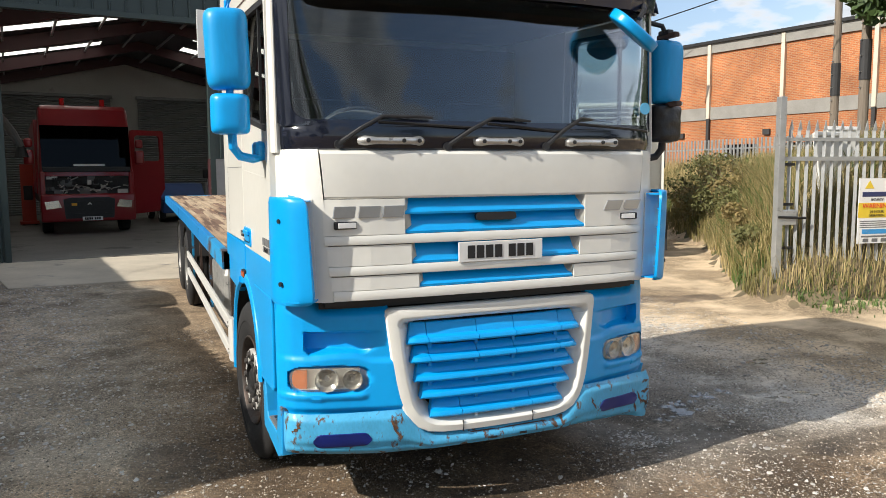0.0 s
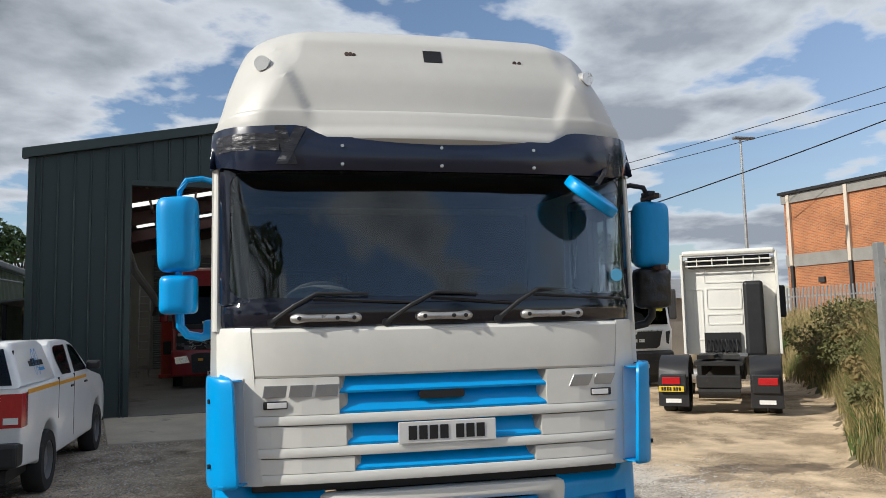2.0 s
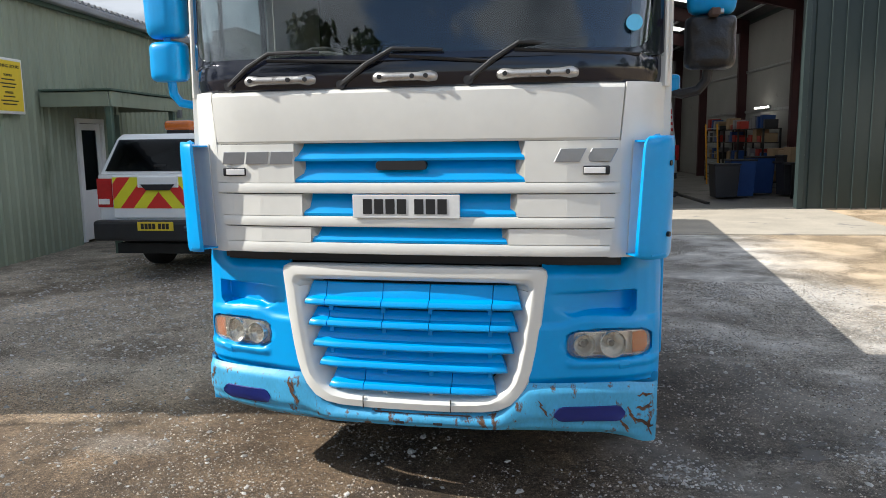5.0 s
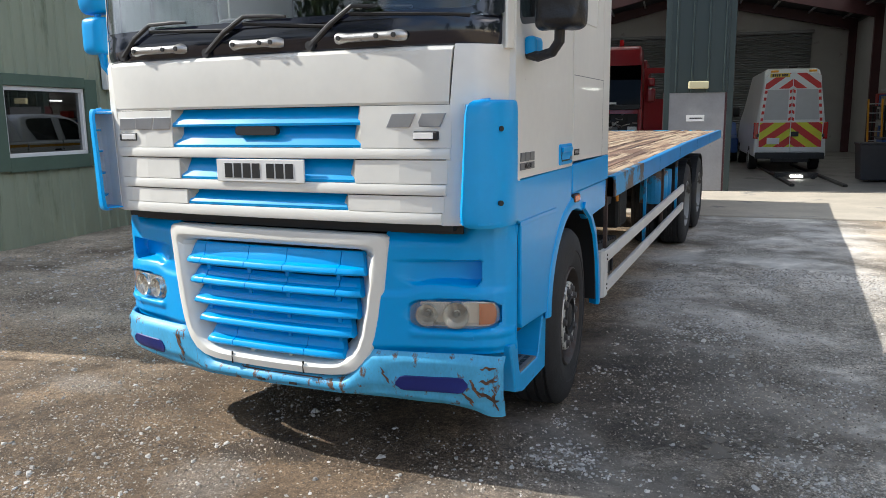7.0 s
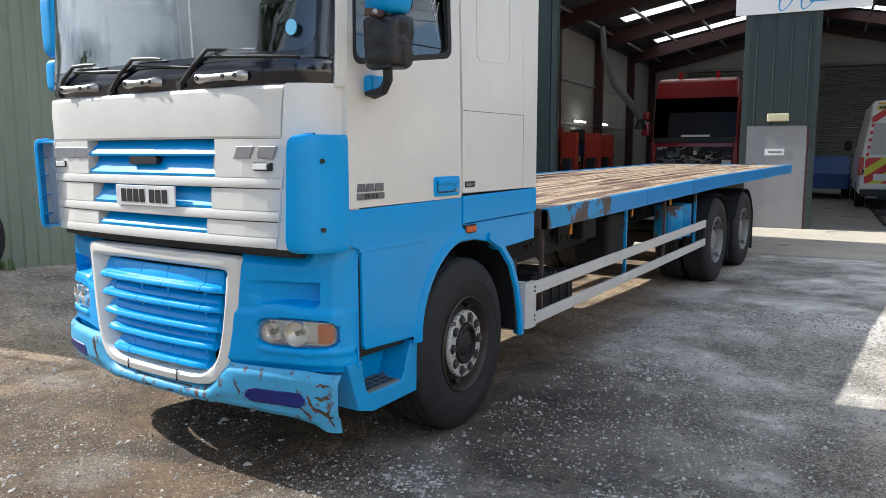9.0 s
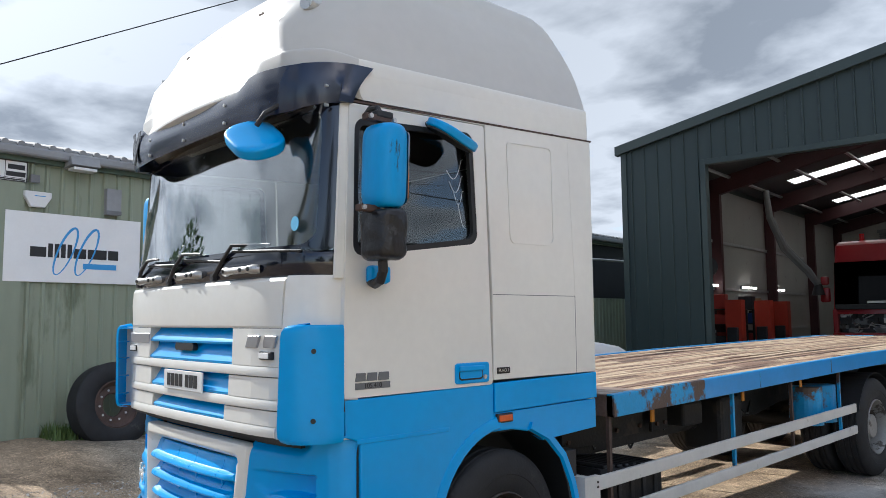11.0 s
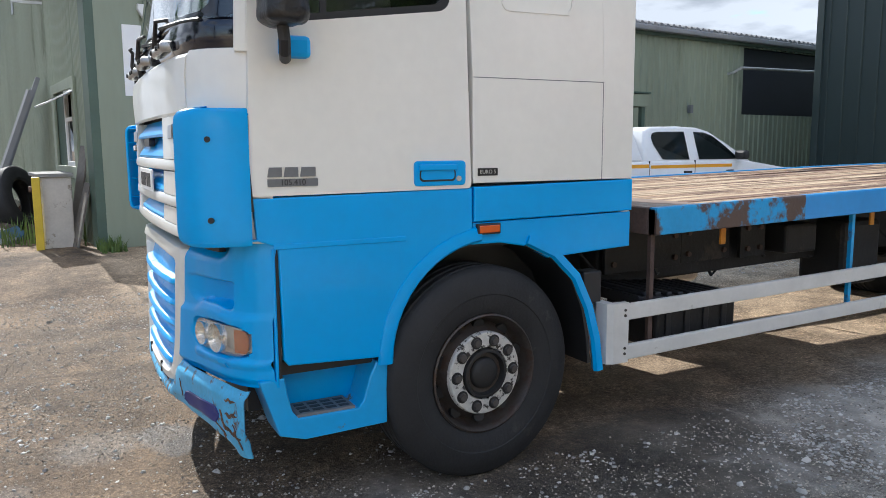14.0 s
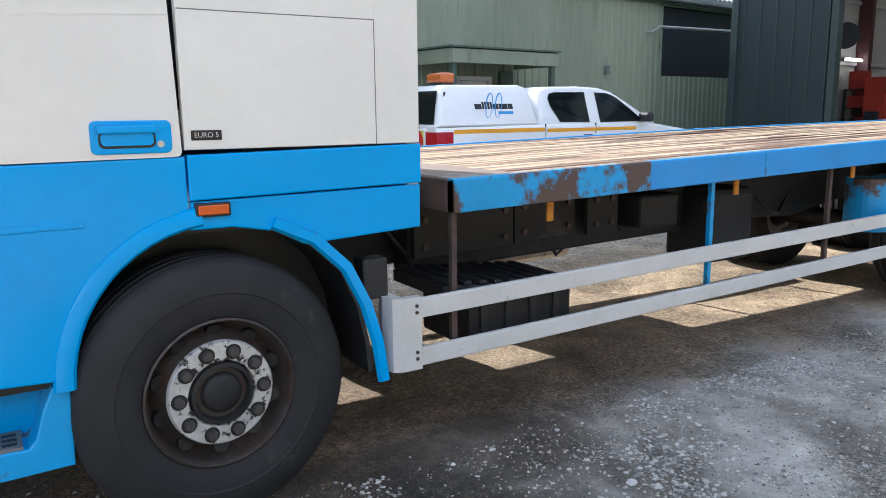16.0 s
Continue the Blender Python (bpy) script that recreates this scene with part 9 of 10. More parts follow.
def blades(name, label, spots, material, width, bend=0.35, seed=1):
    """Many bent grass blades in one mesh; spots are (x, y, z, height)."""
    rng = random.Random(seed)
    verts, faces = [], []
    for x, y, z, h in spots:
        a = rng.uniform(0, 2 * math.pi)
        lx, ly = math.cos(a), math.sin(a)
        b = rng.uniform(0.1, 1.0) * bend * h
        w = width * rng.uniform(0.6, 1.3)
        i = len(verts)
        verts += [(x - ly * w, y + lx * w, z), (x + ly * w, y - lx * w, z), (x + lx * b * 0.35 + ly * w * 0.8, y + ly * b * 0.35 - lx * w * 0.8, z + h * 0.6), (x + lx * b * 0.35 - ly * w * 0.8, y + ly * b * 0.35 + lx * w * 0.8, z + h * 0.6), (x + lx * b, y + ly * b, z + h)]
        faces += [(i, i + 1, i + 2, i + 3), (i + 3, i + 2, i + 4)]
    me = bpy.data.meshes.new(name)
    me.from_pydata(verts, [], faces)
    me.materials.append(material)
    return tagged(new(name, me), label, "grass", kind="stuff")


rng = random.Random(21)
dry, green, olive = [], [], []
for _ in range(150000):
    x, y = rng.uniform(6.0, 20.0), rng.uniform(3.5, 25.0)
    up = bank_rise(x, y)
    if up < 0.04 + 0.22 * max(noise.noise((x * 0.8, y * 0.8, 5)), 0):
        continue
    if up > 1.7 and rng.random() < 0.5:
        continue
    d = noise.noise((x * 0.45, y * 0.45, 9)) + 0.35 * noise.noise((x * 1.9, y * 1.9, 3))
    tall = 0.55 + 0.6 * max(noise.noise((x * 0.9, y * 0.9, 12)) + 0.3, 0)
    z = ground_z(x, y)
    if d > 0.26:
        green.append((x, y, z, rng.uniform(0.12, 0.5) * tall))
    elif d > 0.02 or rng.random() < 0.3:
        olive.append((x, y, z, rng.uniform(0.2, 0.7) * tall))
    else:
        dry.append((x, y, z, rng.uniform(0.25, 0.85) * tall * (0.6 + 0.4 * min(up, 1))))
for _ in range(60000):
    x, y = rng.uniform(6.3, 12.0), rng.uniform(4.4, 11.0)
    up = bank_rise(x, y)
    if up < 0.12 or noise.noise((x * 0.7, y * 0.7, 31)) < -0.25:
        continue
    (dry if rng.random() < 0.45 else olive if rng.random() < 0.75 else green).append((x, y, ground_z(x, y), rng.uniform(0.35, 0.95) * (0.55 + 0.45 * min(up, 1))))
for _ in range(3600):
    x, y = rng.uniform(6.6, 11.0), rng.gauss(4.0, 0.35)
    green.append((x, y, ground_z(x, y), rng.uniform(0.03, 0.11)))
OLIVE = mat("olive_grass", (0.20, 0.175, 0.06), 0.8, var=0.35, scale=1.3)
blades("bank_stalks", "olive half-dried stalks on the bank", olive, OLIVE, 0.006, 0.7, 13)
blades("bank_grass", "tall dry yellow grass on the bank", dry, DRYGRASS, 0.0055, 0.6, 3)
blades("bank_weeds", "green weeds and nettles among the grass", green, GREENGRASS, 0.010, 0.9, 4)


def leaf_cloud(rng, centre, radius, count, size, squash=0.8):
    verts, faces = [], []
    cx, cy, cz = centre
    for _ in range(count):
        while True:
            p = Vector((rng.uniform(-1, 1), rng.uniform(-1, 1), rng.uniform(-1, 1)))
            if p.length < 1:
                break
        p = p.normalized() * (p.length ** 0.45)
        k = 1 + 0.35 * noise.noise(p * 1.7 + Vector(centre))
        q = Vector((cx + p.x * radius * k, cy + p.y * radius * k, cz + p.z * radius * squash * k))
        a = Vector((rng.uniform(-1, 1), rng.uniform(-1, 1), rng.uniform(-1, 1))).normalized()
        b = a.cross(Vector((rng.uniform(-1, 1), rng.uniform(-1, 1), rng.uniform(-1, 1)))).normalized()
        s = size * rng.uniform(0.6, 1.4)
        i = len(verts)
        verts += [q - a * s, q + b * s * 0.5, q + a * s, q - b * s * 0.5]
        faces.append((i, i + 1, i + 2, i + 3))
    return verts, faces


def mesh_part(name, verts, faces, material, parent):
    me = bpy.data.meshes.new(name)
    me.from_pydata([tuple(v) for v in verts], [], faces)
    me.materials.append(material)
    ob = new(name, me)
    ob.parent = parent
    return ob


def tree(at, h, spread_r, label, material=LEAF, seed=1, leaf=0.16, count=1400, clumps=9):
    rng = random.Random(seed)
    t = thing("tree", label, "tree", at)
    th = h * 0.45
    bm = bmesh.new()
    tube(bm, [(0, 0, -0.2), (0.03 * h * 0.2, 0.01 * h, th * 0.5), (0.02 * h, 0.02 * h, th), (0.04 * h, 0.0, h * 0.8)], [h * 0.03, h * 0.024, h * 0.018, h * 0.005], 10)
    part("trunk", bm, BARK, t)
    verts, faces = [], []
    for k in range(clumps):
        a = 2.4 * k + rng.uniform(-0.4, 0.4)
        z = h * rng.uniform(0.42, 0.92)
        rr = spread_r * rng.uniform(0.25, 0.75) * (1.2 - 0.5 * z / h)
        c = (rr * math.cos(a), rr * math.sin(a), z)
        bm = bmesh.new()
        tube(bm, [(0.02 * h, 0.01 * h, z * 0.72), (c[0] * 0.5, c[1] * 0.5, z * 0.85), c], [h * 0.010, h * 0.007, h * 0.003], 6)
        part("limb", bm, BARK, t)
        v, f = leaf_cloud(rng, c, spread_r * rng.uniform(0.30, 0.52), count // clumps, leaf)
        o = len(verts)
        verts += v
        faces += [tuple(i + o for i in q) for q in f]
    mesh_part("crown", verts, faces, material, t)
    return t


def conifer(at, h, r, label, seed=1, count=1500):
    rng = random.Random(seed)
    t = thing("tree", label, "tree", at)
    part("trunk", cyled((0, 0, -0.2), (0, 0, h * 0.97), h * 0.022, 0.01, 10), BARK, t)
    verts, faces = [], []
    tiers = 16
    for k in range(tiers):
        z = h * (0.12 + 0.86 * k / tiers)
        rr = r * (1 - 0.93 * k / tiers) * rng.uniform(0.75, 1.15)
        for b in range(7):
            a = rng.uniform(0, 2 * math.pi)
            for _ in range(max(4, count // (tiers * 7))):
                u = rng.uniform(0.15, 1.0)
                p = Vector((math.cos(a) * rr * u + rng.gauss(0, 0.09 * r), math.sin(a) * rr * u + rng.gauss(0, 0.09 * r), z - 0.18 * rr * u + rng.gauss(0, 0.03 * h)))
                d = Vector((math.cos(a), math.sin(a), rng.uniform(-0.6, 0.1))).normalized()
                e = d.cross(Vector((0, 0, 1))).normalized()
                s = 0.05 * h * rng.uniform(0.5, 1.1)
                i = len(verts)
                verts += [p - e * s * 0.25, p + e * s * 0.25, p + d * s]
                faces.append((i, i + 1, i + 2))
    mesh_part("crown", verts, faces, CONIFER, t)
    return t


BUSHLEAF = mat("dusty_bush_leaf", (0.135, 0.135, 0.045), 0.75, var=0.4, scale=1.5)
BROWNLEAF = mat("browned_bramble_leaf", (0.22, 0.165, 0.06), 0.8, var=0.4, scale=1.5)
for k, (x, y, r, h) in enumerate(((7.55, 5.55, 0.38, 0.5), (9.3, 7.6, 0.5, 0.6), (10.2, 8.7, 0.62, 0.8), (11.2, 9.7, 0.7, 0.9), (11.9, 10.8, 0.75, 1.0), (12.9, 11.8, 0.7, 0.9), (13.6, 13.2, 0.8, 1.0), (9.9, 6.9, 0.45, 0.6), (15.0, 14.6, 0.8, 1.0), (8.5, 6.5, 0.42, 0.5), (11.7, 11.2, 0.7, 0.9), (12.3, 12.3, 0.75, 1.0), (12.9, 13.6, 0.75, 1.0))):
    rng = random.Random(60 + k)
    z = ground_z(x, y)
    bush = thing("bramble_bush", "dusty half-dried bramble bush on the bank" if k % 2 else "olive green bramble bush on the bank", "bush", pose(x, y, z - 0.05), group="brambles on the bank")
    for i in range(5):
        a = 1.3 * i
        part("stem", tubed([(0, 0, 0), (r * 0.4 * math.cos(a), r * 0.4 * math.sin(a), h * 0.6), (r * 0.9 * math.cos(a), r * 0.9 * math.sin(a), h * 0.95)], [0.012, 0.009, 0.004], 5), BARK, bush)
    verts, faces = [], []
    for i in range(4):
        a = 1.7 * i + k
        v, f = leaf_cloud(rng, (r * 0.5 * math.cos(a), r * 0.5 * math.sin(a), h * rng.uniform(0.35, 0.7)), r * rng.uniform(0.5, 0.8), 300, 0.045, 0.7)
        o = len(verts)
        verts += v
        faces += [tuple(q + o for q in w) for w in f]
    mesh_part("foliage", verts, faces, BUSHLEAF if k % 2 == 0 else BROWNLEAF, bush)

# palisade gate, standing open, and the fence beyond it
gate = thing("palisade_gate", "galvanised palisade gate leaf standing open on the grass edge", "gate", pose(6.70, 4.38, 0.02, 0, 0, -9))
part("post", boxed(-0.07, 0.03, -0.05, 0.05, 0.0, 2.92, 0.006), GALV, gate)
for z in (0.17, 2.02):
    part("rail", boxed(0.03, 3.1, -0.025, 0.025, z, z + 0.06), GALV, gate)
part("rail", boxed(0.03, 3.1, -0.02, 0.02, 2.30, 2.35), GALV, gate)
for k in range(21):
    x = 0.16 + 0.142 * k
    bm = bmesh.new()
    prism(bm, [(x - 0.032, 0.02), (x, -0.012), (x + 0.032, 0.02), (x + 0.028, 0.024), (x, -0.005), (x - 0.028, 0.024)], 0.12, 2.46, "z")
    prism(bm, [(x - 0.032, 2.46), (x + 0.032, 2.46), (x, 2.60)], -0.004, 0.012, "y")
    part("pale", bm, GALV, gate)
part("latch_box", boxed(0.02, 0.26, -0.05, 0.05, 1.10, 1.32, 0.01), GALV, gate)
part("bolt", cyled((-0.05, -0.06, 1.22), (0.40, -0.06, 1.20), 0.018, n=8), CHASSIS, gate)
for z in (1.95, 1.38, 0.75, 0.25):
    part("brace", boxed(0.02, 0.22, -0.02, 0.02, z, z + 0.04), CHASSIS, gate)
sg = thing("security_sign", "white security warning sign with a yellow band on the gate", "sign", pose(6.70, 4.38, 0.02, 0, 0, -9) @ pose(1.62, -0.05, 1.30))
part("panel", boxed(-0.32, 0.32, -0.006, 0.004, -0.50, 0.46), WHITEP, sg)
part("band", boxed(-0.32, 0.32, -0.009, -0.005, -0.12, 0.10), PLATEY, sg)
lettering("WARNING", 0.105, pose(0, -0.011, 0.05, 90, 0, 0), REDHI, sg)
lettering("24 HOUR", 0.06, pose(0, -0.011, -0.035, 90, 0, 0), INKDARK, sg)
lettering("OPERATION", 0.05, pose(0, -0.011, -0.09, 90, 0, 0), INKDARK, sg)
lettering("SECURITY", 0.05, pose(0, -0.009, 0.145, 90, 0, 0), INKDARK, sg)
part("bar", boxed(-0.26, 0.26, -0.009, -0.005, 0.19, 0.26), mat("sign_navy", (0.03, 0.04, 0.12), 0.5), sg)
part("triangle", prismed([(-0.22, 0.31), (-0.06, 0.31), (-0.14, 0.43)], -0.009, -0.005, "y"), PLATEY, sg)
for z in (-0.17, -0.20, -0.23, -0.26):
    part("bar", boxed(-0.28, 0.28, -0.009, -0.005, z - 0.008, z + 0.006), GREYP, sg)
part("bar", boxed(-0.24, 0.24, -0.009, -0.005, -0.36, -0.29), LOGOBLUE, sg)
part("bar", boxed(-0.25, 0.25, -0.009, -0.005, -0.41, -0.385), GREYP, sg)
for k in range(3):
    part("mark", boxed(-0.22 + 0.16 * k, -0.12 + 0.16 * k, -0.009, -0.005, -0.48, -0.43), GREYP, sg)
for x, y, rz, w, h in ((8.25, 4.75, 12, 0.75, 1.35), (8.75, 4.95, -8, 0.6, 1.25)):
    pn = thing("discarded_panel", "stained white panel leaning behind the gate", "panel", pose(x, y, ground_z(x, y) - 0.06, -8, 0, rz), group="discarded panels")
    part("sheet", boxed(-w / 2, w / 2, -0.03, 0.03, 0, h, 0.02), mat("stained_white", (0.62, 0.61, 0.57), 0.5, var=0.12, scale=2, dirt=(0.33, 0.30, 0.25), dirt_at=0.58, dirt_scale=3), pn)
    part("rim", boxed(-w / 2 - 0.02, w / 2 + 0.02, -0.05, -0.02, h - 0.05, h + 0.01, 0.01), WHITEP, pn)

# brick works
BRICKT = bpy.data.materials.new("brick_wall_courses")
BRICKT.use_nodes = True
bn_, bl_ = BRICKT.node_tree.nodes, BRICKT.node_tree.links
b_co, b_sep, b_map, b_tex = bn_.new("ShaderNodeTexCoord"), bn_.new("ShaderNodeSeparateXYZ"), bn_.new("ShaderNodeCombineXYZ"), bn_.new("ShaderNodeTexBrick")
b_tex.inputs["Color1"].default_value, b_tex.inputs["Color2"].default_value, b_tex.inputs["Mortar"].default_value = (0.47, 0.16, 0.055, 1), (0.32, 0.10, 0.042, 1), (0.38, 0.25, 0.15, 1)
b_tex.inputs["Scale"].default_value = 1.0
b_tex.inputs["Mortar Size"].default_value, b_tex.inputs["Brick Width"].default_value, b_tex.inputs["Row Height"].default_value = 0.012, 0.225, 0.075
b_noise = bn_.new("ShaderNodeTexNoise")
b_noise.inputs["Scale"].default_value, b_noise.inputs["Detail"].default_value = 0.6, 8
b_ramp = bn_.new("ShaderNodeValToRGB")
b_ramp.color_ramp.elements[0].position, b_ramp.color_ramp.elements[1].position = 0.3, 0.7
b_ramp.color_ramp.elements[0].color, b_ramp.color_ramp.elements[1].color = (0.72, 0.70, 0.68, 1), (1.25, 1.2, 1.12, 1)
b_mul = bn_.new("ShaderNodeMix")
b_mul.data_type, b_mul.blend_type = "RGBA", "MULTIPLY"
b_mul.inputs["Factor"].default_value = 1.0
bl_.new(b_co.outputs["Object"], b_sep.inputs[0])
bl_.new(b_sep.outputs["Y"], b_map.inputs[0])
bl_.new(b_sep.outputs["Z"], b_map.inputs[1])
bl_.new(b_map.outputs[0], b_tex.inputs["Vector"])
bl_.new(b_co.outputs["Object"], b_noise.inputs["Vector"])
bl_.new(b_noise.outputs["Fac"], b_ramp.inputs[0])
bl_.new(b_tex.outputs["Color"], b_mul.inputs[6])
bl_.new(b_ramp.outputs[0], b_mul.inputs[7])
bl_.new(b_mul.outputs[2], bn_["Principled BSDF"].inputs["Base Color"])
bn_["Principled BSDF"].inputs["Roughness"].default_value = 0.85
works = thing("brick_works", "large orange brick factory with a grey band and pale piers", "building", pose(24.0, 29.5, 0.0, 0, 0, 11))
part("wall", boxed(0.0, 18.0, -12.6 - 0.0, 0.0, 0.0, 8.1), BRICKT, works)
part("parapet", boxed(-0.10, 18.1, -12.6 - 0.1, 0.1, 7.55, 8.0), GREYBAND, works)
part("coping", boxed(-0.22, 18.2, -12.6 - 0.2, 0.2, 8.0, 8.14), INKDARK, works)
part("band", boxed(-0.05, 18.05, -12.6 - 0.05, 0.05, 4.35, 4.95), GREYBAND, works)
PALEPIPE = mat("pale_downpipe", (0.62, 0.55, 0.45), 0.6, var=0.1, scale=2)
for y in (-0.35, -3.65, -7.55, -11.6):
    dp = part("downpipe", boxed(-0.17, 0.0, y - 0.09, y + 0.09, 4.4, 7.95, 0.02), PALEPIPE, works)
    part("lower_pipe", boxed(-0.16, 0.0, y - 0.08, y + 0.08, 0.0, 4.4, 0.02), DARKIN, dp)
rng = random.Random(5)
for y in (-2.2, -7.0):
    part("vent", boxed(-0.12, 0.0, y, y + 0.35, 3.5, 3.75), DARKIN, works)
for y in (-5.5, -8.5):
    wn_ = part("works_window", boxed(-0.06, 0.02, y - 0.9, y + 0.9, 2.0, 3.1), DARKGLASS, works)
    for k in range(6):
        part("bar", boxed(-0.10, -0.05, y - 0.85 + 0.33 * k, y - 0.81 + 0.33 * k, 2.0, 3.1), GALV, wn_)

# far palisade along the top of the bank
ff = thing("far_fence", "galvanised palisade fence along the top of the bank", "fence", pose(20.0, 10.0, 1.1, 0, 0, 0))
for z in (0.3, 1.6):
    part("rail", boxed(-0.02, 0.02, -6.0, 18.0, z, z + 0.06), GALV, ff)
for k in range(120):
    y = -6.0 + 0.2 * k
    part("pale", boxed(-0.05, -0.02, y, y + 0.07, 0.05, 2.0), GALV, ff)
for x, y, h, seed in ((15.6, 10.2, 8.0, 1), (18.6, 13.6, 6.6, 2)):
    pl = thing("timber_pole", "weathered timber utility pole with step irons", "pole", pose(x, y, ground_z(x, y) - 0.1), group="timber poles")
    part("shaft", cyled((0, 0, 0), (0, 0, h), 0.13, 0.10, 12), WOODPOLE, pl)
    for k in range(8):
        part("step_iron", cyled((-0.2, 0, h * 0.25 + 0.4 * k), (0.2, 0, h * 0.25 + 0.4 * k), 0.015, n=6), GALV, pl)
    part("collar", cyled((0, 0, 2.2), (0, 0, 3.2), 0.14, n=12), DARKIN, pl)
for x, y, h in ((18.65, 24.9, 9.6), (13.5, 40.0, 9.0)):
    lp = thing("street_lamp", "grey steel street lamp with a flat head", "street lamp", pose(x, y, 0.1), group="street lamps")
    part("column", cyled((0, 0, 0), (0, 0, h - 0.05), 0.09, 0.05, 12), GALV, lp)
    part("head", boxed(-0.35, 0.65, -0.12, 0.12, h - 0.05, h + 0.05, 0.03), GREYP, lp)


def cable(name, a, b, sag, r=0.018):
    t = thing(name, "thin black overhead power cable", "cable", group="overhead cables")
    pts = [Vector(a).lerp(Vector(b), i / 16) - Vector((0, 0, sag * 4 * (i / 16) * (1 - i / 16))) for i in range(17)]
    part("line", tubed(pts, r, 5), CABLE, t)


cable("overhead_cable", (7.4, 15.6, 4.6), (30.0, 9.0, 13.5), 0.5)
cable("overhead_cable", (9.5, 40.0, 8.8), (33.0, 12.0, 13.0), 0.6)
cable("overhead_cable", (9.5, 40.2, 9.0), (33.0, 13.0, 14.0), 0.6)
cable("overhead_cable", (-2.0, 13.0, 13.5), (30.0, 12.0, 15.0), 0.6)
cable("overhead_cable", (-19.3, -6.0, 4.2), (-18.2, 10.6, 13.1), 0.0)

# trees: beyond the buildings, over the bank, and south of the yard where the glass mirrors them
tree(pose(-15.1, 36.0, 0), 8.1, 1.9, "leafy green tree beyond the lean-to", LEAF, 3, 0.15, 2600, 12)
tree(pose(-13.6, 36.5, 0), 7.5, 1.5, "leafy green tree beyond the lean-to", LEAF, 4, 0.15, 2200, 10)
conifer(pose(-24.6, 45.0, 0), 9.3, 1.3, "dark conifer beyond the sheds", 5)
conifer(pose(-22.4, 45.0, 0), 8.5, 1.2, "dark conifer beyond the sheds", 8)
tree(pose(15.4, 8.4, ground_z(15.4, 8.4)), 7.6, 1.9, "leafy green tree beside the timber pole", LEAF, 6, 0.14, 3200, 14)
for k, (x, y, h, r) in enumerate(((58.0, 27.0, 6.5, 2.2), (66.0, 34.5, 8.0, 2.6), (72.0, 44.0, 8.5, 3.0))):
    tree(pose(x, y, 0.0), h, r, "tall leafy tree beyond the yard's east side", LEAF, 16 + k, 0.26, 2200, 14)
tree(pose(15.5, 34.0, 0), 6.6, 2.6, "rounded green tree beyond the lorries", LEAF, 7, 0.18, 2200, 10)
for k, (x, y, h) in enumerate(((18.7, 7.6, 10.0), (17.0, 4.2, 9.0), (20.0, 0.5, 11.0), (-21.0, -16.0, 5.0), (-15.5, -19.5, 4.6), (-9.5, -19.0, 13.0), (5.5, -21.0, 9.0), (16.0, -16.0, 8.5), (21.0, -9.0, 9.5), (22.0, -2.0, 10.5), (-24.0, -9.0, 9.0))):
    if k % 3 == 0:
        conifer(pose(x, y, 0), h, 2.4, "dark conifer at the yard's edge", 20 + k, 1800)
    else:
        tree(pose(x, y, 0), h, 3.3, "tall green tree at the yard's edge", LEAF, 20 + k, 0.22, 2400, 11)

for k, (x, y, h, r) in enumerate(((19.2, 1.9, 6.2, 2.6), (18.6, 5.2, 6.8, 2.5), (19.6, 9.8, 7.0, 2.4), (20.5, -3.2, 7.5, 2.8))):
    tree(pose(x, y, ground_z(x, y)), h, r, "dense green tree in front of the brick works", LEAF, 50 + k, 0.2, 3600, 16)

# grey hall behind the shed and lean-to by the garage
hall = thing("grey_hall", "grey-green clad hall rising behind the shed", "building", pose(-29.3, 60.0, 0, 0, 0, SITE))
part("wall", prismed([(-2.9, 0), (2.7, 0), (2.7, 10.5), (-0.6, 11.7), (-2.9, 11.4)], 0, 14, "y"), mat("hall_sheet", (0.27, 0.28, 0.25), 0.6, var=0.08, scale=0.6, stretch=(6, 6, 0.2)), hall)
part("roof", prismed([(-3.0, 11.4), (-0.6, 11.72), (2.8, 10.5), (2.8, 10.62), (-0.6, 11.86), (-3.0, 11.54)], -0.2, 14.2, "y"), GREYROOF, hall)
leanto = thing("lean_to", "dark lean-to with a corrugated roof beside the workshop", "shed", GAR @ pose(-8.9, 9.5, 0))
part("roof", prismed([(-1.9, 2.7), (1.75, 3.15), (1.75, 3.21), (-1.9, 2.76)], -1.2, 6.0, "y"), GREYROOF, leanto)
# black back paints in the shade under the roof
part("back", boxed(-1.9, 1.75, 5.8, 5.9, 0, 2.7), INKDARK, leanto)
for x in (-1.8, 0.0):
    part("post", boxed(x - 0.05, x + 0.05, -1.1, -1.0, 0.05, 2.85), DARKIN, leanto)
far = thing("far_shed", "low dark roofed shed in the distance", "building", pose(16.5, 30.0, 0, 0, 0, 0))
part("wall", boxed(-6.0, 4.0, 0, 6, 0, 2.9), GREYBAND, far)
part("roof", prismed([(-0.3, 2.9), (3.0, 4.0), (6.3, 2.9)], -6.2, 4.2, "x"), GREYROOF, far)

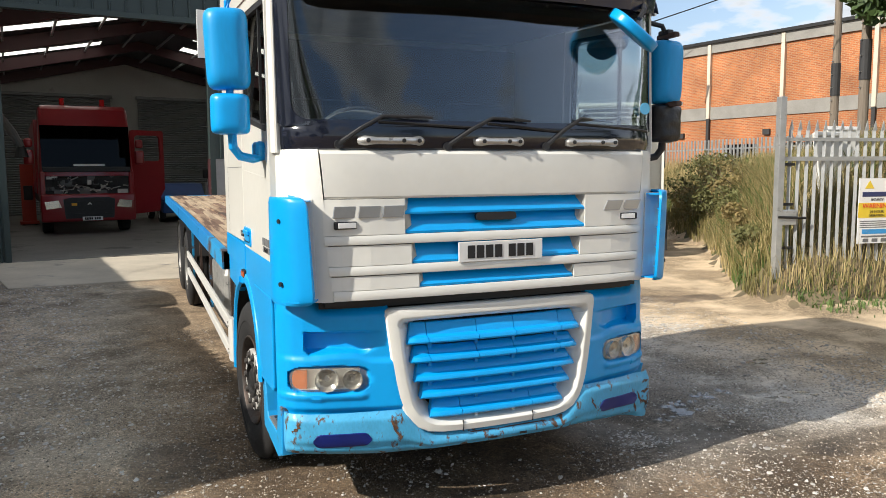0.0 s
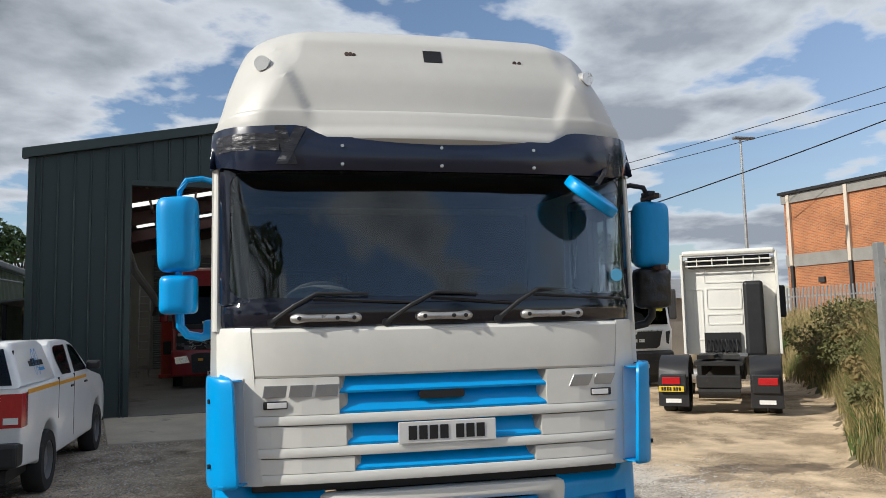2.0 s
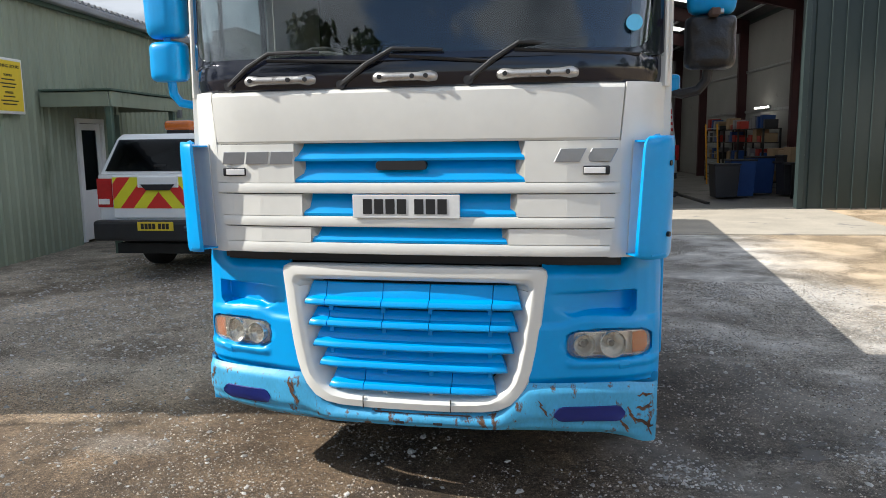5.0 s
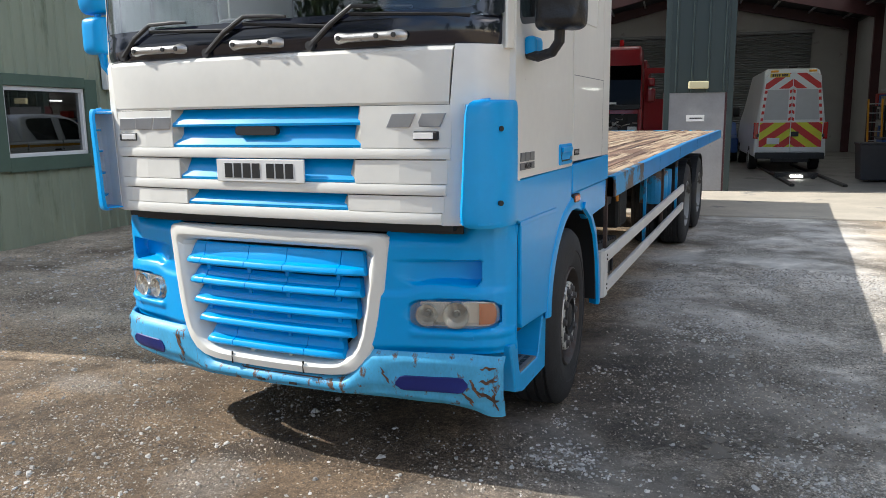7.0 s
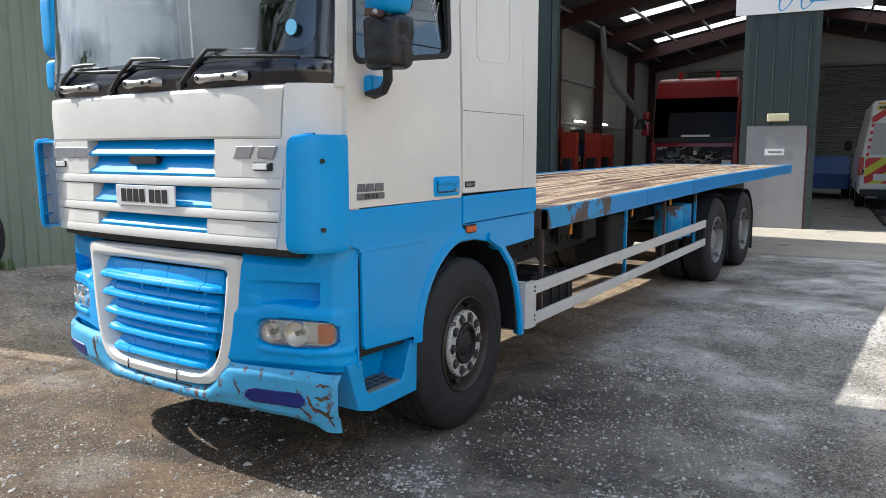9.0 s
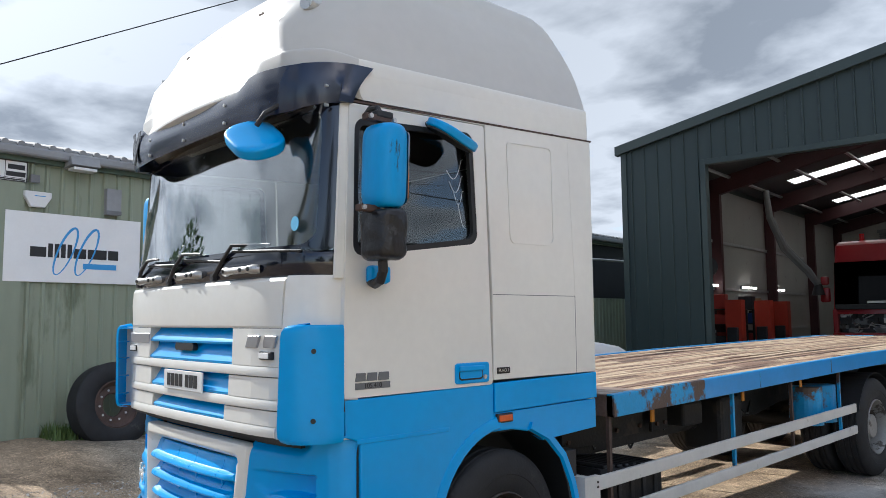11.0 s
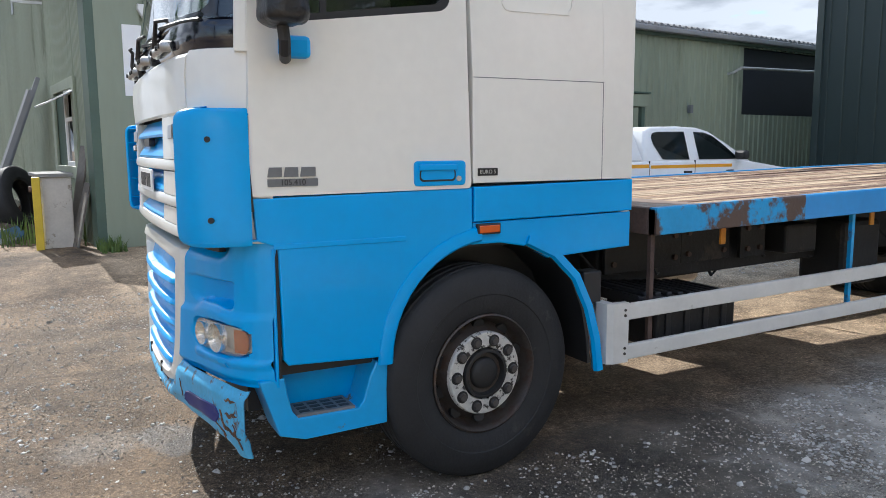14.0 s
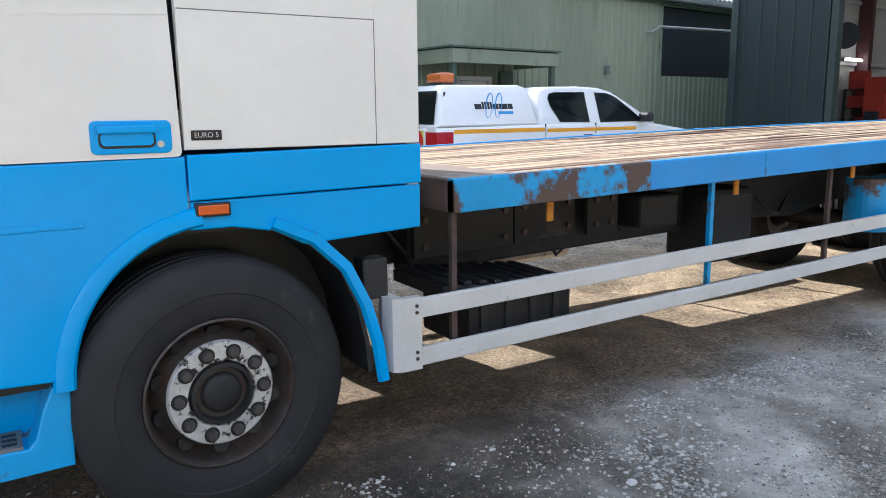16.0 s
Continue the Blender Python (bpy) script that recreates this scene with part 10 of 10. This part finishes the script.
# ---- scrap along the shed ----
def loose_wheel(at, r, w, label, rim=True):
    t = thing("old_tyre", label, "tyre", at)
    bm = bmesh.new()
    lathe(bm, [(r * 0.56, -w * 0.40), (r * 0.62, -w / 2), (r * 0.80, -w * 0.52), (r * 0.95, -w * 0.46), (r, -w * 0.36), (r, w * 0.36), (r * 0.95, w * 0.46), (r * 0.80, w * 0.52), (r * 0.62, w / 2), (r * 0.56, w * 0.40)], 40)
    smooth(part("tyre", bm, RUBBER, t), 40)
    if rim:
        bm = bmesh.new()
        lathe(bm, [(r * 0.57, -w * 0.40), (r * 0.57, w * 0.40), (r * 0.53, w * 0.42), (r * 0.50, w * 0.20), (r * 0.44, w * 0.12), (r * 0.30, w * 0.14), (r * 0.27, w * 0.10), (r * 0.27, -w * 0.1)], 40)
        rm = smooth(part("rim", bm, RUST, t, "rusty steel rim"), 40)
        for k in range(10):
            a = radians(36 * k)
            part("stud_hole", cyled((w * 0.125, r * 0.36 * math.cos(a), r * 0.36 * math.sin(a)), (w * 0.16, r * 0.36 * math.cos(a), r * 0.36 * math.sin(a)), 0.016, n=8), SILVER, rm)
    return t


loose_wheel(SHED @ pose(0.46, 1.50, 0.68, 0, -10, 6), 0.58, 0.32, "worn lorry tyre on a rusty rim leaning on the shed")
loose_wheel(pose(-9.3, -0.98, 0.88, 0, -14, 62), 0.52, 0.30, "old tyre on the scrap heap by the gable", False)
cabn = thing("scrap_cabinet", "dirty white metal cabinet carcass by the gable", "cabinet", pose(-7.45, -0.46, 0.27, 0, 2, 12))
part("body", boxed(-0.20, 0.20, -0.19, 0.19, 0.0, 1.02, 0.015), mat("dirty_white_metal", (0.50, 0.47, 0.42), 0.55, var=0.15, scale=3, dirt=(0.24, 0.2, 0.15), dirt_at=0.58, dirt_scale=4), cabn)
part("top", boxed(-0.28, 0.24, -0.25, 0.21, 1.02, 1.07, 0.008), GREYBAND, cabn)
yp = thing("yellow_post", "chipped yellow steel post by the scrap", "post", pose(-7.15, -0.66, 0.27, 0, 3, 0))
part("post", boxed(-0.06, 0.06, -0.05, 0.05, -0.1, 1.02, 0.01), mat("chipped_yellow", (0.55, 0.40, 0.03), 0.6, var=0.15, scale=5, dirt=(0.14, 0.09, 0.05), dirt_at=0.60, dirt_scale=6), yp)
part("lug", cyled((-0.02, -0.09, 0.86), (-0.02, -0.05, 0.86), 0.04), RUST, yp)
PLANKG = mat("grey_scrap_board", (0.17, 0.155, 0.135), 0.85, var=0.3, scale=3, bump=0.3)
for x, y, ln, tx, rz in ((-7.30, -0.27, 0.95, -14, 20), (-7.2, -0.22, 0.8, -12, 5), (-7.6, -0.27, 1.45, -8, 30)):
    b = thing("scrap_board", "grey board leaning on the gable", "board", pose(x, y, 0.27, tx, 6, rz), group="leaning boards")
    part("board", boxed(-0.09, 0.09, -0.015, 0.015, 0, ln, 0.004), PLANKG, b)
for x, y, ln, ry, rz in ((-10.6, -1.52, 2.75, 0, 4), (-10.95, -1.55, 2.6, -4, 6), (-10.25, -1.58, 2.5, 4, 10)):
    b = thing("scrap_trim", "long dark grey trim length propped against the gable", "trim length", pose(x, y, 0.30, -20, ry, rz), group="propped trims")
    part("channel", prismed([(-0.12, -0.02), (0.12, -0.02), (0.14, 0.05), (0.11, 0.05), (0.10, 0.0), (-0.10, 0.0), (-0.11, 0.05), (-0.14, 0.05)], 0, ln, "z"), GREYP, b)
rng = random.Random(31)
SCRAPM = [PLANKG, RUST, GREYP, mat("scrap_blue", (0.05, 0.11, 0.17), 0.6, var=0.2), mat("scrap_pale", (0.45, 0.43, 0.38), 0.7, var=0.2), BLACKP]
for k in range(46):
    x, y = rng.uniform(-13.5, -8.0), rng.uniform(-2.0, -0.7)
    z = 0.38 + 0.45 * max(0, 1 - abs(x + 11.3) / 2.0) * rng.random()
    b = thing("scrap_piece", "broken scrap piece on the heap beside the gable", "scrap", pose(x, y, z, rng.uniform(-40, 40), rng.uniform(-40, 40), rng.uniform(0, 360)), group="scrap heap")
    a, c, d = rng.uniform(0.08, 0.45), rng.uniform(0.05, 0.22), rng.uniform(0.012, 0.10)
    part("piece", prismed([(-a, -c), (a * 0.8, -c * 0.9), (a, c * 0.6), (-a * 0.6, c)], -d, d, "z", bevel=0.006), rng.choice(SCRAPM), b)
weeds = []
for _ in range(2600):
    q = rng.random()
    if q < 0.45:
        x, y = rng.uniform(-13.5, -7.0), rng.gauss(-0.75, 0.35)
        if noise.noise((x * 1.3, y, 4)) < -0.05:
            continue
        h = rng.uniform(0.08, 0.42)
    else:
        s = rng.uniform(-0.3, 2.2)
        p = SHED @ Vector((rng.uniform(0.03, 0.55), s, 0))
        x, y = p.x, p.y
        if noise.noise((s * 1.4, 2, 4)) < 0.0:
            continue
        h = rng.uniform(0.03, 0.22)
    weeds.append((x, y, ground_z(x, y), h))
blades("wall_weeds", "green weeds along the foot of the shed", weeds, GREENGRASS, 0.012, 0.6, 8)


# ---- loose stones and puddles ----
def stones(name, label, spots, material, seed):
    rng = random.Random(seed)
    verts, faces = [], []
    ring = [(math.cos(radians(72 * k)), math.sin(radians(72 * k))) for k in range(5)]
    for x, y, r in spots:
        a = rng.uniform(0, 6.28)
        ca, sa = math.cos(a), math.sin(a)
        flat, tall = rng.uniform(0.55, 0.95), rng.uniform(0.40, 0.80)
        z = ground_z(x, y) - 0.003 + uneven(x, y)
        i = len(verts)
        for k0, h in ((1.0, 0.0), (rng.uniform(0.5, 0.75), 1.0)):
            for u, v in ring:
                k = rng.uniform(0.62, 1.3) * r * k0
                px, py = u * k, v * k * flat
                verts.append((x + px * ca - py * sa, y + px * sa + py * ca, z + h * r * tall * rng.uniform(0.6, 1.2)))
        faces += [(i + k, i + (k + 1) % 5, i + 5 + (k + 1) % 5, i + 5 + k) for k in range(5)] + [tuple(i + 5 + k for k in range(5))]
    me = bpy.data.meshes.new(name)
    me.from_pydata(verts, [], faces)
    me.materials.append(material)
    return tagged(new(name, me), label, "gravel", kind="stuff")


def stone_mat(name, a, b):
    m = mat(name, a, 0.85, var=0.2, scale=9, bump=0.2)
    n, l = m.node_tree.nodes, m.node_tree.links
    g_ = n.new("ShaderNodeNewGeometry")
    r_ = n.new("ShaderNodeValToRGB")
    r_.color_ramp.elements[0].color, r_.color_ramp.elements[1].color = (*a, 1), (*b, 1)
    l.new(g_.outputs["Random Per Island"], r_.inputs[0])
    l.new(r_.outputs[0], n["Principled BSDF"].inputs["Base Color"])
    return m


def grit(name, label, spots, material, seed):
    """Small angular chips, four-sided, joined in one mesh."""
    rng = random.Random(seed)
    verts, faces = [], []
    for x, y, r in spots:
        a = rng.uniform(0, 6.28)
        ca, sa = math.cos(a) * r, math.sin(a) * r
        f = rng.uniform(0.55, 1.0)
        z = ground_z(x, y) + uneven(x, y) - 0.001
        i = len(verts)
        verts += [(x + ca, y + sa, z), (x - sa * f, y + ca * f, z), (x - ca * 0.9, y - sa * 0.9, z), (x + sa * f * 0.8, y - ca * f * 0.8, z), (x + ca * rng.uniform(-0.4, 0.4), y + sa * rng.uniform(-0.4, 0.4), z + r * rng.uniform(0.45, 0.95))]
        faces += [(i, i + 1, i + 4), (i + 1, i + 2, i + 4), (i + 2, i + 3, i + 4), (i + 3, i, i + 4)]
    me = bpy.data.meshes.new(name)
    me.from_pydata(verts, [], faces)
    me.materials.append(material)
    return tagged(new(name, me), label, "gravel", kind="stuff")


STONES = stone_mat("loose_stone", (0.22, 0.21, 0.195), (0.66, 0.635, 0.595))
GRITM = stone_mat("fine_grit", (0.085, 0.072, 0.058), (0.60, 0.53, 0.44))
rng = random.Random(77)
chips, spots = [], []
for _ in range(420000):
    x, y = rng.uniform(-4.5, 5.2), rng.uniform(-2.6, 6.0)
    if -1.1 < x < 1.1 and y > 1.3:
        continue
    d = noise.noise((x * 0.6, y * 0.6, 7.7)) + 0.6 * noise.noise((x * 1.9, y * 1.9, 2.2)) + 0.4 * noise.noise((x * 6.0, y * 6.0, 5.5))
    if rng.random() > 0.42 + 0.55 * d:
        continue
    r = 0.0036 + 0.0090 * rng.random() ** 2.6
    if rng.random() < 0.045:
        spots.append((x, y, rng.choice((0.009, 0.010, 0.012, 0.014, 0.017)) * rng.uniform(0.8, 1.2)))
        if rng.random() < 0.03:
            spots[-1] = (x, y, rng.uniform(0.020, 0.032))
    else:
        chips.append((x, y, r))
for _ in range(110000):
    x, y = rng.uniform(1.2, 4.6), rng.uniform(0.4, 6.0)
    d = noise.noise((x * 1.1, y * 1.1, 1.7)) + 0.7 * noise.noise((x * 3.3, y * 3.3, 8.2))
    if rng.random() > 0.02 + 1.1 * max(d - 0.06, 0.0):
        continue
    r = rng.choice((0.004, 0.005, 0.007, 0.009, 0.011, 0.014)) * rng.uniform(0.8, 1.25)
    (spots if r > 0.008 else chips).append((x, y, r))
grit("fine_gravel", "fine angular gravel chips over the yard", chips, GRITM, 9)
stones("loose_stones", "scattered grey stones and grit on the yard", spots, STONES, 5)
spots = []
for _ in range(9000):
    p = GAR @ Vector((rng.uniform(-7.5, -4.0), rng.uniform(-11.0, -0.3), 0)) if rng.random() < 0.6 else Vector((rng.uniform(-7.0, -2.2), rng.uniform(2.0, 12.0), 0))
    spots.append((p.x, p.y, rng.uniform(0.008, 0.024)))
stones("rubble_gravel", "pale crushed stone beside the shed and the slab", spots, STONES, 6)

WATER = mat("puddle_water", (0.15, 0.13, 0.108), 0.14, spec=0.6)


def puddle(x, y, rx, ry, rot, count, seed):
    """Shallow pools of water left among the stones of a damp hollow."""
    rng = random.Random(seed)
    t = thing("puddle", "shallow glinting puddle among the stones of the yard", "puddle", kind="structure")
    c, s = math.cos(radians(rot)), math.sin(radians(rot))
    for k in range(count):
        a, q = rng.uniform(0, 6.28), math.sqrt(rng.random())
        u, v = rx * q * math.cos(a), ry * q * math.sin(a)
        cx, cy = x + u * c - v * s, y + u * s + v * c
        r0 = rng.uniform(0.02, 0.06) * (1.3 - q)
        bm = bmesh.new()
        z0 = max(ground_z(cx + dx, cy + dy) + uneven(cx + dx, cy + dy) for dx in (-r0, 0, r0) for dy in (-r0, 0, r0)) + 0.0015
        ring = []
        for i in range(36):
            b = 2 * math.pi * i / 36
            r = r0 * (1 + 0.8 * noise.noise((math.cos(b) * 1.6 + 9 * k, math.sin(b) * 1.6, seed)) + 0.5 * noise.noise((math.cos(b) * 5 + 9 * k, math.sin(b) * 5, seed)))
            ring.append(bm.verts.new((cx + 1.5 * r * math.cos(b), cy + r * math.sin(b), z0)))
        bm.faces.new(ring)
        part("water", bm, WATER, t)


for q in ((2.1, 0.98, 0.34, 0.16, 20, 26, 1), (2.62, 1.2, 0.22, 0.12, 10, 14, 2), (3.74, 1.85, 0.26, 0.10, 10, 10, 3), (3.2, 0.9, 0.3, 0.2, 0, 8, 5)):
    puddle(*q)
